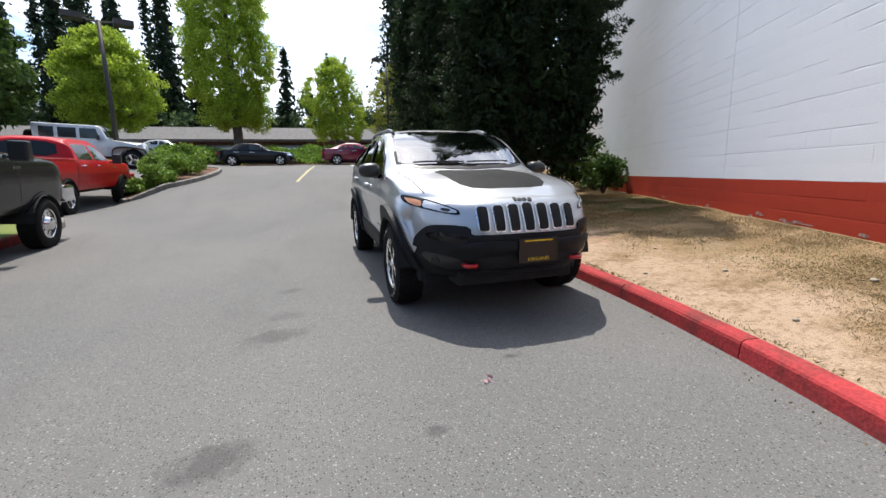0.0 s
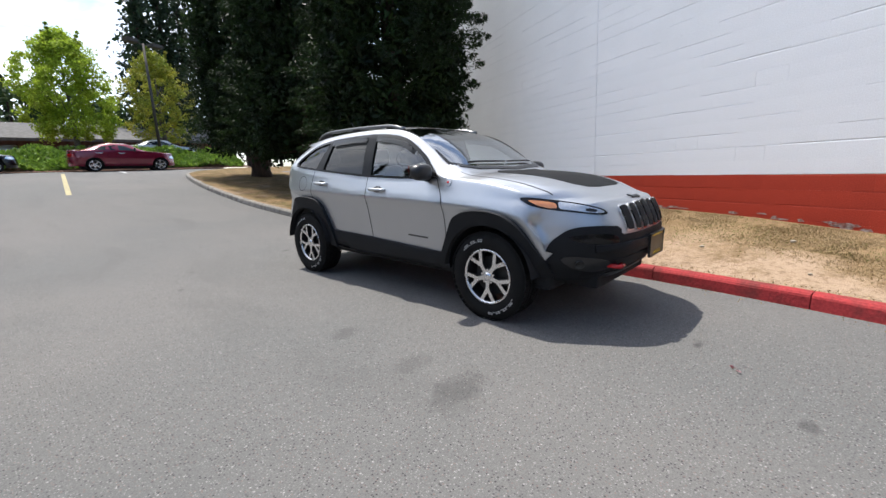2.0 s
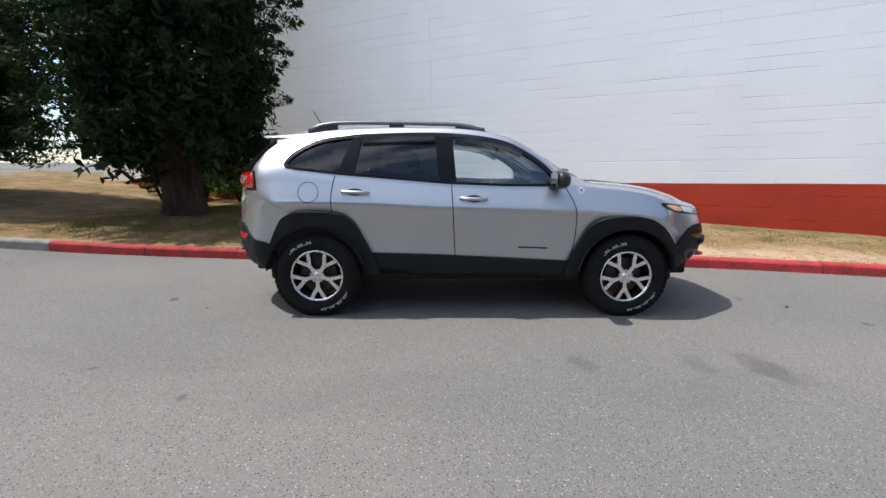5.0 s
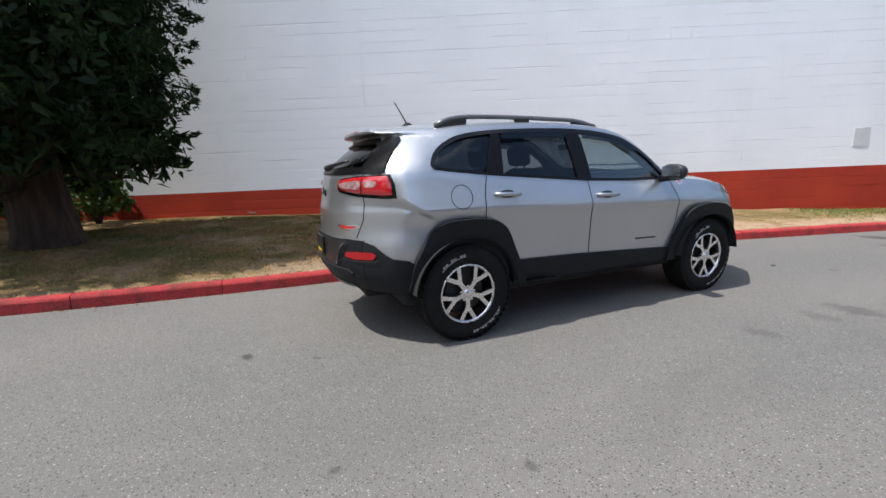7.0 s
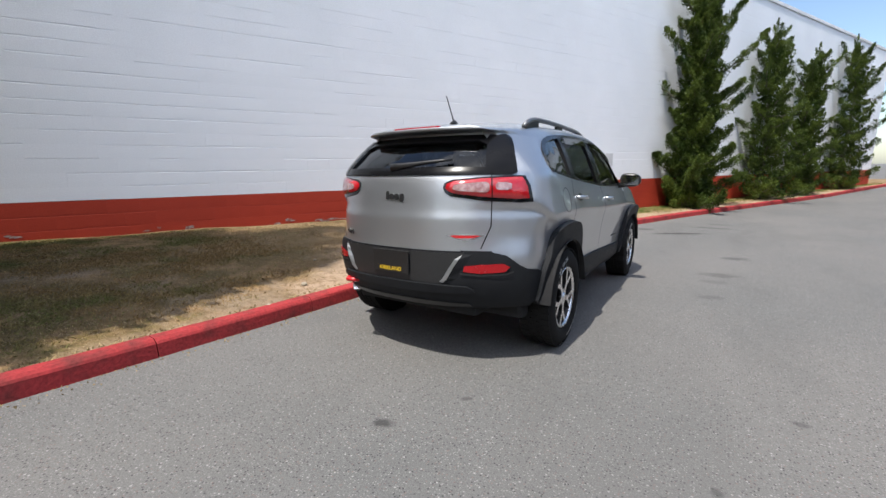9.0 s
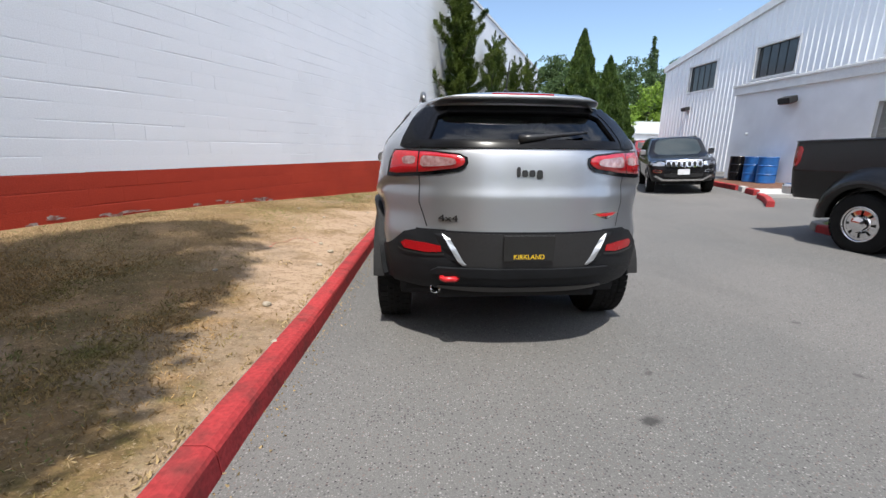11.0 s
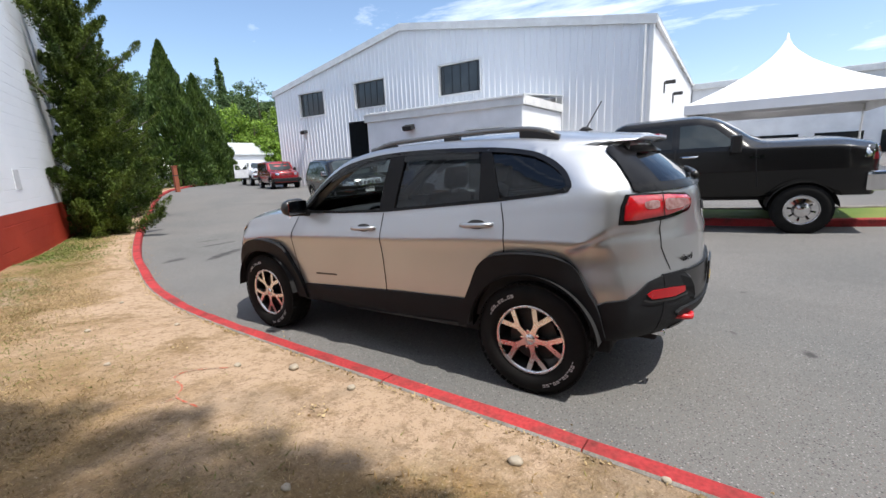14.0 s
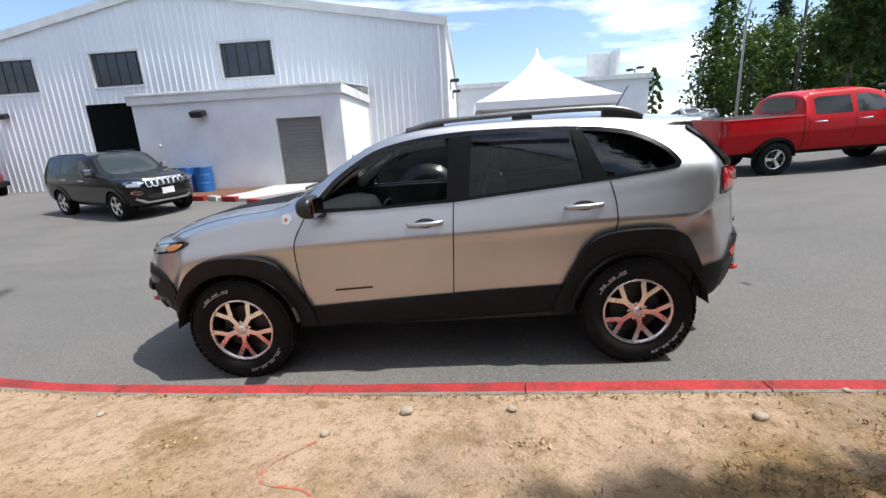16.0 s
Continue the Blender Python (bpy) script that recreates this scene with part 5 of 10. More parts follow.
            # the outline runs up and over outside, then back inside
            patch(hull, "wheel_arch", yz(*ring), R, clad, root, off=0.042, thick=0.06, cell=0.035, soft=0, mirror=mir, label="matte black wheel arch flare")
        patch(hull, "sill_cladding", yz((-0.86, 0.3), (-0.85, 0.5), (-0.3, 0.525), (0.3, 0.552), (0.88, 0.566), (0.9, 0.34), (0.3, 0.325)), R, clad, root, off=0.016, thick=0.03, cell=0.06, soft=0, mirror=mir, label="matte black sill cladding", crown=0.006)
        patch(hull, "sill_step", yz((-0.84, 0.3), (-0.84, 0.345), (0, 0.36), (0.86, 0.385), (0.88, 0.345), (0, 0.315)), R, M["satin_black"], root, off=0.028, thick=0.03, cell=0.08, soft=0, mirror=mir)
        # rear bumper side
        patch(hull, "bumper_side", [(-0.9, 1.76, 0.43), (-0.9, 1.78, 0.62), (-0.9, 1.85, 0.655), (-0.86, 1.95, 0.675), (-0.83, 2.0, 0.705), (-0.78, 2.07, 0.765), (-0.7, 2.16, 0.795), (-0.55, 2.24, 0.80), (-0.55, 2.24, 0.43), (-0.8, 2.0, 0.43)], (0.72, -0.69, 0), clad, root, off=0.012, thick=0.03, cell=0.035, soft=0, mirror=mir, label="matte black rear bumper corner")
        patch(hull, "bumper_side", [(-0.9, -1.8, 0.40), (-0.9, -1.84, 0.48), (-0.9, -1.91, 0.53), (-0.875, -1.98, 0.61), (-0.83, -2.04, 0.7), (-0.76, -2.1, 0.755), (-0.66, -2.15, 0.768), (-0.5, -2.24, 0.765), (-0.5, -2.24, 0.42), (-0.8, -2.0, 0.40)], (0.72, 0.69, 0), clad, root, off=0.012, thick=0.03, cell=0.035, soft=0, mirror=mir, label="matte black front bumper corner")
        # side glass and black pillars
        front_pane = yz((-0.73, 1.17), (-0.3, 1.166), (0.16, 1.178), (0.2, 1.575), (0.06, 1.566), (-0.14, 1.54), (-0.3, 1.505), (-0.45, 1.43), (-0.6, 1.33))
        rear_pane = yz((0.28, 1.185), (0.8, 1.225), (1.04, 1.243), (0.985, 1.56), (0.6, 1.575), (0.32, 1.578))
        quarter = yz((1.14, 1.248), (1.5, 1.29), (1.57, 1.3), (1.595, 1.325), (1.55, 1.395), (1.46, 1.458), (1.34, 1.512), (1.2, 1.541), (1.02, 1.56))
        # the glass of the driver's door is wound down
        w1 = None if mir else patch(hull, "side_window", front_pane, R, M["glass_door"], root, off=-0.008, thick=0.002, cell=0.08, soft=0, mirror=mir, label="clear front door glass")
        w2 = patch(hull, "side_window", rear_pane, R, M["glass_dark"], root, off=-0.008, thick=0.002, cell=0.08, soft=0, mirror=mir, label="dark tinted rear door glass")
        w3 = patch(hull, "side_window", quarter, R, M["glass_dark"], root, off=-0.008, thick=0.002, cell=0.08, soft=1, mirror=mir, label="dark tinted quarter glass")
        rim_out = [(-0.815, 1.155), (-0.7, 1.25), (-0.6, 1.35), (-0.45, 1.45), (-0.3, 1.526), (-0.14, 1.562), (0.06, 1.588), (0.3, 1.6), (0.6, 1.597), (1.0, 1.58), (1.2, 1.558), (1.35, 1.528), (1.475, 1.47), (1.565, 1.403), (1.617, 1.322), (1.59, 1.286)]
        rim_in = [(1.56, 1.308), (1.583, 1.325), (1.535, 1.39), (1.45, 1.45), (1.335, 1.502), (1.19, 1.53), (1.0, 1.551), (0.6, 1.567), (0.3, 1.57), (0.07, 1.558), (-0.13, 1.533), (-0.285, 1.497), (-0.43, 1.423), (-0.58, 1.325), (-0.66, 1.24), (-0.735, 1.175)]
        rim_line = [(p.x, p.y) for p in soften(rim_out, 2, False) + soften(rim_in, 2, False)]
        frame_bits = ((yz((0.145, 1.17), (0.29, 1.176), (0.335, 1.585), (0.185, 1.588)), "door_pillar"), (yz((1.02, 1.232), (1.165, 1.246), (1.035, 1.565), (0.965, 1.572)), "door_pillar"),
                      (yz((-0.81, 1.15), (-0.3, 1.148), (0.2, 1.163), (0.8, 1.208), (1.17, 1.237), (1.5, 1.272), (1.59, 1.288), (1.57, 1.308), (1.5, 1.292), (1.17, 1.258), (0.8, 1.229), (0.2, 1.184), (-0.3, 1.169), (-0.72, 1.174)), "belt_moulding"),
                      (yz(*rim_line), "window_frame"))
        for outline, nm in frame_bits:
            patch(hull, nm, outline, R, black if nm == "window_frame" else M["pillar_film"], root, off=0.007, thick=0.024, cell=0.05, soft=0, mirror=mir)
        patch(hull, "wind_deflector", yz((-0.42, 1.425), (-0.285, 1.492), (-0.13, 1.528), (0.07, 1.553), (0.16, 1.558), (0.155, 1.51), (0.07, 1.505), (-0.12, 1.482), (-0.27, 1.445), (-0.4, 1.385)), R, M["smoked"], root, off=0.022, thick=0.004, cell=0.06, soft=0, mirror=mir, label="smoked wind deflector")
        patch(hull, "wind_deflector", yz((0.335, 1.563), (0.6, 1.561), (0.96, 1.546), (0.965, 1.497), (0.6, 1.513), (0.33, 1.515)), R, M["smoked"], root, off=0.022, thick=0.004, cell=0.06, soft=0, mirror=mir, label="smoked wind deflector")
        # door gaps
        gap = M["dark"]
        for line in ([(-0.865, 0.49), (-0.893, 0.7), (-0.893, 0.85), (-0.872, 1.0), (-0.785, 1.152)], [(0.15, 0.52), (0.168, 0.8), (0.19, 1.168)], [(0.87, 0.53), (0.96, 0.72), (1.04, 0.84), (1.15, 0.9), (1.21, 0.92), (1.208, 1.1), (1.175, 1.235)]):
            ribbon(hull, "door_gap", yz(*[tuple(p) for p in soften(line, 2, False)]), R, 0.008, gap, root, mirror=mir)
        ribbon(hull, "fuel_door_gap", yz(*[(1.4 + 0.085 * math.cos(k * math.tau / 32), 1.09 + 0.085 * math.sin(k * math.tau / 32)) for k in range(33)]), R, 0.005, gap, root, mirror=mir) if not mir else None
        ribbon(hull, "bonnet_gap", [(-0.73, -0.95, 0), (-0.735, -1.3, 0), (-0.72, -1.7, 0), (-0.7, -1.82, 0)], T, 0.008, gap, root, mirror=mir)
        # handles
        for y, z in ((0.0, 1.045), (1.01, 1.095)):
            h = new("door_handle")
            h.parent = root
            hit, n = hull.meet(Vector((0, y, z)), Vector((sgn * -1, 0, 0)))
            bm = bmesh.new()
            pts = [hit + Vector((sgn * dx, dy, dz)) for dx, dy, dz in ((-0.005, 0.115, 0.004), (0.026, 0.1, 0.003), (0.036, 0.05, 0.0), (0.038, 0, -0.001), (0.036, -0.05, -0.002), (0.026, -0.1, -0.004), (-0.005, -0.115, -0.005))]
            tube(bm, pts, [0.012, 0.015, 0.016, 0.016, 0.016, 0.015, 0.012], 10)
            part("grip", bm, M["silver"], h, smooth=True)
            bm = bmesh.new()
            patch(hull, "recess", yz(*[(y + 0.07 * math.cos(k * math.tau / 16), z + 0.03 * math.sin(k * math.tau / 16)) for k in range(16)]), R, M["satin_black"], h, off=0.002, thick=0.003, cell=0.03, soft=0, mirror=mir)
            bm.free()
        # door name plate: a dark bar of its size
        patch(hull, "door_badge", yz((-0.66, 0.607), (-0.66, 0.62), (-0.4, 0.628), (-0.4, 0.615)), R, M["dark_metal"], root, off=0.004, thick=0.004, cell=0.1, soft=0, mirror=mir)
        # round badge ahead of the door
        patch(hull, "round_badge", yz(*[(-0.925 + 0.034 * math.cos(k * math.tau / 20), 1.12 + 0.034 * math.sin(k * math.tau / 20)) for k in range(20)]), R, M["lamp_silver"], root, off=0.004, thick=0.004, cell=0.05, soft=0, mirror=mir, label="small round silver and red badge")
        patch(hull, "badge_centre", yz(*[(-0.925 + 0.01 * math.cos(k * math.tau / 20), 1.12 + 0.01 * math.sin(k * math.tau / 20)) for k in range(20)]), R, M["hook_red"], root, off=0.006, thick=0.003, cell=0.05, soft=0, mirror=mir)
        # mirror
        mr = new("door_mirror")
        mr.parent = root
        bm = bmesh.new()
        bmesh.ops.create_uvsphere(bm, u_segments=24, v_segments=14, radius=1)
        for v in bm.verts:
            c = v.co
            f = abs(c.x) ** 0.72, abs(c.y) ** 0.8, abs(c.z) ** 0.75
            yy = math.copysign(f[1], c.y)
            v.co = Vector((sgn * 0.975 + 0.11 * math.copysign(f[0], c.x), -0.7 + 0.085 * (yy if yy < 0 else yy * 0.45), 1.21 + 0.074 * math.copysign(f[2], c.z) * (1 - 0.12 * c.x * sgn)))
        part("housing", bm, M["satin_black"], mr, "satin black mirror housing", smooth=True)
        bm = bmesh.new()
        box(bm, -0.09, 0.09, -0.002, 0.002, -0.055, 0.055, 0.0, pose(sgn * 0.975, -0.656, 1.21))
        part("mirror_glass", bm, M["chrome"], mr)
        bm = bmesh.new()
        tube(bm, [(sgn * 0.85, -0.68, 1.15), (sgn * 0.9, -0.69, 1.155), (sgn * 0.95, -0.7, 1.165)], [0.032, 0.028, 0.03], 10)
        part("arm", bm, black, mr, smooth=True)
        # headlamp
        hl = new("headlamp")
        hl.parent = root
        D = (0.62, 0.78, 0)
        patch(hull, "lamp_body", [(-0.5, -2.15, 0.885), (-0.52, -2.14, 0.918), (-0.62, -2.06, 0.955), (-0.76, -1.9, 0.99), (-0.85, -1.66, 1.015), (-0.868, -1.64, 1.0), (-0.855, -1.72, 0.955), (-0.81, -1.83, 0.926), (-0.55, -2.12, 0.88)], D, black, hl, off=0.006, thick=0.02, cell=0.03, soft=1, mirror=mir)
        patch(hull, "indicator", [(-0.765, -1.91, 0.932), (-0.768, -1.91, 0.962), (-0.79, -1.87, 0.975), (-0.843, -1.72, 0.992), (-0.85, -1.71, 0.985), (-0.83, -1.79, 0.948), (-0.79, -1.86, 0.932)], D, M["amber"], hl, off=0.0085, thick=0.006, cell=0.03, soft=1, mirror=mir, label="amber indicator lens")
        patch(hull, "light_strip", [(-0.53, -2.14, 0.892), (-0.535, -2.14, 0.912), (-0.62, -2.06, 0.945), (-0.715, -1.97, 0.966), (-0.757, -1.92, 0.976), (-0.757, -1.92, 0.927), (-0.715, -1.97, 0.919), (-0.6, -2.08, 0.896)], D, M["lamp_silver"], hl, off=0.0085, thick=0.006, cell=0.03, soft=1, mirror=mir, label="bright projector lens strip")
        patch(hull, "projector", [(-0.57, -2.1, 0.9), (-0.57, -2.1, 0.921), (-0.63, -2.05, 0.93), (-0.635, -2.05, 0.909)], D, M["alloy_dark"], hl, off=0.0105, thick=0.004, cell=0.03, soft=2, mirror=mir)
        # lower lamp pods and fog lamps
        patch(hull, "pod_surround", [(-0.45, -2.24, 0.7), (-0.46, -2.24, 0.795), (-0.6, -2.17, 0.806), (-0.72, -2.08, 0.8), (-0.78, -2.02, 0.775), (-0.84, -1.93, 0.69), (-0.86, -1.9, 0.6), (-0.6, -2.17, 0.6)], (0.55, 0.83, 0), clad, root, off=0.0135, thick=0.02, cell=0.035, soft=1, mirror=mir, label="black plastic surround of the lamp pod")
        patch(hull, "lamp_pod", [(-0.47, -2.23, 0.675), (-0.49, -2.22, 0.738), (-0.66, -2.13, 0.75), (-0.78, -2.02, 0.733), (-0.75, -2.06, 0.695), (-0.6, -2.17, 0.672)], (0.55, 0.83, 0), black, root, off=0.016, thick=0.01, cell=0.035, soft=1, mirror=mir, label="smoked lamp pod in the bumper")
        patch(hull, "fog_surround", [(-0.48, -2.23, 0.49), (-0.55, -2.2, 0.56), (-0.78, -2.03, 0.59), (-0.81, -2.0, 0.555), (-0.73, -2.07, 0.485), (-0.6, -2.17, 0.455)], (0.55, 0.83, 0), M["satin_black"], root, off=0.017, thick=0.01, cell=0.035, soft=1, mirror=mir)
        hit, n = hull.meet(Vector((sgn * 0.69, -2.06, 0.525)), Vector((-sgn * 0.55, 0.83, 0)).normalized())
        bm = bmesh.new()
        q = n.to_track_quat("X", "Z").to_matrix().to_4x4()
        lathe(bm, [(0.038, 0.01), (0.038, 0.024), (0.032, 0.026), (0.029, 0.019), (0.0, 0.022)], 24, Matrix.Translation(hit) @ q)
        bmesh.ops.recalc_face_normals(bm, faces=bm.faces)
        part("fog_lamp", bm, M["dark_metal"], root, "small round fog lamp", smooth=True)
        # red tow hooks at the front
        bm = bmesh.new()
        tube(bm, [(sgn * 0.46 + dx, -2.225 + dy, 0.5) for dx, dy in ((-0.045, 0.05), (-0.045, -0.02), (-0.03, -0.045), (0.03, -0.045), (0.045, -0.02), (0.045, 0.05))], 0.017, 8)
        part("tow_hook", bm, M["hook_red"], root, "bright red tow hook", smooth=True)
        # tail lamp
        tl = new("tail_lamp")
        tl.parent = root
        D = (0.6, -0.8, 0)
        patch(hull, "lamp_bezel", [(-0.365, 2.19, 1.185), (-0.375, 2.19, 1.215), (-0.42, 2.17, 1.236), (-0.58, 2.1, 1.252), (-0.74, 1.97, 1.262), (-0.79, 1.905, 1.262), (-0.812, 1.875, 1.2), (-0.825, 1.86, 1.1), (-0.77, 1.93, 1.095), (-0.6, 2.1, 1.108), (-0.42, 2.19, 1.135), (-0.38, 2.19, 1.155)], D, black, tl, off=0.006, thick=0.02, cell=0.03, soft=0, mirror=mir)
        patch(hull, "red_lens", [(-0.385, 2.19, 1.188), (-0.395, 2.19, 1.21), (-0.43, 2.17, 1.226), (-0.58, 2.1, 1.242), (-0.74, 1.97, 1.251), (-0.778, 1.92, 1.252), (-0.797, 1.895, 1.2), (-0.806, 1.885, 1.122), (-0.76, 1.94, 1.118), (-0.6, 2.1, 1.13), (-0.44, 2.18, 1.152), (-0.4, 2.19, 1.168)], D, M["lamp_red"], tl, off=0.012, thick=0.01, cell=0.03, soft=0, mirror=mir, crown=0.012, label="glossy red tail lamp lens")
        patch(hull, "clear_lens", [(-0.43, 2.18, 1.176), (-0.44, 2.17, 1.204), (-0.55, 2.1, 1.217), (-0.615, 2.06, 1.22), (-0.62, 2.06, 1.158), (-0.55, 2.13, 1.158), (-0.46, 2.17, 1.166)], D, M["lamp_white"], tl, off=0.0262, thick=0.004, cell=0.03, soft=1, mirror=mir, label="pale reversing lens")
        patch(hull, "clear_lens", [(-0.65, 2.04, 1.172), (-0.65, 2.04, 1.216), (-0.7, 2.0, 1.218), (-0.725, 1.97, 1.21), (-0.72, 1.98, 1.172)], D, M["lamp_white"], tl, off=0.0262, thick=0.004, cell=0.03, soft=1, mirror=mir, label="pale stop lamp lens")
        ribbon(hull, "lens_split", [(-0.635, 2.06, 1.12), (-0.635, 2.06, 1.265)], D, 0.007, black, tl, off=0.0295, mirror=mir)
        # bumper reflector
        patch(hull, "reflector", [(-0.515, 2.19, 0.668), (-0.52, 2.19, 0.702), (-0.6, 2.12, 0.713), (-0.71, 2.03, 0.714), (-0.735, 2.0, 0.695), (-0.715, 2.02, 0.664), (-0.6, 2.14, 0.656)], D, M["lamp_red_dark"], root, off=0.019, thick=0.008, cell=0.03, soft=0, mirror=mir, label="red reflector set in the bumper")
        ribbon(hull, "reflector_lip", [(-0.5, 2.2, 0.655), (-0.6, 2.14, 0.645), (-0.72, 2.02, 0.65), (-0.755, 1.99, 0.665)], D, 0.012, M["satin_black"], root, off=0.022, mirror=mir)
        # silvered inner walls of the plate recess, black on their outer side
        bm = bmesh.new()
        cols = []
        for xx, zz, g in ((-0.34, 0.59, 0.0), (-0.37, 0.62, 0.012), (-0.41, 0.69, 0.02), (-0.44, 0.745, 0.016), (-0.46, 0.78, 0.0)):
            trio = []
            for dx, up in ((0.0, 0.014), (-0.04, 0.018 + g), (-0.1, 0.014)):
                hit, n = hull.meet(Vector((-sgn * (xx + dx), 0, zz)), Vector(B))
                trio.append(bm.verts.new(hit + Vector((0, up, 0))))
            cols.append(trio)
        for a, b in zip(cols, cols[1:]):
            for k in range(2):
                f = bm.faces.new((a[k], a[k + 1], b[k + 1], b[k]))
                f.material_index = k
                f.smooth = False
        bmesh.ops.recalc_face_normals(bm, faces=bm.faces)
        part("recess_wall", bm, [M["silver"], clad], root, "silver inner wall of the plate recess")
        # side edges of the tailgate
        ribbon(hull, "tailgate_gap", [(-0.64, 2.2, 0.81), (-0.655, 2.1, 0.95), (-0.66, 2.1, 1.12)], (0.5, -0.87, 0), 0.008, gap, root, mirror=mir)
        # roof rails
        rr = new("roof_rail")
        rr.parent = root
        rail_z = table((-0.11, 1.612), (0.04, 1.668), (0.2, 1.682), (0.83, 1.69), (1.2, 1.683), (1.34, 1.664), (1.42, 1.635), (1.46, 1.612))
        pts = []
        for k in range(25):
            y = -0.11 + 1.57 * k / 24
            hit, n = hull.meet(Vector((sgn * 0.585, y, 0)), Vector((0, 0, -1)))
            pts.append(Vector((hit.x, y, max(hit.z + 0.012, rail_z(y)))))
        bm = bmesh.new()
        tube(bm, pts, 0.018, 10)
        part("bar", bm, M["rail_grey"], rr, smooth=True)
        for a, b in ((0, 4), (20, 24), (11, 13)):
            bm = bmesh.new()
            for k in range(a, b):
                p, q = pts[k], pts[k + 1]
                hit0, _ = hull.meet(Vector((sgn * 0.585, p.y, 0)), Vector((0, 0, -1)))
                hit1, _ = hull.meet(Vector((sgn * 0.585, q.y, 0)), Vector((0, 0, -1)))
                vs = [bm.verts.new(c + Vector((dx, 0, dz))) for c, dz in ((hit0, -0.01), (hit1, -0.01), (q, 0), (p, 0)) for dx in (-0.014, 0.014)]
                for f in ((0, 2, 4, 6), (7, 5, 3, 1), (0, 1, 3, 2), (4, 5, 7, 6), (0, 6, 7, 1), (2, 3, 5, 4)):
                    bm.faces.new([vs[i] for i in f])
            bmesh.ops.recalc_face_normals(bm, faces=bm.faces)
            part("foot", bm, M["satin_black"], rr)
    # front face
    patch(hull, "front_bumper", xz((-0.6, 0.40), (-0.66, 0.60), (-0.66, 0.765), (-0.5, 0.765), (-0.44, 0.735), (0.44, 0.735), (0.5, 0.765), (0.66, 0.765), (0.66, 0.60), (0.6, 0.40)), F, clad, root, off=0.015, thick=0.03, cell=0.05, soft=0, label="matte black front bumper")
    patch(hull, "bumper_bar", xz((-0.62, 0.60), (-0.63, 0.685), (0.63, 0.685), (0.62, 0.60)), F, clad, root, off=0.03, thick=0.03, cell=0.05, soft=1, crown=0.012)
    patch(hull, "lower_intake", xz((-0.44, 0.47), (-0.5, 0.575), (0.5, 0.575), (0.44, 0.47)), F, M["dark"], root, off=0.019, thick=0.006, cell=0.06, soft=1)
    patch(hull, "skid_plate", xz((-0.5, 0.40), (-0.46, 0.455), (0.46, 0.455), (0.5, 0.40)), F, M["satin_black"], root, off=0.026, thick=0.02, cell=0.06, soft=1)
    for k in range(7):
        x = (k - 3) * 0.122
        t = 1 - 0.018 * abs(k - 3)
        lo, hi = 0.742 + 0.004 * abs(k - 3), 0.957 - 0.005 * abs(k - 3)
        o = [(x - 0.047 * t, lo + 0.012), (x - 0.036 * t, lo), (x + 0.036 * t, lo), (x + 0.047 * t, lo + 0.012), (x + 0.053 * t, hi - 0.02), (x + 0.036 * t, hi), (x - 0.036 * t, hi), (x - 0.053 * t, hi - 0.02)]
        i_ = [(x + (a - x) * 0.78, (lo + hi) / 2 + (b - (lo + hi) / 2) * 0.9) for a, b in o]
        slot = new("slot")
        slot.parent = root
        patch(hull, "slot_frame", xz(*o), F, M["alloy"], slot, off=0.014, thick=0.02, cell=0.06, soft=1, crown=0.004, label="satin silver slot surround")
        patch(hull, "slot_mesh", xz(*i_), F, M["dark"], slot, off=0.0225, thick=0.004, cell=0.06, soft=1)
    # number plates: dark dealer inserts with yellow print
    for y, z, w, h, d, tilt in ((-2.352, 0.605, 0.335, 0.185, F, 90), (2.279, 0.705, 0.3, 0.15, B, 90)):
        plate = new("number_plate")
        plate.parent = root
        x0 = 0.05 if d == F else 0.0
        bm = bmesh.new()
        box(bm, x0 - w / 2, x0 + w / 2, y - 0.006, y + 0.006, z - h / 2, z + h / 2, 0.003)
        part("insert", bm, M["plate"], plate, "black plate insert with a yellow print")
        turn = 0 if d == F else 180
        out = -0.0075 if d == F else 0.0075
        words("print", "KIRKLAND", 0.038, pose(x0, y + out, z - h / 2 + 0.025, 90, 0, turn), M["yellow"], plate, 0.0005)
        if d == B:
            continue
        bm = bmesh.new()
        box(bm, x0 - 0.12, x0 + 0.12, y + out - 0.0006, y + out + 0.0006, z + h / 2 - 0.022, z + h / 2 - 0.01)
        part("bar", bm, M["yellow"], plate)
        bm = bmesh.new()
        for e in ((x0 - w / 2, x0 - w / 2 + 0.006, z - h / 2, z + h / 2), (x0 + w / 2 - 0.006, x0 + w / 2, z - h / 2, z + h / 2), (x0 - w / 2 + 0.006, x0 + w / 2 - 0.006, z - h / 2, z - h / 2 + 0.006), (x0 - w / 2 + 0.006, x0 + w / 2 - 0.006, z + h / 2 - 0.006, z + h / 2)):
            box(bm, e[0], e[1], y - 0.01, y + 0.01, e[2], e[3])
        part("plate_frame", bm, M["satin_black"], plate)
    # bonnet film and emblem shapes
    patch(hull, "bonnet_film", [(-0.4, -1.05, 0), (-0.43, -1.4, 0), (-0.42, -1.8, 0), (-0.3, -1.96, 0), (0.3, -1.96, 0), (0.42, -1.8, 0), (0.43, -1.4, 0), (0.4, -1.05, 0), (0, -1.09, 0)], T, M["decal"], root, off=0.002, thick=0.003, cell=0.06, soft=1, label="matte black bonnet film")

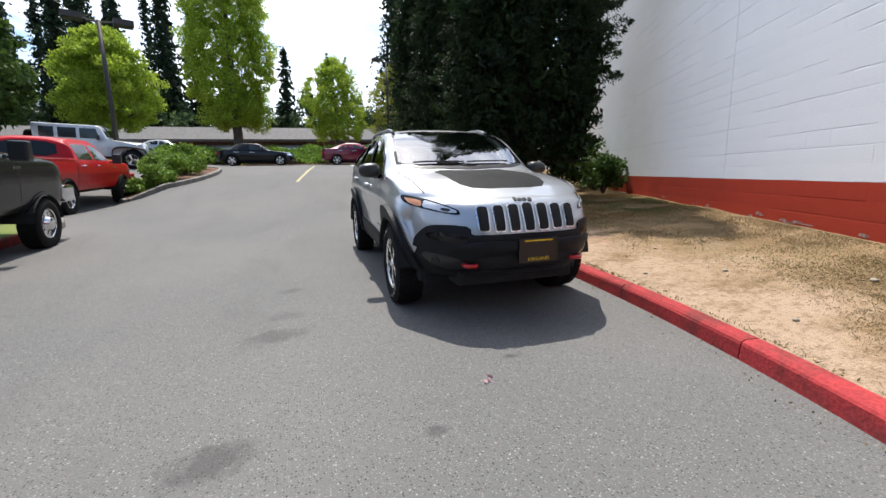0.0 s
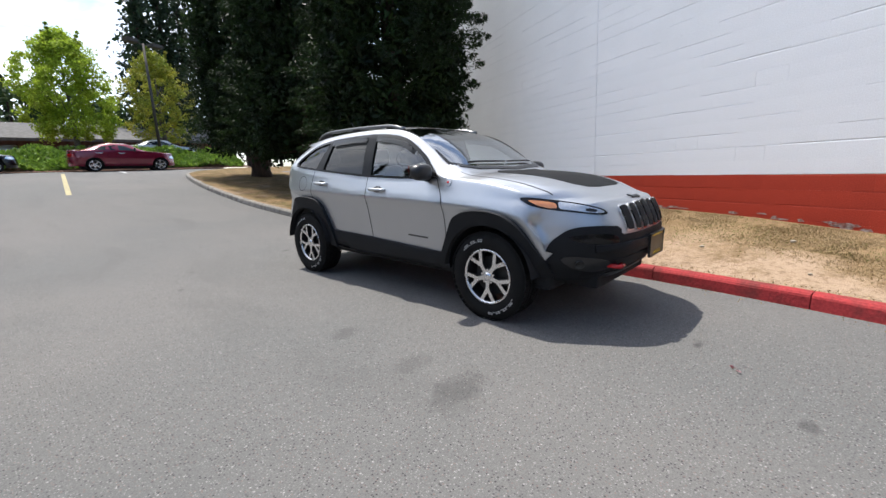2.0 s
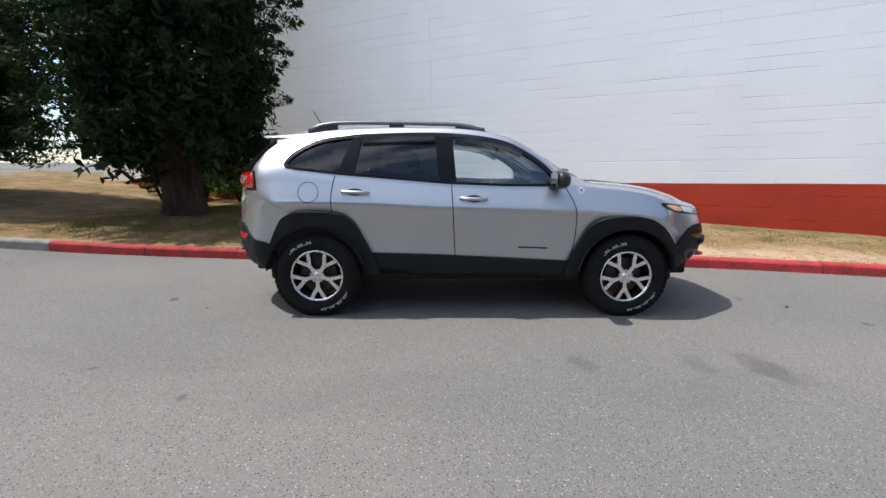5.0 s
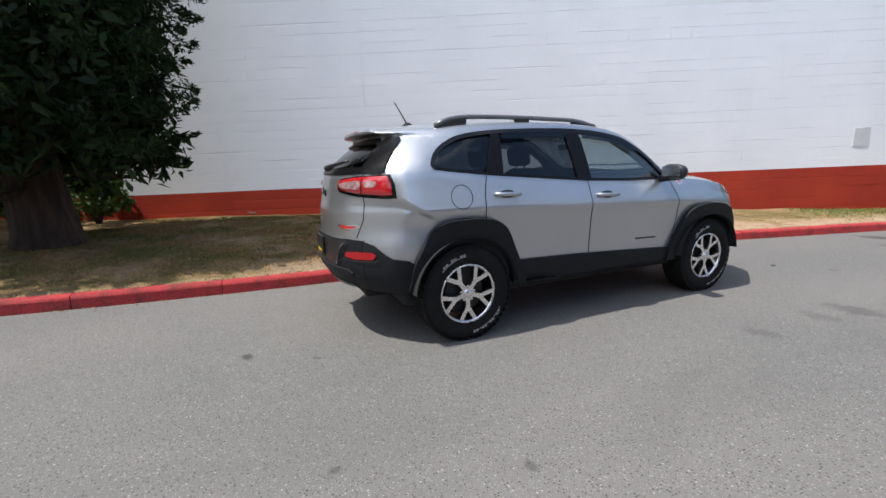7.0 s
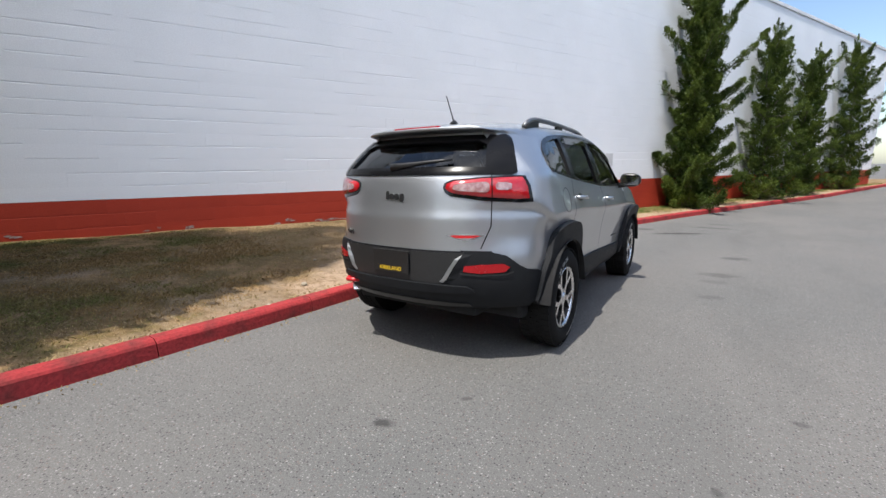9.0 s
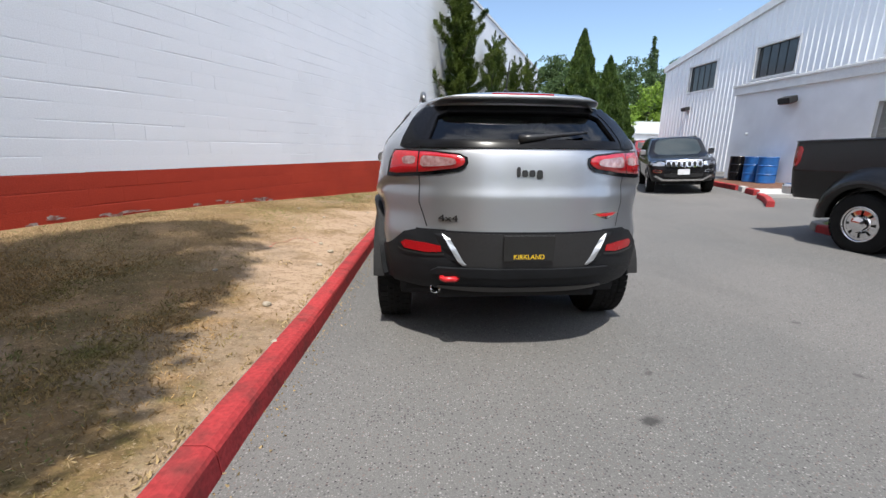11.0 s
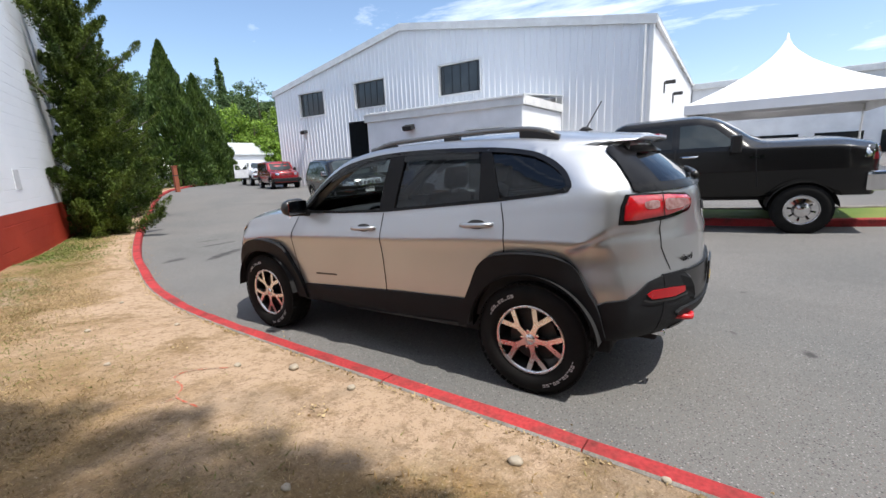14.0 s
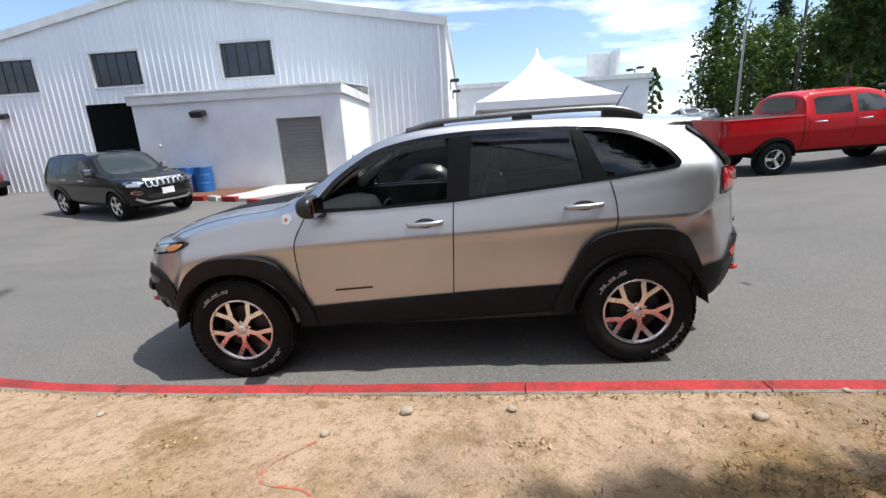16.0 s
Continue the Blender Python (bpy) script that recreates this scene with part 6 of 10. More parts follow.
    def emblem(y0, z0, d, tall):
        """A raised word mark kept as plain rounded shapes."""
        for k, (dx, w, hh, dz) in enumerate(((-0.066, 0.022, 0.062, 0.0), (-0.03, 0.034, 0.042, -0.009), (0.012, 0.034, 0.042, -0.009), (0.056, 0.034, 0.058, -0.016))):
            dx = dx if d == F else -dx
            patch(hull, "emblem", xz((dx - w / 2, z0 + (dz - hh / 2) * tall), (dx - w / 2, z0 + (dz + hh / 2) * tall), (dx + w / 2, z0 + (dz + hh / 2) * tall), (dx + w / 2, z0 + (dz - hh / 2) * tall)), d, M["alloy_dark"], root, off=0.009, thick=0.01, cell=0.05, soft=2)

    emblem(-2.2, 0.982, F, 0.36)
    emblem(2.2, 1.135, B, 0.9)
    hit, n = hull.meet(Vector((0.46, 0, 0.865)), Vector((0, -1, 0)))
    q = Matrix.Translation(hit + n * 0.005) @ pose(0, 0, 0, 90, 0, 180 - math.degrees(math.atan2(n.x, n.y)))
    words("badge", "4x4", 0.055, q @ Matrix.Diagonal((1.5, 1, 1, 1)), M["alloy_dark"], root, 0.003, "dark raised badge letters")
    patch(hull, "badge_wings", xz((-0.385, 0.893), (-0.42, 0.9), (-0.57, 0.9), (-0.605, 0.893), (-0.55, 0.875), (-0.5, 0.858), (-0.45, 0.872)), B, M["chrome"], root, off=0.003, thick=0.004, cell=0.05, soft=0)
    patch(hull, "tailgate_badge", xz((-0.41, 0.889), (-0.43, 0.894), (-0.56, 0.894), (-0.58, 0.889), (-0.54, 0.878), (-0.45, 0.876)), B, M["hook_red"], root, off=0.004, thick=0.004, cell=0.05, soft=0, label="small red and silver badge")
    # screens
    patch(hull, "windscreen", [(a, b, 0) for a, b in shield], T, M["glass_shield"], root, off=-0.004, thick=0.004, cell=0.08, soft=0, label="clear raked windscreen")
    cx, cy = 0.0, -0.5
    edge_in = [(a * 0.955, cy + (b - cy) * 0.93) for a, b in shield]
    ring = [(a * 1.0, b) for a, b in shield]
    n = len(ring)
    bm = bmesh.new()
    loops = []
    for k in range(n + 1):
        a, b = ring[k % n], edge_in[k % n]
        p, pn = hull.meet(Vector((a[0], a[1], 0)), Vector((0, 0, -1)))
        q, qn = hull.meet(Vector((b[0], b[1], 0)), Vector((0, 0, -1)))
        loops.append((bm.verts.new(p + pn * 0.002), bm.verts.new(q + qn * 0.001)))
    for a, b in zip(loops, loops[1:]):
        f = bm.faces.new((a[0], a[1], b[1], b[0]))
        f.smooth = True
    bmesh.ops.recalc_face_normals(bm, faces=bm.faces)
    part("screen_seal", bm, black, root)
    patch(hull, "cowl", [(-0.66, -0.9, 0), (-0.5, -1.0, 0), (0, -1.06, 0), (0.5, -1.0, 0), (0.66, -0.9, 0), (0.66, -0.86, 0), (0.5, -0.95, 0), (0, -1.005, 0), (-0.5, -0.95, 0), (-0.66, -0.86, 0)], T, M["satin_black"], root, off=0.006, thick=0.012, cell=0.08, soft=0)
    for x0, x1 in ((-0.55, -0.02), (0.02, 0.5)):
        bm = bmesh.new()
        pts = []
        for k in range(9):
            x = x0 + (x1 - x0) * k / 8
            hit, nn = hull.meet(Vector((x, -0.955 + 0.1 * abs(x) ** 1.5 + 0.03, 0)), Vector((0, 0, -1)))
            pts.append(hit + nn * 0.014)
        tube(bm, pts, 0.009, 6)
        part("wiper", bm, M["satin_black"], root)
    patch(hull, "rear_screen", xz(*back), B, M["glass_rear"], root, off=-0.004, thick=0.004, cell=0.08, soft=0, label="dark tinted rear screen")
    for poly in (((-0.665, 1.31), (-0.59, 1.49), (-0.52, 1.525), (0.52, 1.525), (0.59, 1.49), (0.665, 1.31), (0.57, 1.31), (0.51, 1.455), (0.45, 1.482), (-0.45, 1.482), (-0.51, 1.455), (-0.57, 1.31)), ((-0.665, 1.31), (-0.635, 1.266), (0.635, 1.266), (0.665, 1.31), (0.57, 1.31), (-0.57, 1.31))):
        patch(hull, "screen_border", xz(*poly), B, M["pillar_film"], root, off=0.012, thick=0.022, cell=0.03, soft=0)
    # black wings of the rear screen that run down to the tail lamps
    for mir in (False, True):
        wing = [(-0.565, 1.53), (-0.605, 1.505), (-0.65, 1.455), (-0.69, 1.385), (-0.722, 1.32), (-0.738, 1.266), (-0.6, 1.266), (-0.6, 1.32), (-0.56, 1.42), (-0.5, 1.5)]
        wing = [tuple(hull.meet(Vector((x, 0, z)), Vector(B))[0]) for x, z in wing]
        patch(hull, "screen_wing", wing, (0.45, -0.89, 0), M["pillar_film"], root, off=0.015, thick=0.02, cell=0.025, soft=1, mirror=mir)
    bm = bmesh.new()
    box(bm, -0.19, 0.19, 1.945, 1.975, 1.581, 1.594, 0.003)
    part("brake_light", bm, M["lamp_red"], root)
    # rear wiper
    bm = bmesh.new()
    pts = []
    for k in range(7):
        x, z = 0.06 - 0.42 * k / 6, 1.305 + 0.045 * (k / 6)
        hit, nn = hull.meet(Vector((x, 0, z)), Vector((0, -1, 0)))
        pts.append(hit + nn * 0.02)
    tube(bm, pts, [0.026, 0.022, 0.018, 0.014, 0.012, 0.01, 0.008], 8)
    part("rear_wiper", bm, M["satin_black"], root, smooth=True)
    # antenna
    ant = new("antenna")
    ant.parent = root
    bm = bmesh.new()
    bmesh.ops.create_cone(bm, segments=16, radius1=0.04, radius2=0.012, depth=0.03, cap_ends=True, matrix=Matrix.Translation((0, 1.46, 1.68)) @ Matrix.Diagonal((0.7, 1.5, 1, 1)))
    part("base", bm, M["satin_black"], ant, smooth=True)
    bm = bmesh.new()
    tube(bm, [(0, 1.47, 1.685), (0, 1.52, 1.77), (0, 1.575, 1.86)], [0.006, 0.005, 0.004], 6)
    part("rod", bm, M["satin_black"], ant)
    # rear bumper face
    patch(hull, "rear_bumper", xz((-0.62, 0.425), (-0.64, 0.6), (-0.64, 0.795), (0.64, 0.795), (0.64, 0.6), (0.62, 0.425)), B, clad, root, off=0.015, thick=0.03, cell=0.05, soft=0, label="matte black rear bumper")
    patch(hull, "plate_recess", xz((-0.36, 0.585), (-0.44, 0.70), (-0.5, 0.785), (0.5, 0.785), (0.44, 0.70), (0.36, 0.585)), B, M["satin_black"], root, off=0.017, thick=0.004, cell=0.06, soft=0)
    patch(hull, "bumper_step", xz((-0.56, 0.545), (-0.5, 0.583), (0.5, 0.583), (0.56, 0.545), (0.5, 0.53), (-0.5, 0.53)), B, clad, root, off=0.034, thick=0.03, cell=0.05, soft=1)
    patch(hull, "bumper_lip", xz((-0.52, 0.43), (-0.5, 0.462), (0.5, 0.462), (0.52, 0.43)), B, M["satin_black"], root, off=0.022, thick=0.02, cell=0.06, soft=1)
    bm = bmesh.new()
    tube(bm, [(0.45 + dx, 2.125 + dy, 0.505) for dx, dy in ((-0.045, -0.03), (-0.045, 0.06), (-0.03, 0.085), (0.03, 0.085), (0.045, 0.06), (0.045, -0.03))], 0.018, 8)
    part("tow_hook", bm, M["hook_red"], root, "bright red tow hook", smooth=True)
    bm = bmesh.new()
    lathe(bm, [(0.0, 0.02), (0.026, 0.02), (0.028, 0.1), (0.032, 0.1), (0.032, -0.1)], 16, pose(0.53, 1.98, 0.41, 0, 0, 90))
    bmesh.ops.recalc_face_normals(bm, faces=bm.faces)
    part("exhaust_tip", bm, M["chrome"], root, smooth=True)
    # floor pan, liners and wheels
    bm = bmesh.new()
    box(bm, -0.76, 0.76, -1.85, 1.82, 0.29, 0.44, 0.04)
    box(bm, -0.52, 0.52, -2.12, -1.84, 0.3, 0.44, 0.03)
    box(bm, -0.52, 0.52, 1.81, 2.04, 0.33, 0.44, 0.03)
    part("underbody", bm, M["dark"], root)
    for x in (-1, 1):
        for y in (-1.36, 1.36):
            bm = bmesh.new()
            well(bm, x * 0.6, x * 0.94, y, 0.37, 0.43)
            part("arch_liner", bm, M["dark"], root)
            turn = Matrix() if x < 0 else Matrix.Rotation(math.pi, 4, "Z")
            wheel("wheel", root, Matrix.Translation((x * 0.8, y, 0.365)) @ turn @ Matrix.Rotation(0.169 if x > 0 and y > 0 else 0.378, 4, "X"), 0.37, 0.24, 0.222, "split")
    # cabin
    bm = bmesh.new()
    box(bm, -0.7, 0.7, -0.85, 1.75, 0.42, 0.46)
    part("cabin_floor", bm, M["inside_dark"], root)
    for s in (-1, 1):
        bm = bmesh.new()
        box(bm, s * 0.8 - 0.03, s * 0.8 + 0.03, -0.85, 1.75, 0.45, 1.155, 0.01)
        part("door_lining", bm, M["inside_dark"], root)
    bm = bmesh.new()
    cols = []
    for k in range(13):
        x = -0.78 + 1.56 * k / 12
        cols.append([bm.verts.new((x, y, z)) for y, z in ((-0.9, 0.6), (-0.62, 0.62), (-0.58, 0.8), (-0.6, 1.0), (-0.66, 1.09 - 0.02 * abs(x)), (-0.8, 1.12 - 0.02 * abs(x)), (-0.96, 1.12 - 0.02 * abs(x)))])
    for a, b in zip(cols, cols[1:]):
        for j in range(6):
            f = bm.faces.new((a[j], a[j + 1], b[j + 1], b[j]))
            f.smooth = True
    bmesh.ops.recalc_face_normals(bm, faces=bm.faces)
    part("dashboard", bm, M["inside_dark"], root)
    bm = bmesh.new()
    box(bm, -0.1, 0.1, -0.6, -0.56, 0.85, 1.03, 0.015)
    part("centre_screen", bm, black, root)
    st = new("steering_wheel")
    st.parent = root
    mm = pose(0.38, -0.4, 0.98, 65, 0, 0)
    bm = bmesh.new()
    ringp = [mm @ Vector((0.185 * math.cos(k * math.tau / 28), 0.185 * math.sin(k * math.tau / 28), 0)) for k in range(29)]
    tube(bm, ringp, 0.016, 8, cap=False)
    part("rim", bm, M["seat"], st, smooth=True)
    bm = bmesh.new()
    box(bm, -0.06, 0.06, -0.06, 0.05, -0.02, 0.02, 0.015, mm)
    box(bm, -0.18, 0.18, -0.02, 0.015, -0.01, 0.005, 0.004, mm)
    box(bm, -0.02, 0.02, -0.18, 0.0, -0.01, 0.005, 0.004, mm)
    part("hub", bm, M["inside_dark"], st)
    bm = bmesh.new()
    tube(bm, [mm @ Vector((0, 0, -0.02)), mm @ Vector((0, -0.02, -0.25))], 0.04, 10)
    part("column", bm, M["inside_dark"], st)

    def seat(x, y, wide):
        bm = bmesh.new()
        box(bm, x - wide / 2, x + wide / 2, y - 0.28, y + 0.26, 0.55, 0.74, 0.06)
        part("seat_cushion", bm, M["seat"], root, smooth=True)
        bm = bmesh.new()
        box(bm, -wide / 2, wide / 2, -0.07, 0.07, 0, 0.64, 0.055, pose(x, y + 0.28, 0.66, -16))
        part("seat_back", bm, M["seat"], root, smooth=True)

    for x in (-0.38, 0.38):
        seat(x, 0.05, 0.5)
    seat(0, 1.0, 1.28)
    for x, y in ((-0.38, 0.545), (0.38, 0.545), (-0.42, 1.49), (0.42, 1.49)):
        bm = bmesh.new()
        box(bm, -0.13, 0.13, -0.045, 0.045, 0, 0.17, 0.04, pose(x, y, 1.3, -12))
        part("headrest", bm, M["seat"], root, smooth=True)
        bm = bmesh.new()
        for s in (-1, 1):
            tube(bm, [(x + s * 0.06, y - 0.02, 1.2), (x + s * 0.06, y, 1.33)], 0.007, 6)
        part("headrest_post", bm, M["chrome"], root)
    bm = bmesh.new()
    rows = []
    for j in range(15):
        y = -0.05 + 1.9 * j / 14
        row = []
        for k in range(11):
            x = -0.56 + 1.12 * k / 10
            hit, nn = hull.meet(Vector((x, y, 0)), Vector((0, 0, -1)))
            row.append(bm.verts.new(hit - Vector((0, 0, 0.035))))
        rows.append(row)
    for a, b in zip(rows, rows[1:]):
        for k in range(10):
            bm.faces.new((a[k], b[k], b[k + 1], a[k + 1]))
    part("headliner", bm, M["inside_grey"], root, smooth=True)
    for sgn in (-1, 1):
        bm = bmesh.new()
        tube(bm, [(sgn * 0.71, -0.8, 1.2), (sgn * 0.675, -0.52, 1.39), (sgn * 0.63, -0.25, 1.54), (sgn * 0.6, -0.05, 1.6)], [0.045, 0.04, 0.038, 0.03], 8)
        part("pillar_trim", bm, M["inside_grey"], root, "pale grey pillar trim", smooth=True)
    bm = bmesh.new()
    box(bm, -0.11, 0.11, -0.31, -0.28, 1.455, 1.515, 0.012)
    tube(bm, [(0, -0.3, 1.5), (0, -0.33, 1.55)], 0.012, 6)
    part("inside_mirror", bm, M["satin_black"], root)
    return hull


suv_hull = main_suv()

# ---- other vehicles ----
def pickup_spec(fy, wb, lift=0.0, tall=0.0):
    ry = fy + wb
    nose, tail_y, cab = fy - 0.98, ry + 1.28, fy + 2.95
    z = lift
    up = tall + lift
    return dict(
        width=table((nose, 0.93), (nose + 0.5, 0.98), (tail_y - 0.1, 0.98), (tail_y, 0.96)),
        bottom=table((nose, 0.55 + z), (tail_y, 0.58 + z)),
        crease=table((nose, 0.98 + z), (tail_y, 1.02 + z)),
        belt=table((nose, 1.16 + up), (nose + 0.5, 1.24 + up), (fy + 0.6, 1.27 + up), (cab, 1.3 + up), (cab + 0.3, 1.34 + up), (tail_y, 1.36 + up)),
        edge=table((nose, 1.22 + up), (nose + 0.6, 1.3 + up), (fy + 0.62, 1.33 + up), (fy + 0.95, 1.56 + up), (fy + 1.25, 1.76 + up), (fy + 1.6, 1.83 + up), (cab - 0.25, 1.82 + up), (cab - 0.03, 1.7 + up), (cab + 0.05, 1.37 + up), (tail_y, 1.385 + up)),
        edge_x=table((nose, 0.78), (fy + 0.5, 0.82), (fy + 0.8, 0.8), (fy + 1.4, 0.7), (cab - 0.1, 0.68), (cab + 0.05, 0.92), (tail_y, 0.93)),
        top=table((nose, 1.27 + up), (nose + 0.5, 1.36 + up), (fy + 0.4, 1.39 + up), (fy + 0.55, 1.41 + up), (fy + 0.9, 1.64 + up), (fy + 1.25, 1.84 + up), (fy + 1.6, 1.91 + up), (cab - 0.3, 1.9 + up), (cab - 0.04, 1.84 + up), (cab + 0.08, 1.38 + up), (tail_y, 1.39 + up)),
        nose=table((0.5 + z, nose + 0.02), (0.8 + z, nose), (1.2 + z, nose + 0.02), (1.4 + z, nose + 0.12)),
        tail=table((0.5 + z, tail_y), (1.5 + z, tail_y)),
        mid=(nose + 0.7, tail_y - 0.4), ends=(nose, tail_y), bow=((0.2, 4.0), (0.03, 5.0)), steps=(cab - 0.06, cab - 0.02, cab + 0.02, cab + 0.06))


def wagon_spec(fy, wb, half, roof, hood, belt_z, nose_l, tail_l, rake=0.75, back=0.35, edge_in=0.2, bottom=0.4):
    """Two-box bodies."""
    ry = fy + wb
    nose, tail_y = fy - nose_l, ry + tail_l
    cowl = fy + 0.42
    return dict(
        width=table((nose, half * 0.93), (nose + 0.5, half), (tail_y - 0.5, half), (tail_y, half * 0.95)),
        bottom=table((nose, bottom), (fy + 0.5, bottom - 0.03), (tail_y, bottom + 0.03)),
        crease=table((nose, belt_z - 0.3), (tail_y, belt_z - 0.22)),
        belt=table((nose, hood - 0.14), (nose + 0.5, hood - 0.07), (cowl, belt_z - 0.02), (tail_y, belt_z + 0.05)),
        edge=table((nose, hood - 0.1), (nose + 0.5, hood - 0.03), (cowl, belt_z + 0.02), (cowl + rake, roof - 0.12), (cowl + rake + 0.5, roof - 0.07), (tail_y - 0.3, roof - 0.09), (tail_y, roof - 0.13)),
        edge_x=table((nose, half * 0.82), (cowl, half * 0.88), (cowl + rake, half - edge_in), (tail_y, half - edge_in - 0.02)),
        top=table((nose, hood - 0.05), (nose + 0.5, hood + 0.02), (cowl - 0.08, hood + 0.05), (cowl, hood + 0.07), (cowl + rake * 0.5, (hood + roof) / 2 + 0.06), (cowl + rake, roof - 0.02), (cowl + rake + 0.6, roof), (tail_y - 0.3, roof - 0.02), (tail_y, roof - 0.06)),
        nose=table((bottom, nose + 0.08), (bottom + 0.2, nose), (hood - 0.2, nose + 0.02), (hood, nose + 0.12)),
        tail=table((bottom, tail_y - 0.06), (bottom + 0.2, tail_y), (belt_z, tail_y - 0.05), (roof - 0.1, tail_y - back), (roof, tail_y - back)),
        mid=(nose + 0.8, tail_y - 0.8), ends=(nose, tail_y), bow=((0.3, 3.2), (0.18, 3.4)))


def saloon_spec(fy, wb, half, roof, hood, belt_z, nose_l, tail_l):
    ry = fy + wb
    nose, tail_y = fy - nose_l, ry + tail_l
    cowl = fy + 0.55
    return dict(
        width=table((nose, half * 0.9), (nose + 0.6, half), (tail_y - 0.6, half), (tail_y, half * 0.9)),
        bottom=table((nose, 0.24), (tail_y, 0.28)),
        crease=table((nose, 0.62), (tail_y, 0.7)),
        belt=table((nose, hood - 0.12), (cowl, belt_z - 0.02), (ry, belt_z + 0.03), (tail_y, belt_z)),
        edge=table((nose, hood - 0.08), (cowl, belt_z + 0.01), (cowl + 0.9, roof - 0.1), (cowl + 1.5, roof - 0.07), (ry - 0.35, roof - 0.14), (ry + 0.35, belt_z + 0.06), (tail_y, belt_z + 0.02)),
        edge_x=table((nose, half * 0.8), (cowl, half * 0.86), (cowl + 0.9, half * 0.68), (ry - 0.3, half * 0.66), (ry + 0.4, half * 0.84), (tail_y, half * 0.8)),
        top=table((nose, hood - 0.04), (nose + 0.6, hood + 0.03), (cowl, hood + 0.07), (cowl + 0.85, roof - 0.02), (cowl + 1.4, roof), (ry - 0.4, roof - 0.06), (ry + 0.45, belt_z + 0.1), (tail_y, belt_z + 0.07)),
        nose=table((0.2, nose + 0.06), (0.4, nose), (hood, nose + 0.1)),
        tail=table((0.2, tail_y - 0.08), (0.5, tail_y), (belt_z + 0.1, tail_y - 0.06)),
        mid=(nose + 0.9, tail_y - 0.9), ends=(nose, tail_y), bow=((0.4, 3.0), (0.3, 3.2)))


def vehicle(name, m, spec, paint, fy, wb, radius, wwidth, rim, style, track, label, side_panes, screen, back, category="car", arch_trim=None, stations=70, dual=False, group=""):
    hull = Hull(spec, stations=stations, per=3, cap=16)
    root = thing(name, m, label, category, group)
    skin = hull.bm.copy()
    ry = fy + wb
    for yc in (fy, ry):
        poly = [(yc + (radius + 0.07) * math.cos(a * math.tau / 32), radius + (radius + 0.07) * math.sin(a * math.tau / 32)) for a in range(32)]
        cut_holes(skin, [(poly, (1, 2), lambda c: abs(c.x) > 0.45)])
    part("body", skin, paint, root, smooth=True)
    R, F, B, T = (1, 0, 0), (0, 1, 0), (0, -1, 0), (0, 0, -1)
    for mir in (False, True):
        sgn = 1 if mir else -1
        for k, outline in enumerate(side_panes):
            # the first pane gets the glass with daylight put into its colour
            patch(hull, "side_window", [(0, a, b) for a, b in outline], R, M["window_dark"] if k else M["window_lit_tone"], root, off=0.004, thick=0.01, cell=0.25, soft=0, mirror=mir)
        for yc in (fy, ry):
            outer, inner = [], []
            for k in range(21):
                a = math.pi * k / 20
                outer.append((0, yc - (radius + 0.14) * math.cos(a), radius - 0.02 + (radius + 0.13) * math.sin(a)))
                inner.append((0, yc + (radius + 0.06) * math.cos(a), radius - 0.02 + (radius + 0.06) * math.sin(a)))
            patch(hull, "wheel_arch", outer + inner, R, arch_trim or paint, root, off=0.02, thick=0.04, cell=0.2, soft=0, mirror=mir)
            bm = bmesh.new()
            well(bm, sgn * (track - 0.32), sgn * (track + wwidth / 2), yc, radius, radius + 0.06, 16)
            part("arch_liner", bm, M["dark"], root)
            turn = Matrix() if sgn < 0 else Matrix.Rotation(math.pi, 4, "Z")
            wheel("wheel", root, Matrix.Translation((sgn * track, yc, radius)) @ turn @ Matrix.Rotation(0.3 * yc, 4, "X"), radius, wwidth, rim, style)
    patch(hull, "windscreen", [(a, b, 0) for a, b in screen], T, M["window_lit_tone"], root, off=0.004, thick=0.01, cell=0.2, soft=1)
    if back:
        patch(hull, "rear_screen", [(a, 0, b) for a, b in back], B, M["window_dark"], root, off=0.004, thick=0.01, cell=0.2, soft=1)
    nose, tail_y = spec["ends"]
    bm = bmesh.new()
    box(bm, -0.6, 0.6, nose + 0.5, tail_y - 0.5, spec["bottom"](0) - 0.12, spec["bottom"](0) + 0.15, 0.05)
    part("underbody", bm, M["dark"], root)
    return root, hull


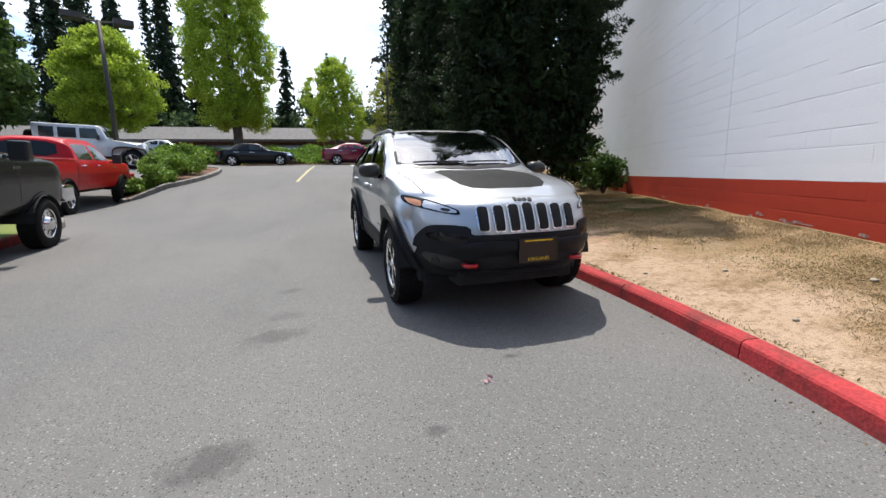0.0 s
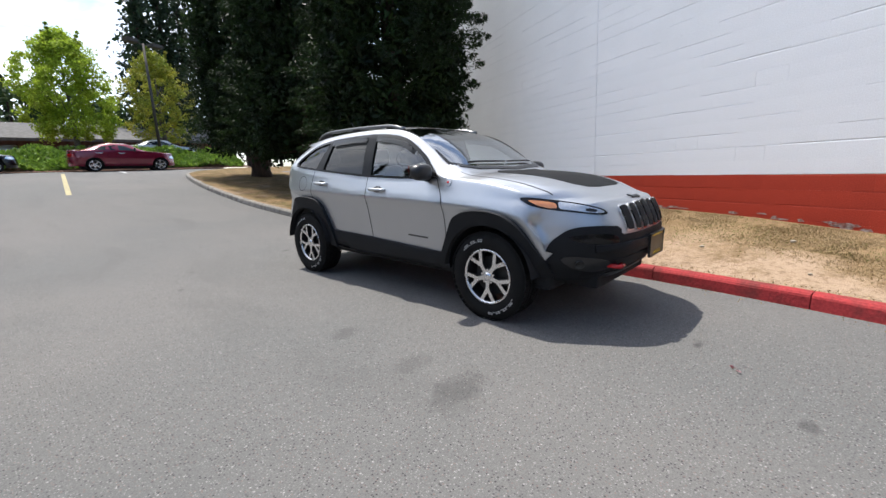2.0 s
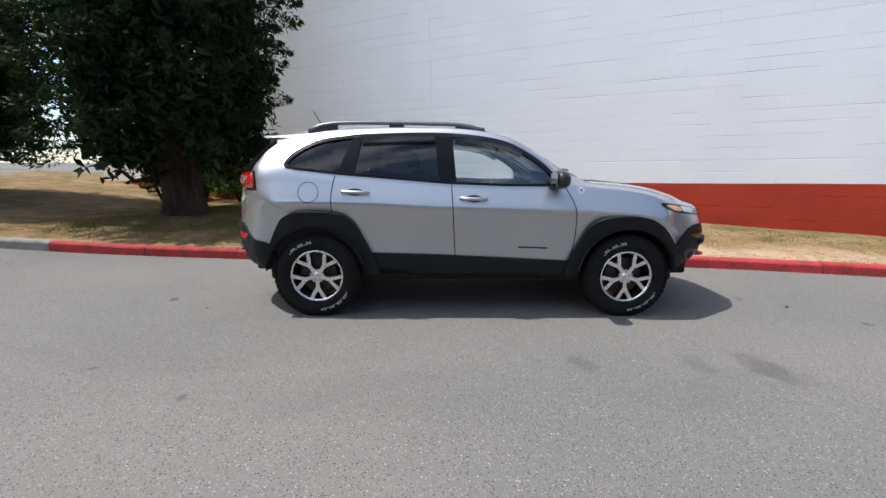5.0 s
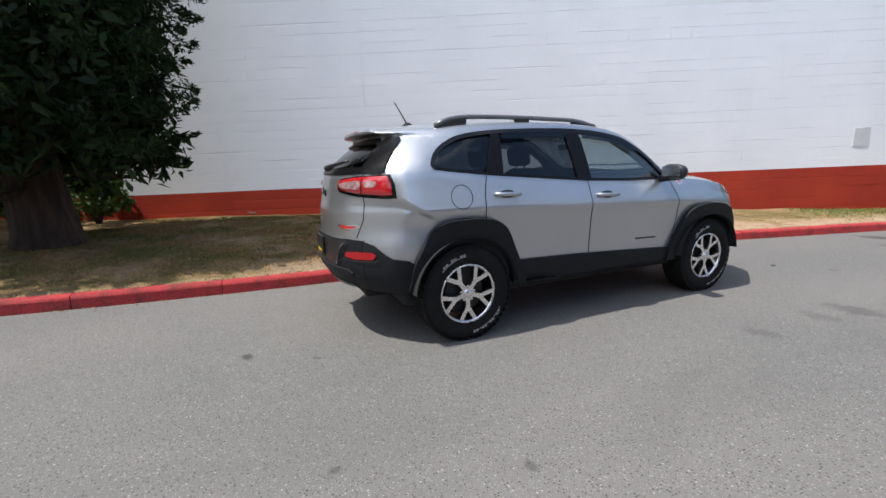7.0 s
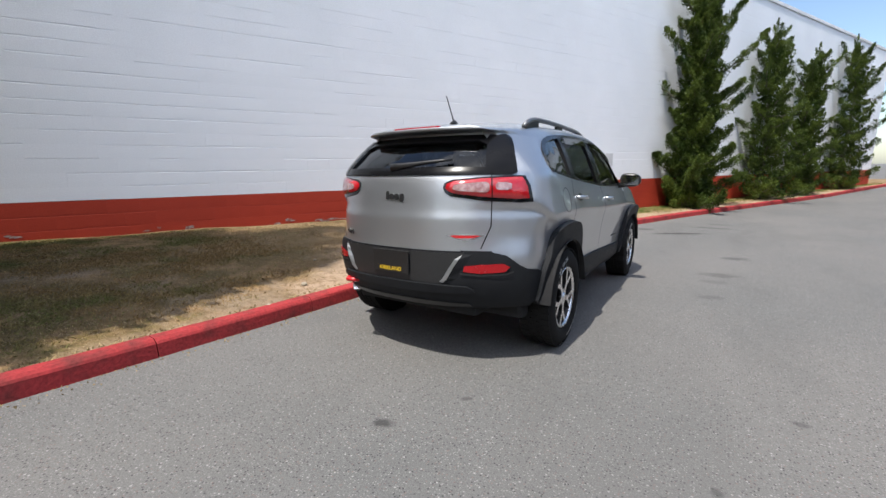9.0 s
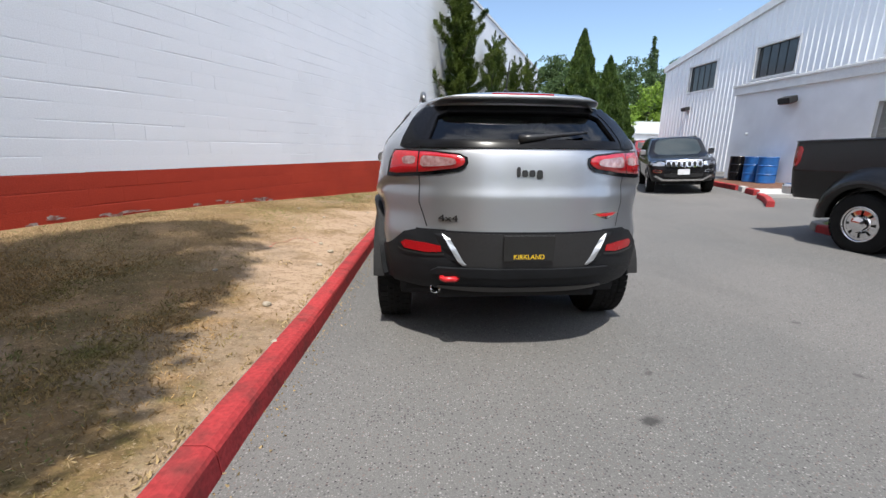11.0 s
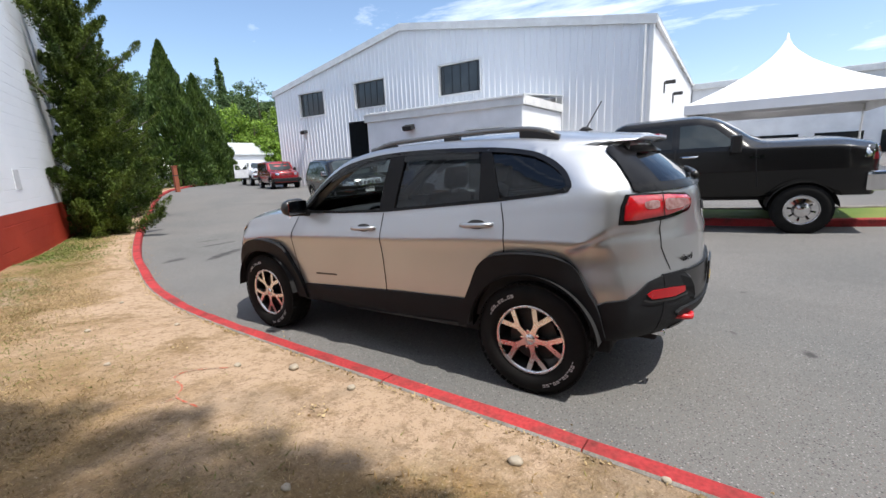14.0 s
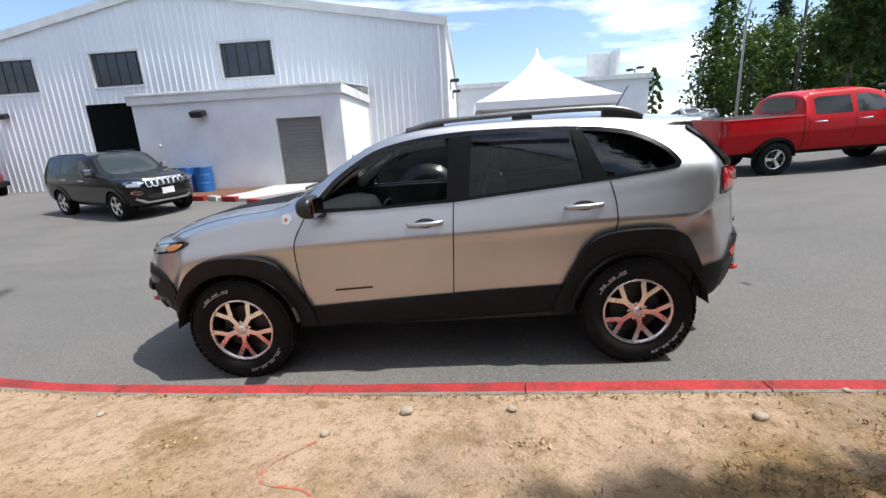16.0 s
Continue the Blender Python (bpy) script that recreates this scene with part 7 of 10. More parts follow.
def bits(root, hull, lamps=None, tails=None, mirrors=None, handles=(), bumper=None, rear_bumper=None):
    for mir in (False, True):
        sgn = 1 if mir else -1
        if lamps:
            patch(hull, "headlamp", lamps, (0.4, 0.92, 0), M["chrome"], root, off=0.006, thick=0.02, cell=0.12, soft=1, mirror=mir)
        if tails:
            patch(hull, "tail_lamp", tails, (0.4, -0.92, 0), M["lamp_red"], root, off=0.008, thick=0.02, cell=0.12, soft=1, mirror=mir)
        if mirrors:
            x, y, z, s = mirrors
            bm = bmesh.new()
            box(bm, sgn * x - 0.09 * s, sgn * x + 0.09 * s, y - 0.06 * s, y + 0.06 * s, z - 0.1 * s, z + 0.12 * s, 0.03)
            box(bm, sgn * (x - 0.2), sgn * x, y - 0.02, y + 0.02, z - 0.1, z - 0.06)
            part("door_mirror", bm, M["satin_black"], root)
        for y, z in handles:
            hit, n = hull.meet(Vector((0, y, z)), Vector((-sgn, 0, 0)))
            bm = bmesh.new()
            tube(bm, [hit + Vector((sgn * dx, dy, 0)) for dx, dy in ((0, 0.13), (0.035, 0.1), (0.04, 0), (0.035, -0.1), (0, -0.13))], 0.018, 6)
            part("door_handle", bm, M["chrome"], root)
    for spec, nm, mt in ((bumper, "front_bumper", None), (rear_bumper, "rear_bumper", None)):
        if spec:
            x, y0, y1, z0, z1, mt = spec
            bm = bmesh.new()
            box(bm, -x, x, y0, y1, z0, z1, 0.05)
            part(nm, bm, mt, root)


def stand(x, y, heading, at=(0, 0), settle=0.0):
    """The pose of a vehicle on the ground with its local point at over (x, y)."""
    t = radians(heading)
    ox, oy = at[0] * math.cos(t) - at[1] * math.sin(t), at[0] * math.sin(t) + at[1] * math.cos(t)
    px, py = x - ox, y - oy
    def local(a, b):
        wx, wy = px + a * math.cos(t) - b * math.sin(t), py + a * math.sin(t) + b * math.cos(t)
        return Vector((wx, wy, ground_z(wx, wy)))
    f, r, s0, s1 = local(0, -1.5), local(0, 1.5), local(-0.8, 0), local(0.8, 0)
    yv = (r - f).normalized()
    xv = (s1 - s0).normalized()
    zv = xv.cross(yv).normalized()
    xv = yv.cross(zv)
    c = local(0, 0)
    z = (f.z + r.z) / 2 + settle
    return Matrix(((xv.x, yv.x, zv.x, c.x), (xv.y, yv.y, zv.y, c.y), (xv.z, yv.z, zv.z, z), (0, 0, 0, 1)))


def pickup_panes(fy, up):
    return [[(fy + 0.88, 1.34 + up), (fy + 1.78, 1.35 + up), (fy + 1.78, 1.74 + up), (fy + 1.48, 1.74 + up), (fy + 1.25, 1.66 + up)], [(fy + 1.9, 1.35 + up), (fy + 2.72, 1.36 + up), (fy + 2.72, 1.7 + up), (fy + 2.6, 1.74 + up), (fy + 1.9, 1.74 + up)]]


def pickup(name, m, paint, wb, style, label, lift=0.0, tall=0.0, radius=0.4, rim=0.23, chrome=True, dual=False, panes_trim=None):
    fy = -wb / 2
    up = lift + tall
    spec = pickup_spec(fy, wb, lift, tall)
    screen = [(-0.7, fy + 0.62), (0, fy + 0.5), (0.7, fy + 0.62), (0.62, fy + 1.26), (0, fy + 1.2), (-0.62, fy + 1.26)]
    nose, tail_y = spec["ends"]
    root, hull = vehicle(name, m, spec, paint, fy, wb, radius, 0.27, rim, style, 0.87, label, pickup_panes(fy, up), screen, None, "pickup truck", arch_trim=panes_trim or paint, stations=110)
    cab = fy + 2.95
    patch(hull, "bed_opening", [(-0.84, cab + 0.12, 0), (0.84, cab + 0.12, 0), (0.84, tail_y - 0.08, 0), (-0.84, tail_y - 0.08, 0)], (0, 0, -1), M["dark"], root, off=0.004, thick=0.01, cell=0.3, soft=0, label="black bed cover")
    patch(hull, "rear_window", [(-0.6, 0, 1.42 + up), (0.6, 0, 1.42 + up), (0.55, 0, 1.78 + up), (-0.55, 0, 1.78 + up)], (0, -1, 0), M["window_dark"], root, off=0.01, thick=0.01, cell=0.2, soft=1)
    metal = M["chrome"] if chrome else paint
    bits(root, hull, lamps=[(-0.62, nose, 1.0 + up), (-0.62, nose, 1.22 + up), (-0.93, nose + 0.2, 1.22 + up), (-0.95, nose + 0.3, 1.02 + up)], mirrors=(1.17, fy + 0.95, 1.38 + up, 1.25), handles=((fy + 1.62, 1.2 + up), (fy + 2.62, 1.2 + up)),
         bumper=(0.97, nose - 0.14, nose + 0.25, 0.62 + lift, 0.92 + lift, metal), rear_bumper=(0.95, tail_y - 0.05, tail_y + 0.14, 0.62 + lift, 0.8 + lift, metal if chrome else M["satin_black"]))
    patch(hull, "grille", [(-0.58, 0, 0.95 + up), (0.58, 0, 0.95 + up), (0.56, 0, 1.24 + up), (-0.56, 0, 1.24 + up)], (0, 1, 0), M["chrome"] if chrome else M["satin_black"], root, off=0.02, thick=0.03, cell=0.2, soft=1)
    for x0, x1, z0, z1 in ((-0.5, -0.05, 0.98, 1.08), (0.05, 0.5, 0.98, 1.08), (-0.5, -0.05, 1.12, 1.21), (0.05, 0.5, 1.12, 1.21)):
        patch(hull, "grille_opening", [(x0, 0, z0 + up), (x1, 0, z0 + up), (x1, 0, z1 + up), (x0, 0, z1 + up)], (0, 1, 0), M["dark"], root, off=0.024, thick=0.01, cell=0.2, soft=1)
    for mir in (False, True):
        for line in ([(0, fy + 0.62, 0.72 + lift), (0, fy + 0.66, 1.3 + up)], [(0, fy + 1.84, 0.72 + lift), (0, fy + 1.84, 1.34 + up)], [(0, cab - 0.1, 0.66 + lift), (0, cab - 0.06, 1.35 + up)]):
            ribbon(hull, "door_gap", line, (1, 0, 0), 0.011, M["dark"], root, mirror=mir)
        ribbon(hull, "bed_gap", [(0, cab + 0.03, 0.6 + lift), (0, cab + 0.03, 1.3 + up)], (1, 0, 0), 0.03, M["dark"], root, mirror=mir)
        patch(hull, "tail_lamp", [(-0.97, tail_y - 0.16, 1.0 + up), (-0.97, tail_y - 0.16, 1.3 + up), (-0.86, tail_y, 1.3 + up), (-0.86, tail_y, 1.0 + up)], (0.75, -0.66, 0), M["lamp_red"], root, off=0.006, thick=0.02, cell=0.12, soft=1, mirror=mir)
        for k, w in enumerate((0.05, 0.05, 0.05)):
            y0 = fy + 0.78 + k * 0.075 - 0.25
            patch(hull, "side_badge", [(0, y0, 1.13 + up), (0, y0 + w, 1.13 + up), (0, y0 + w, 1.17 + up), (0, y0, 1.17 + up)], (1, 0, 0), M["chrome"], root, off=0.005, thick=0.005, cell=0.2, soft=0, mirror=mir)
        if dual:
            sgn = 1 if mir else -1
            bm = bmesh.new()
            ry = fy + wb
            n = 20
            rows = []
            for k in range(n + 1):
                a = math.pi * k / n
                row = []
                for x, r in ((0.95, radius + 0.34), (1.08, radius + 0.25), (1.17, radius + 0.14), (1.18, radius + 0.07), (1.0, radius + 0.06)):
                    row.append(bm.verts.new((sgn * x, ry - r * math.cos(a) * (1.05), radius + 0.02 + r * math.sin(a))))
                rows.append(row)
            for a, b in zip(rows, rows[1:]):
                for k in range(4):
                    bm.faces.new((a[k], a[k + 1], b[k + 1], b[k]))
            bmesh.ops.recalc_face_normals(bm, faces=bm.faces)
            part("rear_fender", bm, paint, root, "wide rear fender over twin wheels", smooth=True)
            turn = Matrix() if sgn < 0 else Matrix.Rotation(math.pi, 4, "Z")
            wheel("wheel", root, Matrix.Translation((sgn * 1.03, ry, radius)) @ turn, radius, 0.22, rim, style)
    return root, hull


# dark grey heavy pickup with twin rear wheels, its nose towards +y
t_m = stand(-5.65, 3.4, 182.5, (-1.0, -2.0))
pickup("heavy_pickup", t_m, M["granite_paint"], 4.0, "chrome", "dark grey heavy-duty crew cab pickup with chrome wheels", lift=0.08, tall=0.08, radius=0.41, rim=0.235, dual=True)
# red pickup parked askew
r_m = stand(-7.12, 7.6, 181.0, (-0.99, 1.785))
pickup("red_pickup", r_m, M["red_paint"], 3.57, "dark", "bright red crew cab pickup with black wheel arches", lift=0.0, radius=0.4, rim=0.22, chrome=False, panes_trim=M["cladding"])
# white pickup far down the drive, its door open
w_m = stand(-18.7, -31.2, 158, (0, 0))
wp, wp_hull = pickup("white_pickup", w_m, M["white_paint"], 3.57, "five", "white crew cab pickup with its front door standing open", lift=0.0, radius=0.4, rim=0.22, panes_trim=M["cladding"])
bm = bmesh.new()
box(bm, -0.05, 0.05, -0.02, 1.05, 0.65, 1.32, 0.03, pose(-0.98, -1.15, 0, 0, 0, 68))
box(bm, -0.03, 0.03, 0.0, 0.06, 1.32, 1.75, 0.0, pose(-0.98, -1.15, 0, 0, 0, 68))
box(bm, -0.03, 0.03, 0.97, 1.03, 1.32, 1.75, 0.0, pose(-0.98, -1.15, 0, 0, 0, 68))
box(bm, -0.03, 0.03, 0.06, 0.97, 1.69, 1.75, 0.0, pose(-0.98, -1.15, 0, 0, 0, 68))
part("open_door", bm, M["white_paint"], wp, "white front door standing open")


def big_suv(m, paint, label, name="suv"):
    fy, wb = -1.4575, 2.915
    spec = wagon_spec(fy, wb, 0.96, 1.76, 1.1, 1.16, 0.88, 1.0)
    cowl = fy + 0.42
    panes = [[(cowl + 0.3, 1.2), (cowl + 1.15, 1.21), (cowl + 1.15, 1.58), (cowl + 0.85, 1.57)], [(cowl + 1.25, 1.21), (cowl + 2.1, 1.22), (cowl + 2.0, 1.6), (cowl + 1.25, 1.59)], [(cowl + 2.2, 1.23), (cowl + 2.8, 1.26), (cowl + 2.65, 1.56), (cowl + 2.12, 1.6)]]
    screen = [(-0.72, cowl + 0.05), (0, cowl - 0.05), (0.72, cowl + 0.05), (0.6, cowl + 0.68), (0, cowl + 0.62), (-0.6, cowl + 0.68)]
    root, hull = vehicle(name, m, spec, paint, fy, wb, 0.385, 0.25, 0.25, "five", 0.82, label, panes, screen, [(-0.6, 1.25), (0.6, 1.25), (0.55, 1.6), (-0.55, 1.6)])
    n = spec["ends"][0]
    bits(root, hull, lamps=[(-0.56, n, 0.87), (-0.56, n, 1.0), (-0.88, n + 0.3, 1.03), (-0.91, n + 0.4, 0.9)], mirrors=(1.02, cowl + 0.4, 1.25, 0.9), handles=((cowl + 1.0, 1.05), (cowl + 2.0, 1.07)))
    for k in range(7):
        x = (k - 3) * 0.142
        patch(hull, "grille_slot", [(x - 0.064, 0, 0.835), (x + 0.064, 0, 0.835), (x + 0.066, 0, 1.02), (x - 0.066, 0, 1.02)], (0, 1, 0), M["chrome"], root, off=0.016, thick=0.02, cell=0.2, soft=1)
        patch(hull, "slot_opening", [(x - 0.043, 0, 0.857), (x + 0.043, 0, 0.857), (x + 0.045, 0, 0.998), (x - 0.045, 0, 0.998)], (0, 1, 0), M["dark"], root, off=0.019, thick=0.006, cell=0.2, soft=1)
    patch(hull, "bumper_trim", [(-0.78, 0, 0.56), (-0.55, 0, 0.43), (0.55, 0, 0.43), (0.78, 0, 0.56), (0.74, 0, 0.6), (0.52, 0, 0.485), (-0.52, 0, 0.485), (-0.74, 0, 0.6)], (0, 1, 0), M["chrome"], root, off=0.022, thick=0.02, cell=0.2, soft=0)
    patch(hull, "bonnet_trim", [(-0.5, 0, 1.022), (0.5, 0, 1.022), (0.48, 0, 1.042), (-0.48, 0, 1.042)], (0, 1, 0), M["chrome"], root, off=0.018, thick=0.015, cell=0.2, soft=0)
    for mir in (False, True):
        s = 1 if mir else -1
        patch(hull, "fog_bezel", [(-0.62, n, 0.68), (-0.64, n, 0.76), (-0.82, n + 0.2, 0.77), (-0.84, n + 0.22, 0.71), (-0.74, n + 0.1, 0.67)], (0.45, 0.89, 0), M["chrome"], root, off=0.012, thick=0.015, cell=0.1, soft=1, mirror=mir)
        patch(hull, "fog_lamp", [(-0.65, n, 0.695), (-0.66, n, 0.745), (-0.8, n + 0.18, 0.755), (-0.81, n + 0.2, 0.715), (-0.74, n + 0.1, 0.685)], (0.45, 0.89, 0), M["dark"], root, off=0.015, thick=0.01, cell=0.1, soft=1, mirror=mir)
        bm = bmesh.new()
        box(bm, s * 1.02 - 0.085, s * 1.02 + 0.085, cowl + 0.335, cowl + 0.36, 1.2, 1.36, 0.01)
        part("mirror_cap", bm, M["chrome"], root)
    patch(hull, "lower_grille", [(-0.5, 0, 0.54), (0.5, 0, 0.54), (0.55, 0, 0.66), (-0.55, 0, 0.66)], (0, 1, 0), M["dark"], root, off=0.008, thick=0.01, cell=0.2, soft=1)
    patch(hull, "number_plate", [(-0.16, 0, 0.62), (0.16, 0, 0.62), (0.16, 0, 0.78), (-0.16, 0, 0.78)], (0, 1, 0), M["white_paint"], root, off=0.02, thick=0.01, cell=0.3, soft=0)
    for s in (-1, 1):
        bm = bmesh.new()
        tube(bm, [(s * 0.66, y, 1.69 + dz) for y, dz in ((cowl + 0.95, -0.01), (cowl + 1.1, 0.05), (cowl + 2.6, 0.04), (cowl + 2.75, -0.03))], 0.02, 8)
        part("roof_rail", bm, M["satin_black"], root)
    return root


big_suv(stand(-7.25, -9.05, 156, (-0.82, -1.4575)), M["black_paint"], "black family SUV with a bright seven-slot grille")


def boxy_suv(m, paint, label):
    fy, wb = -1.325, 2.65
    spec = wagon_spec(fy, wb, 0.91, 1.78, 1.12, 1.14, 0.72, 0.85, rake=0.55, back=0.12, edge_in=0.14)
    cowl = fy + 0.42
    panes = [[(cowl + 0.28, 1.18), (cowl + 1.0, 1.18), (cowl + 1.0, 1.6), (cowl + 0.62, 1.6)], [(cowl + 1.1, 1.18), (cowl + 1.8, 1.18), (cowl + 1.75, 1.62), (cowl + 1.1, 1.62)], [(cowl + 1.92, 1.19), (cowl + 2.55, 1.2), (cowl + 2.5, 1.6), (cowl + 1.9, 1.62)]]
    screen = [(-0.7, cowl + 0.04), (0, cowl - 0.02), (0.7, cowl + 0.04), (0.62, cowl + 0.5), (-0.62, cowl + 0.5)]
    root, hull = vehicle("compact_suv", m, spec, paint, fy, wb, 0.36, 0.23, 0.22, "five", 0.78, label, panes, screen, [(-0.6, 1.22), (0.6, 1.22), (0.56, 1.62), (-0.56, 1.62)], arch_trim=M["cladding"])
    n = spec["ends"][0]
    bits(root, hull, lamps=[(-0.5, n, 0.86), (-0.5, n, 1.02), (-0.72, n + 0.1, 1.02), (-0.72, n + 0.1, 0.86)], mirrors=(1.0, cowl + 0.35, 1.24, 0.9), handles=((cowl + 0.9, 1.02), (cowl + 1.7, 1.02)), bumper=(0.88, n - 0.08, n + 0.2, 0.46, 0.68, M["cladding"]))
    for k in range(7):
        x = (k - 3) * 0.1
        patch(hull, "grille_slot", [(x - 0.03, 0, 0.86), (x + 0.03, 0, 0.86), (x + 0.03, 0, 1.02), (x - 0.03, 0, 1.02)], (0, 1, 0), M["dark"], root, off=0.006, thick=0.01, cell=0.2, soft=1)
    return root


boxy_suv(stand(-14.8, -23.0, 160, (0, 0)), M["liberty_paint"], "cherry red compact SUV with grey arches")


def square_off_roader(m, paint, label, group=""):
    """A tall square off-roader with flat screens and open arches."""
    fy, wb = -1.475, 2.95
    spec = wagon_spec(fy, wb, 0.8, 1.86, 1.22, 1.24, 0.5, 0.68, rake=0.3, back=0.05, edge_in=0.1, bottom=0.55)
    cowl = fy + 0.85
    spec["edge"] = table((fy - 0.5, 1.1), (cowl, 1.25), (cowl + 0.3, 1.74), (cowl + 0.5, 1.8), (fy + wb + 0.6, 1.8), (fy + wb + 0.68, 1.78))
    spec["top"] = table((fy - 0.5, 1.16), (cowl - 0.05, 1.27), (cowl + 0.3, 1.82), (cowl + 0.5, 1.86), (fy + wb + 0.68, 1.85))
    spec["belt"] = table((fy - 0.5, 1.05), (cowl, 1.2), (fy + wb + 0.68, 1.22))
    spec["edge_x"] = table((fy - 0.5, 0.55), (cowl, 0.7), (cowl + 0.3, 0.68), (fy + wb + 0.68, 0.68))
    spec["width"] = table((fy - 0.5, 0.62), (cowl - 0.1, 0.74), (cowl + 0.1, 0.8), (fy + wb + 0.68, 0.8))
    panes = [[(cowl + 0.3, 1.27), (cowl + 1.0, 1.27), (cowl + 1.0, 1.7), (cowl + 0.42, 1.7)], [(cowl + 1.12, 1.27), (cowl + 1.75, 1.27), (cowl + 1.75, 1.7), (cowl + 1.12, 1.7)], [(cowl + 1.88, 1.27), (cowl + 2.62, 1.27), (cowl + 2.62, 1.7), (cowl + 1.88, 1.7)]]
    screen = [(-0.62, cowl + 0.02), (0.62, cowl + 0.02), (0.58, cowl + 0.28), (-0.58, cowl + 0.28)]
    root, hull = vehicle("square_off_roader", m, spec, paint, fy, wb, 0.42, 0.28, 0.24, "dark", 0.8, label, panes, screen, [(-0.55, 1.3), (0.55, 1.3), (0.55, 1.7), (-0.55, 1.7)], group=group)
    n = spec["ends"][0]
    for s in (-1, 1):
        for y0, y1 in ((fy - 0.55, fy + 0.75), (fy + wb - 0.6, fy + wb + 0.6)):
            bm = bmesh.new()
            rows = []
            for k in range(13):
                a = math.pi * k / 12
                yc, h = (y0 + y1) / 2, (y1 - y0) / 2
                yy, zz = yc - h * math.copysign(abs(math.cos(a)) ** 0.6, math.cos(a)), 0.5 + 0.48 * math.sin(a) ** 0.5
                rows.append([bm.verts.new((s * x, yy, zz + dz)) for x, dz in ((0.66, 0.03), (0.9, 0.02), (0.94, -0.03), (0.93, -0.06))])
            for a, b in zip(rows, rows[1:]):
                for k in range(3):
                    bm.faces.new((a[k], a[k + 1], b[k + 1], b[k]))
            bmesh.ops.recalc_face_normals(bm, faces=bm.faces)
            part("fender", bm, M["cladding"], root, "black plastic fender", smooth=True)
    bits(root, hull, lamps=[(-0.36, n, 0.92), (-0.36, n, 1.06), (-0.5, n, 1.06), (-0.5, n, 0.92)], mirrors=(0.98, cowl + 0.3, 1.32, 1.0), handles=((cowl + 0.95, 1.08), (cowl + 1.7, 1.08)), bumper=(0.75, n - 0.22, n - 0.02, 0.52, 0.72, M["cladding"]), rear_bumper=(0.75, spec["ends"][1], spec["ends"][1] + 0.16, 0.52, 0.7, M["cladding"]))
    bm = bmesh.new()
    lathe(bm, [(0.0, -0.1), (0.24, -0.1), (0.39, -0.12), (0.41, -0.05), (0.39, 0.12), (0.0, 0.12)], 28, pose(0.05, spec["ends"][1] + 0.16, 1.12, 0, 0, 90))
    bmesh.ops.recalc_face_normals(bm, faces=bm.faces)
    part("spare_wheel", bm, M["rubber"], root)
    return root


jw = square_off_roader(stand(-9.0, 18.0, 96, (-0.85, -1.475)), M["white_paint"], "white square off-roader with black fenders", "white off-roaders")


def low_car(m, paint, label, fy=-1.4, wb=2.8, half=0.9, roof=1.43, hood=0.84, belt_z=0.93, name="saloon_car", group=""):
    spec = saloon_spec(fy, wb, half, roof, hood, belt_z, 0.82, 1.0)
    cowl, ry = fy + 0.55, fy + wb
    panes = [[(cowl + 0.5, belt_z + 0.04), (cowl + 1.2, belt_z + 0.05), (cowl + 1.2, roof - 0.14), (cowl + 1.0, roof - 0.16)], [(cowl + 1.3, belt_z + 0.05), (ry - 0.05, belt_z + 0.08), (ry - 0.4, roof - 0.19), (cowl + 1.3, roof - 0.14)]]
    screen = [(-0.62, cowl + 0.12), (0, cowl + 0.02), (0.62, cowl + 0.12), (0.52, cowl + 0.78), (-0.52, cowl + 0.78)]
    root, hull = vehicle(name, m, spec, paint, fy, wb, 0.33, 0.23, 0.23, "five", 0.78, label, panes, screen, None, stations=80, group=group)
    patch(hull, "rear_window", [(-0.5, ry - 0.3, 0), (0.5, ry - 0.3, 0), (0.58, ry + 0.28, 0), (-0.58, ry + 0.28, 0)], (0, 0, -1), M["window_dark"], root, off=0.004, thick=0.01, cell=0.2, soft=1)
    n, e = spec["ends"]
    bits(root, hull, lamps=[(-0.5, n, 0.62), (-0.5, n, 0.74), (-0.8, n + 0.3, 0.76), (-0.82, n + 0.35, 0.64)], tails=[(-0.45, e, 0.72), (-0.45, e, 0.88), (-0.8, e - 0.2, 0.88), (-0.82, e - 0.25, 0.72)], mirrors=(0.98, cowl + 0.55, belt_z + 0.08, 0.75), handles=((cowl + 1.1, belt_z - 0.1), (ry - 0.25, belt_z - 0.08)))
    return root


low_car(stand(-4.3, 25.0, 88), M["black_paint"], "black saloon car across the top of the drive")
low_car(stand(2.0, 24.6, 88), M["maroon_paint"], "dark magenta two-door coupe across the top of the drive", half=0.94, roof=1.44, hood=0.95, belt_z=1.0, name="coupe_car")

jw2 = copy_thing(jw, stand(-23.2, 10.6, 85))
tagged(jw2, label="white square off-roader parked in the far row")
low_car(stand(-19.2, 10.6, 100), M["violet_paint"], "dark violet coupe parked in the far row", half=0.94, roof=1.44, hood=0.95, belt_z=1.0, name="coupe_car")
far = low_car(stand(-33, 13.5, 80), M["sage_paint"], "pale silver saloon in the far car park", group="far parked cars")
for k, (x, y, a) in enumerate(((-37, 14.5, 85), (-40.5, 16, 85), (-44, 17.5, 82), (-36.5, 20, 95), (-41, 22.5, 96), (-46, 24, 92), (-50, 29, 60), (-45, 33.5, 70), (-30.5, 6.4, 88))):
    copy_thing(far, stand(x, y, a))
for x, y, a in ((-12.0, 35.4, 88), (6.5, 34.6, 92)):
    c = copy_thing(far, stand(x, y, a))
    c.location.z = 2.95

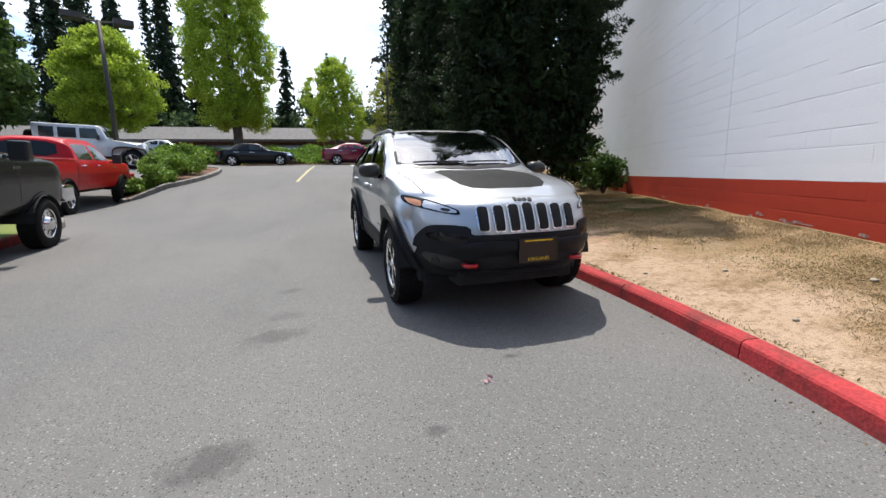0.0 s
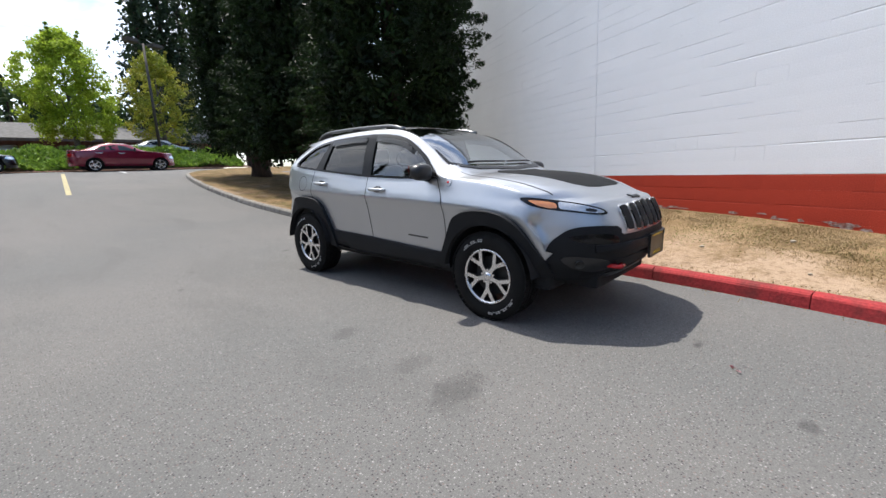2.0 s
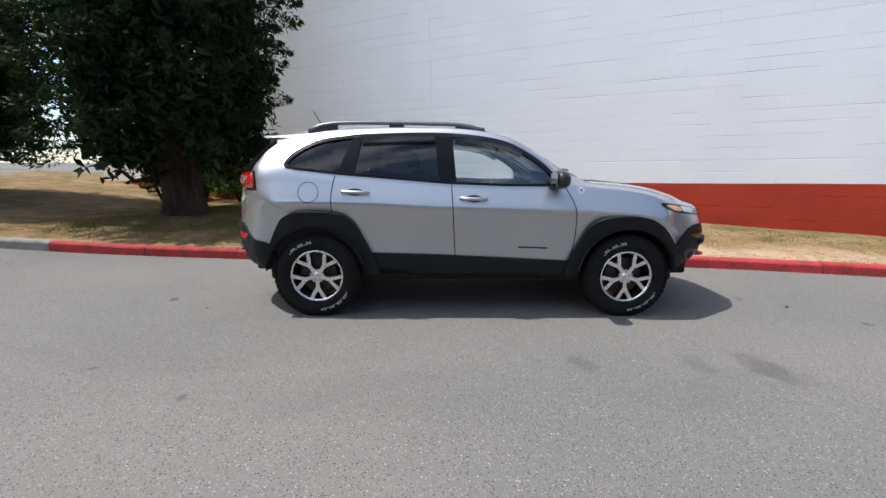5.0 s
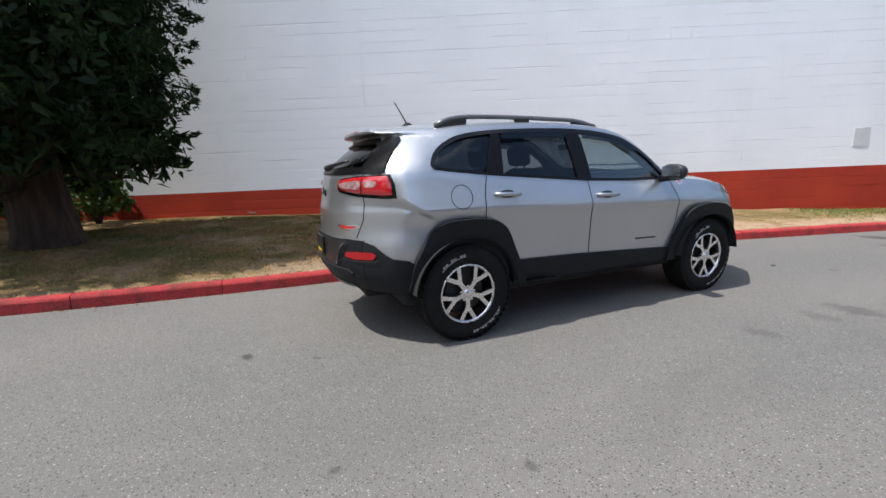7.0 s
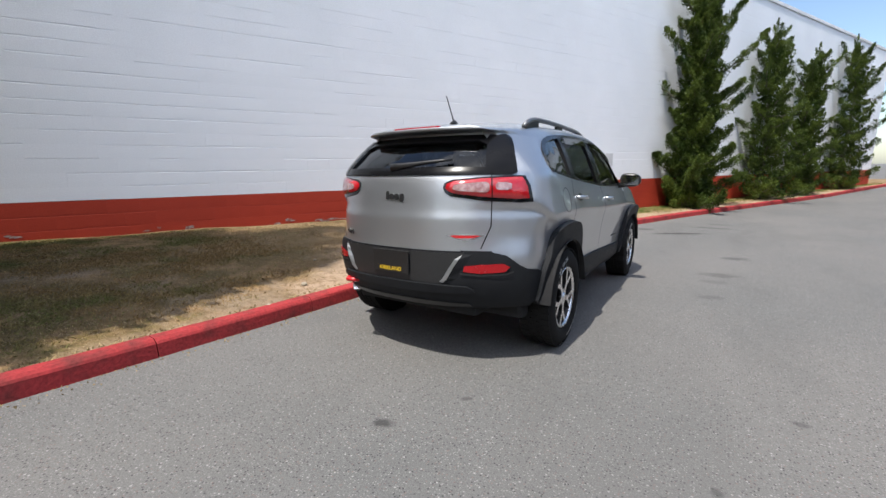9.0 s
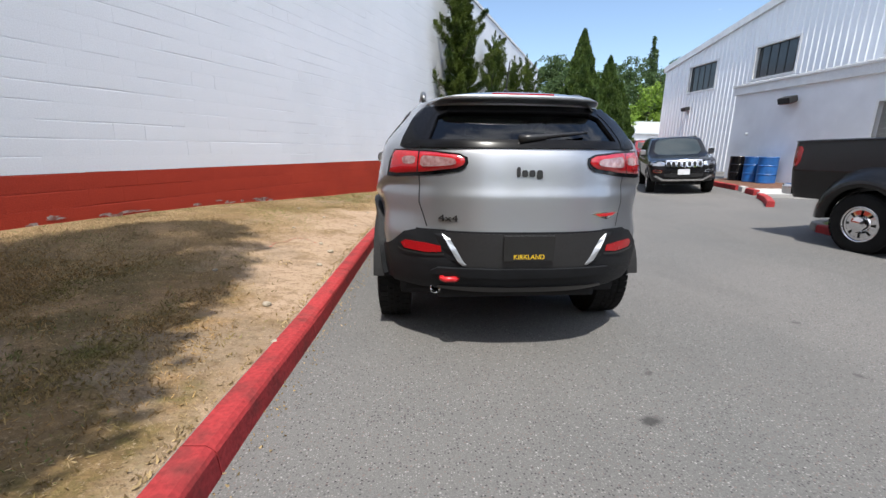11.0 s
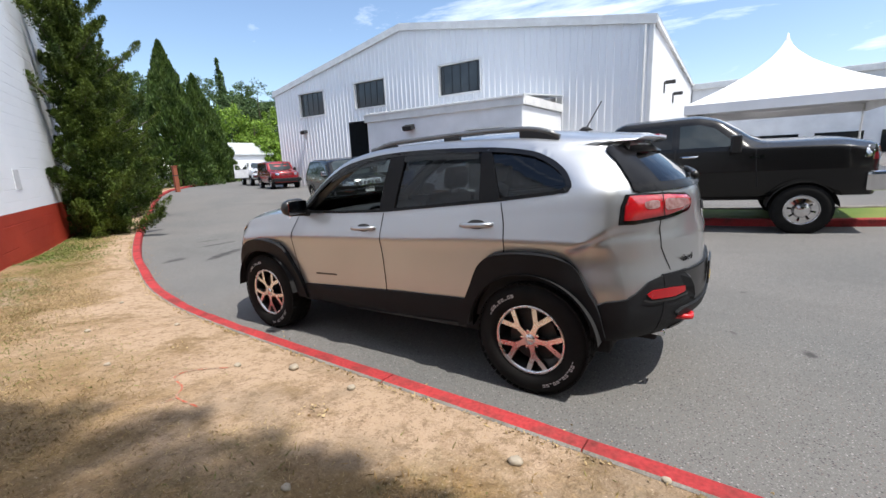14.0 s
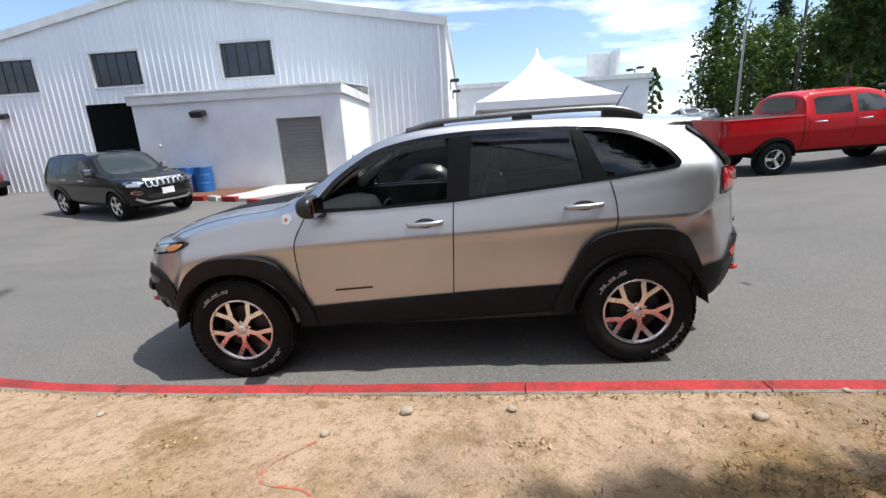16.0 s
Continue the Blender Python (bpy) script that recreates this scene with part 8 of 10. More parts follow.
# ---- trees and other plants ----
def leaf_mesh(name, centres, sizes, material, parent=None, label="", kind="", seed=0, droop=0.0, out_from=None, slim=0.45, lift=0.0):
    """Many small bent leaves, each a pair of triangles, at the given places."""
    rg = np.random.default_rng(seed)
    c = np.asarray(centres, float)
    n = len(c)
    s = np.asarray(sizes, float).reshape(-1, 1) * np.ones((n, 1))
    d = rg.normal(size=(n, 3))
    if out_from is not None:
        away = c - np.asarray(out_from, float)  # one point, or one for each leaf
        away /= np.linalg.norm(away, axis=1, keepdims=True) + 1e-9
        d = 0.75 * d + 0.9 * away
    d[:, 2] += lift - droop
    d /= np.linalg.norm(d, axis=1, keepdims=True)
    q = np.cross(d, rg.normal(size=(n, 3)))
    q /= np.linalg.norm(q, axis=1, keepdims=True) + 1e-9
    up = np.cross(q, d)
    tip, root_p = c + d * s, c - d * s * 0.5
    a = c + q * s * slim - up * s * 0.15
    b = c - q * s * slim - up * s * 0.15
    v = np.stack([root_p, a, tip, b], 1).reshape(-1, 3)
    me = bpy.data.meshes.new(name)
    me.vertices.add(4 * n)
    me.vertices.foreach_set("co", v.astype(np.float32).ravel())
    k = np.arange(n) * 4
    tri = np.stack([k, k + 1, k + 2, k, k + 2, k + 3], 1).ravel()
    me.loops.add(6 * n)
    me.loops.foreach_set("vertex_index", tri.astype(np.int32))
    me.polygons.add(2 * n)
    me.polygons.foreach_set("loop_start", (np.arange(2 * n) * 3).astype(np.int32))
    me.polygons.foreach_set("loop_total", np.full(2 * n, 3, np.int32))
    me.update(calc_edges=True)
    me.materials.append(material)
    ob = new(name, me)
    if parent:
        ob.parent = parent
    return tagged(ob, label=label, kind=kind)


def clumps(centres, radii, per, seed, squash=0.7, shell=0.55):
    """Points spread through round clumps, more of them near the outside."""
    rg = np.random.default_rng(seed)
    out, who = [], []
    for c, r in zip(centres, radii):
        p = rg.normal(size=(per, 3))
        p /= np.linalg.norm(p, axis=1, keepdims=True)
        p *= (shell + (1 - shell) * rg.random((per, 1))) * r
        p[:, 2] *= squash
        out.append(np.asarray(c) + p)
    return np.concatenate(out)


def trunk(root, base, points, radii, material, sides=10, name="trunk"):
    bm = bmesh.new()
    tube(bm, points, radii, sides)
    for v in bm.verts:
        v.co += 0.03 * radii[0] * 4 * Vector((noise.noise(v.co * 3), noise.noise(v.co * 3 + Vector((9, 0, 0))), 0))
    return part(name, bm, material, root, smooth=True)


def plumes(base, tip, width, per, seed, bend=0.0):
    """Leaf places along many tapering sprays, and the point on each spray's axis that the leaf grows away from."""
    rg = np.random.default_rng(seed)
    base, tip = np.asarray(base, float), np.asarray(tip, float)
    n = len(base)
    width = np.repeat(np.asarray(width, float) * np.ones(n), per)[:, None]
    b, e = np.repeat(base, per, 0), np.repeat(tip, per, 0)
    t = rg.random((n * per, 1)) ** 0.85
    up = np.array([[0.0, 0.0, 1.0]])
    axis = b + (e - b) * t + up * bend * (t * t - t * 0.6) * np.linalg.norm(e - b, axis=1, keepdims=True)
    o = rg.normal(size=(n * per, 3))
    o /= np.linalg.norm(o, axis=1, keepdims=True)
    c = axis + o * width * np.sin(math.pi * (0.18 + 0.8 * t)) ** 0.8 * (0.35 + 0.65 * rg.random((n * per, 1)))
    back = axis - (e - b) * 0.35
    return c, back


def sequoia(x, y, z, height, radius, seed, low=1.1, per=120):
    rg = random.Random(seed)
    root = thing("conifer_tree", pose(x, y, z), "tall dense dark green conifer with drooping foliage and brown trunk", "tree", group="dark conifers beside the wall")
    trunk(root, 0, [(0, 0, -0.3), (0.02, 0, 0.25), (0, 0.02, 1.0), (0.05, 0, 3), (0, 0.05, height * 0.6), (0, 0, height * 0.97)], [0.52, 0.4, 0.33, 0.28, 0.15, 0.02], M["bark"], 14)
    for k in range(8):
        a = k * 2.4 + seed
        h = 0.9 + 0.22 * k
        bm = bmesh.new()
        L = radius * rg.uniform(0.6, 0.85)
        ca, sa = math.cos(a), math.sin(a)
        tube(bm, [(0.2 * ca, 0.2 * sa, h), (L * 0.4 * ca, L * 0.4 * sa, h - 0.15), (L * 0.75 * ca, L * 0.75 * sa, h - 0.2), (L * ca, L * sa, h + 0.1)], [0.07, 0.055, 0.04, 0.015], 6)
        part("limb", bm, M["bark"], root, smooth=True)
    shape = table((0.0, 0.74), (0.1, 0.9), (0.22, 1.04), (0.4, 1.08), (0.56, 0.86), (0.72, 0.6), (0.9, 0.3), (1.0, 0.03))
    # the lowest limbs reach out over the road
    road_side = table((0.0, 1.16), (0.1, 1.2), (0.2, 1.1), (0.37, 0.92), (0.6, 0.75), (0.8, 0.57), (0.95, 0.34), (1.0, 0.03))
    base, tip, wide, inner, ir = [], [], [], [], []
    n = int(64 * height)
    for k in range(n):
        t = (k + rg.random()) / n
        h = low + (height - low) * t
        a = k * 2.39996 + rg.uniform(-0.3, 0.3)
        # limbs bunch together, so that the outline swells and falls in
        bunch = 1 + 0.09 * noise.noise((1.6 * math.cos(a) + seed, 1.6 * math.sin(a), h * 0.75)) + 0.07 * noise.noise((3.5 * math.cos(a), 3.5 * math.sin(a) + seed, h * 1.9))
        if t > 0.48 and rg.random() < (0.6 if math.cos(a) > -0.3 else 0.4):
            continue
        env = radius * shape(t) * bunch * (1 - 0.42 * max(0.0, min(1.0, (t - 0.24) / 0.16)) * max(0.0, math.cos(a)))
        west = max(0.0, -math.cos(a)) * (0 if t > 0.98 else 1)
        env += (radius * road_side(t) * bunch - env) * west
        L = rg.uniform(0.5, 0.95) * (0.55 + 0.5 * (1 - t))
        r1 = env * rg.uniform(0.84, 1.05)
        r0 = max(0.1, r1 - L)
        sway = rg.uniform(-0.25, 0.25)
        base.append((r0 * math.cos(a), r0 * math.sin(a), h + 0.12))
        tip.append((r1 * math.cos(a + sway * 0.3), r1 * math.sin(a + sway * 0.3), h - rg.uniform(0.0, 0.3)))
        wide.append(rg.uniform(0.13, 0.24))
        if k % 2 == 0 and t < 0.6:
            inner.append((r1 * 0.68 * math.cos(a + 1), r1 * 0.6 * math.sin(a + 1), h))
            ir.append(0.6)
    pts, hub = plumes(base, tip, wide, per, seed, 0.45)
    leaf_mesh("crown", pts, np.random.default_rng(seed).uniform(0.035, 0.08, len(pts)), M["sequoia"], root, seed=seed, out_from=hub, slim=0.24)
    core = clumps(inner, ir, 150, seed + 1, 1.0, 0.1)
    leaf_mesh("inner_foliage", core, np.random.default_rng(seed + 9).uniform(0.1, 0.18, len(core)), M["sequoia"], root, seed=seed, droop=0.35, slim=0.3)
    return root


for (x, y), h, r, s in (((4.3, 5.5), 14.4, 2.3, 3), ((4.94, 11.1), 15.6, 2.5, 5), ((4.9, 15.1), 15.0, 2.4, 8)):
    sequoia(x, y, verge_z(x, y), h, r, s, per=150 if s == 3 else 100)


def hollywood_juniper(x, y, z, height, seed, spread=1.0, per=90):
    rg = random.Random(seed)
    root = thing("juniper", pose(x, y, z), "twisted upswept green juniper growing against the white wall", "tree", group="junipers along the wall")
    pts = [Vector((0.12 * math.sin(k * 0.9 + seed) * k / 8, 0.12 * math.cos(k * 1.1 + seed) * k / 8, height * k / 8 * 0.94)) for k in range(9)]
    trunk(root, 0, [p - Vector((0, 0, 0.1)) for p in pts], [0.12 - 0.0125 * k for k in range(9)], M["bark_grey"], 8)
    along = Vector((WU.x, WU.y, 0))
    outw = Vector((WN.x, WN.y, 0))
    base, tip, wide = [], [], []

    def spray(p, d, L, w):
        base.append(tuple(p))
        tip.append(tuple(p + d * L))
        wide.append(w)

    arms = 40
    for k in range(arms):
        t = 0.03 + 0.92 * (k + 0.5 * rg.random()) / arms
        j = min(7, int(t * 8))
        start = pts[j].lerp(pts[j + 1], t * 8 - j)
        a = k * 2.4 + seed
        side = (along * math.cos(a) + outw * (0.2 + 1.05 * math.sin(a) if math.sin(a) > 0 else 0.25 * math.sin(a))).normalized()
        # broad below, then thinner with a few long upswept limbs
        reach = spread * (1.2 * (1 - t) ** 0.6 + 0.24) * rg.uniform(0.6, 1.08)
        long_limb = t > 0.42 and k % 4 == 0
        if long_limb:
            reach *= 1.6
        rise = reach * (0.12 + 0.75 * t) * rg.uniform(0.6, 1.2)
        bow = Vector((rg.uniform(-0.1, 0.1), rg.uniform(-0.1, 0.1), -0.18 * reach))
        end = start + side * reach + Vector((0, 0, rise))
        line = [start, start.lerp(end, 0.35) + bow, start.lerp(end, 0.7) + bow * 0.7, end]
        bm = bmesh.new()
        tube(bm, line, [0.04, 0.03, 0.02, 0.006], 5)
        part("limb", bm, M["bark_grey"], root)
        # full rounded tufts that stand up from the limb, the last one a pointed tip
        m = 8 if t < 0.5 else 6
        for q in range(m):
            f = 0.2 + 0.78 * q / (m - 1)
            g = min(2.999, f * 3)
            i = int(g)
            p = line[i].lerp(line[i + 1], g - i)
            ahead = (line[i + 1] - line[i]).normalized()
            turn = Vector((rg.uniform(-1, 1), rg.uniform(-1, 1), rg.uniform(0.2, 0.9)))
            d = (ahead * (0.35 + 0.8 * f) + turn * (0.95 - 0.55 * f)).normalized()
            w = (0.31 - 0.15 * f) * (0.72 + 0.5 * (1 - t)) * rg.uniform(0.75, 1.2)
            spray(p - d * 0.06, d, rg.uniform(0.26, 0.4) * (0.75 + 0.35 * (1 - t)), w)
    # tufts that clothe the stem and the foot
    for k in range(220):
        a = k * 2.4
        h = height * (0.01 + 0.85 * (k / 220) ** 1.15)
        r = 0.72 * spread * (1 - 0.8 * k / 220) * rg.uniform(0.4, 1.0)
        p = Vector((0, 0, h)) + along * r * math.cos(a) + outw * (0.1 + r * 0.7 * math.sin(a))
        d = (along * math.cos(a) + outw * math.sin(a) * 0.7 + Vector((0, 0, rg.uniform(0.2, 1.0)))).normalized()
        spray(p, d, rg.uniform(0.25, 0.45), rg.uniform(0.14, 0.27))
    for k in range(8):
        spray(pts[-1] - Vector((0, 0, 0.16 * k)), Vector((0.3 * math.sin(k * 2.2), 0.3 * math.cos(k * 2.2), 1)).normalized(), 0.4, 0.07 + 0.01 * k)
    c, hub = plumes(base, tip, wide, per, seed, 0.25)
    leaf_mesh("crown", c, np.random.default_rng(seed).uniform(0.03, 0.06, len(c)), M["juniper"], root, seed=seed, lift=0.5, out_from=hub, slim=0.3)


for x, y, h, s, sp in ((-0.95, -11.5, 7.2, 1, 1.1), (-3.1, -16.0, 6.4, 2, 0.95), (-4.6, -19.2, 6.0, 4, 0.9), (-6.8, -24.0, 7.2, 7, 1.0)):
    hollywood_juniper(x, y, verge_z(x, y) - 0.02, h, s, sp, 300 if s == 1 else 130)


def cypress(x, y, z, height, radius, seed):
    root = thing("cypress", pose(x, y, z), "dense cone-shaped green cypress behind the drive", "tree", group="cypresses beyond the wall")
    trunk(root, 0, [(0, 0, -0.2), (0, 0, height * 0.5), (0, 0, height * 0.96)], [0.3, 0.18, 0.03], M["bark"], 8)
    rg = np.random.default_rng(seed)
    n = 24000
    t = rg.random(n) ** 0.8
    a = rg.random(n) * math.tau
    env = radius * 1.12 * (1 - t) ** 0.8 * np.minimum(1, 0.9 + 3 * t) * (1 + 0.12 * np.sin(a * 5 + t * 19) + 0.1 * np.sin(a * 3 - t * 31))
    r = env * (0.72 + 0.32 * rg.random(n))
    c = np.stack([r * np.cos(a), r * np.sin(a), 0.1 + t * height], 1)
    leaf_mesh("crown", c, rg.uniform(0.16, 0.36, n), M["cypress"], root, seed=seed, lift=1.7, out_from=(0, 0, height * 0.3), slim=0.24)


for x, y, h, r, s in ((-16.6, -40.3, 12.8, 2.9, 1), (-22.1, -46.0, 11.6, 2.6, 2), (-25.6, -50.0, 9.4, 2.3, 3)):
    cypress(x, y, 0.0, h, r, s)


def broadleaf(x, y, z, height, radius, seed, leafm, label, group="", low=0.3, per=110, size=(0.1, 0.2), n=150, airy=0.0, column=1.0):
    rg = random.Random(seed)
    root = thing("tree", pose(x, y, z), label, "tree", group)
    pts = [(0, 0, -0.2), (0.03, 0, height * 0.2), (0.02, 0.05, height * 0.45), (0, 0, height * 0.9)]
    trunk(root, 0, pts, [height * 0.022 + 0.06, height * 0.017 + 0.03, height * 0.012, 0.015], M["bark_grey"], 9)
    cs, rs = [], []
    for k in range(9):
        a = k * 2.4 + seed
        h0 = height * (0.22 + 0.06 * k)
        L = radius * (0.95 - 0.05 * k)
        bm = bmesh.new()
        tube(bm, [(0, 0, h0), (L * 0.45 * math.cos(a), L * 0.45 * math.sin(a), h0 + L * 0.35), (L * 0.85 * math.cos(a), L * 0.85 * math.sin(a), h0 + L * 0.75)], [0.05 + 0.004 * height, 0.035, 0.012], 6)
        part("limb", bm, M["bark_grey"], root, smooth=True)
    for k in range(n):
        t = (k + rg.random()) / n
        a = k * 2.39996
        h = height * (low + (1 - low) * t)
        env = radius * math.sin(math.pi * min(1, 0.16 + 0.84 * t) ** column) ** 0.65 * rg.uniform(0.45, 1.08)
        cs.append((env * math.cos(a), env * math.sin(a), h))
        rs.append(radius * rg.uniform(0.13, 0.26))
    for k in range(int(airy)):
        a = k * 2.1
        for j in range(9):
            reach = radius * (0.14 + 0.035 * j)
            cs.append((reach * math.cos(a), reach * math.sin(a), height * (0.8 + 0.029 * j)))
            rs.append(height * (0.021 - 0.0018 * j))
    p = clumps(cs, rs, per, seed, 0.75, 0.3)
    leaf_mesh("crown", p, np.random.default_rng(seed).uniform(size[0], size[1], len(p)), leafm, root, seed=seed, droop=0.2)
    return root


def gz(x, y):
    return ground_z(x, y)


broadleaf(-6.9, 37.5, 2.6, 19.0, 3.5, 1, M["maple"], "large bright green maple behind the far hedge", "bright maples", low=0.16, n=420, per=230, size=(0.08, 0.16), airy=5)
broadleaf(1.6, 35.5, 2.6, 8.6, 2.7, 2, M["maple"], "bright yellow-green young maple with thin upper twigs", "bright maples", low=0.22, n=170, per=170, size=(0.07, 0.14), airy=6)
broadleaf(7.2, 36.5, 2.6, 8.4, 2.4, 3, M["maple_gold"], "young maple turning gold at its top", "bright maples", low=0.22, n=110, per=130, size=(0.07, 0.14), airy=4)
broadleaf(-10.9, 22.0, gz(-10.9, 22), 6.6, 2.2, 4, M["maple"], "rounded bright green tree beside the lamp post", "bright maples", low=0.28, n=230, per=190, size=(0.06, 0.12))
broadleaf(-14.3, 16.8, gz(-14.3, 16.8), 6.6, 2.6, 5, M["oak"], "dark green tree at the edge of the car park", "")


def fir_points(x, y, z, height, radius, seed, per=15):
    rg = np.random.default_rng(seed)
    out, sz = [], []
    layers = int(height * 2.1)
    for k in range(layers):
        t = k / layers
        h = height * (0.12 + 0.88 * t)
        R = radius * (1 - t) ** 0.85 * rg.uniform(0.7, 1.15)
        for j in range(max(4, int(9 * (1 - t)) + 3)):
            a = rg.random() * math.tau
            rr = R * rg.uniform(0.55, 1.0)
            m = np.linspace(0.1, 1, per // 2)
            px = np.stack([x + rr * m * np.cos(a), y + rr * m * np.sin(a), z + h - 0.28 * rr * m ** 1.5 + rg.normal(size=len(m)) * 0.15], 1)
            px += rg.normal(size=px.shape) * 0.16
            out.append(px)
            sz.append(rg.uniform(0.25, 0.55, len(m)))
    return np.concatenate(out), np.concatenate(sz)


def far_woods(name, spots, material, label, seed):
    cs, ss = [], []
    bm = bmesh.new()
    for k, (x, y, z, h, r, kind) in enumerate(spots):
        if kind == "fir":
            c, s = fir_points(x, y, z, h, r, seed + k)
        else:
            rg = np.random.default_rng(seed + k)
            # a crown of many boughs, each a clump of leaves
            boughs, m = 46, 44
            p = rg.normal(size=(boughs, 3))
            p /= np.linalg.norm(p, axis=1, keepdims=True)
            p *= 0.55 + 0.42 * rg.random((boughs, 1))
            q = rg.normal(size=(boughs * m, 3))
            q /= np.linalg.norm(q, axis=1, keepdims=True)
            q *= (0.4 + 0.6 * rg.random((boughs * m, 1))) * np.repeat(rg.uniform(0.16, 0.34, (boughs, 1)), m, 0)
            c = np.array([x, y, z + h * 0.56]) + (np.repeat(p, m, 0) + q * np.array([1, 1, 0.8])) * np.array([r, r, h * 0.42])
            s = rg.uniform(0.22, 0.5, boughs * m)
        cs.append(c)
        ss.append(s)
        tube(bm, [(x, y, z - 0.5), (x, y, z + h * 0.8)], [0.3, 0.06], 6)
    mesh_object(name + "_trunks", bm, M["bark"], kind="stuff", label="bare trunks of the distant wood")["category"] = "trees"
    ob = leaf_mesh(name, np.concatenate(cs), np.concatenate(ss), material, label=label, kind="stuff", seed=seed, droop=0.15)
    ob["category"] = "trees"


wr = random.Random(11)
north = []
for k in range(26):
    x = -78 + 2.75 * k * 1.15 + wr.uniform(-1, 1)
    tall = 31 if x < -26 else (13 if x < 8 else 17)
    if 14 < x < 19:
        tall = 30
    north.append((x, 78 + wr.uniform(-6, 10), 2.2, tall * wr.uniform(0.8, 1.1), 3.4 + wr.uniform(-0.6, 1.2), "fir"))
north += [(-52 - 4.2 * k + (k % 3), 58 + 5 * (k % 4), 2.2, 27 + 3 * (k % 3), 4.6, "fir") for k in range(10)] + [(-38 + 3.1 * k, 68 + 3 * (k % 3), 2.2, 24 + 2.5 * (k % 4), 4.0, "fir") for k in range(7)]
north += [(16.5, 76, 2.2, 28, 4.6, "fir"), (19.8, 74, 2.2, 19, 3.4, "fir"), (-34, 60, 2.2, 27, 4, "fir"), (-29.5, 63, 2.2, 30, 4.2, "fir"), (-41, 58, 2.2, 29, 4.2, "fir"), (-24, 66, 2.2, 26, 3.6, "fir"), (-3, 62, 2.2, 17, 3.4, "fir"), (-10, 60, 2.2, 20, 3.6, "fir"), (-14.5, 63, 2.2, 22, 3.8, "fir"), (3.5, 66, 2.2, 13, 3.2, "fir"), (-47, 55, 2.2, 30, 4.4, "fir"), (-19, 70, 2.2, 28, 3.6, "fir")]
north += [(10.5 + 3.3 * k, 52 + 4 * (k % 3), 2.2, 27 + 4 * ((k * 3) % 4), 4.4, "fir") for k in range(8)]
far_woods("fir_wood", north, M["far_fir"], "tall dark fir wood behind the low buildings", 20)
leafy = [(x, 62 + wr.uniform(-3, 6), 2.2, wr.uniform(8, 13), wr.uniform(3.5, 5), "round") for x in range(-40, 40, 5)]
far_woods("leafy_wood", leafy, M["far_green"], "green broadleaf trees behind the low buildings", 60)
hill = []
for k in range(75):
    x, y = wr.uniform(-125, -34), wr.uniform(-135, -82)
    d = max(0, (-y - 80)) * 0.36 + max(0, -x - 60) * 0.02
    hill.append((x, y, d, wr.uniform(7, 12), wr.uniform(3.6, 5.8), "round" if k % 3 else "fir"))
hill += [(-55, -97, 8, 19, 3.2, "fir"), (-58, -101, 9, 16, 3.2, "fir"), (-63, -95, 7, 16, 6, "round"), (-57, -96, 6, 15, 6, "round"), (-50, -92, 5, 12, 5, "round"), (-30, -100, 3, 14, 5, "round"), (-20, -105, 3, 15, 5, "round"), (-10, -110, 3, 16, 5, "round")]
far_woods("hill_wood", hill, M["far_green"], "wooded hillside beyond the far end of the drive", 90)
bright = [(-44 - 3.2 * k, -84 + 2.5 * (k % 3), 1.5, 9.5 + 2.2 * ((k * 5) % 3), 3.8, "round") for k in range(9)]
far_woods("drive_wood", bright, M["hedge"], "bright green broadleaf trees at the foot of the hillside", 130)
west = [(-64, 36.5, 1.2, 20, 5.6, "fir"), (-69, 41, 1.2, 24, 5.6, "fir"), (-60, 45, 1.5, 16, 6.0, "round"), (-56, 50, 1.5, 17, 6.5, "round"), (-63, 52, 1.5, 18, 6.5, "round"), (-52, 56, 1.5, 17, 6.5, "round"), (-47, 60, 1.5, 17, 6.5, "round"), (-70, 48, 1.5, 18, 6.5, "round"), (-58, 60, 1.5, 19, 7, "round"), (-66, 57, 1.5, 20, 7, "round"), (-74, 44, 1.5, 19, 6.5, "round"), (-61, 40, 1.2, 14, 5, "round"), (-54, 47, 1.5, 15, 5.5, "round"), (-48, 52, 1.5, 15, 5.5, "round"), (-44, 56, 1.5, 15, 5.5, "round")]
far_woods("roadside_wood", west, M["oak"], "large green roadside trees beyond the car park", 150)
for x, y, h, r, s in ((-57.5, 25.4, 8.6, 1.2, 31), (-60, 21.5, 5.5, 0.9, 32), (-47.5, 31.5, 9.0, 1.7, 33), (-41, 36.5, 11.5, 1.9, 34), (-62, 18.2, 4.5, 1.3, 35)):
    broadleaf(x, y, 1.0, h, r, s, M["oak"], "narrow upright green street tree", "street trees", low=0.2, n=60, per=60, size=(0.15, 0.3))


def shrub(x, y, z, r, h, seed, leafm, label, group):
    root = thing("shrub", pose(x, y, z), label, "shrub", group)
    rg = random.Random(seed)
    bm = bmesh.new()
    for k in range(5):
        a = k * 1.3
        tube(bm, [(0, 0, -0.05), (r * 0.3 * math.cos(a), r * 0.3 * math.sin(a), h * 0.5)], [0.03, 0.012], 5)
    part("stems", bm, M["bark"], root)
    cs = [(r * rg.uniform(0, 0.9) * math.cos(k * 2.4), r * rg.uniform(0, 0.9) * math.sin(k * 2.4), h * rg.uniform(0.25, 0.85)) for k in range(22)]
    p = clumps(cs, [r * 0.38] * 22, 90, seed, 0.8, 0.3)
    p[:, 2] = np.maximum(p[:, 2], 0.03)
    leaf_mesh("leaves", p, np.random.default_rng(seed).uniform(0.05, 0.11, len(p)), leafm, root, seed=seed, lift=0.4)


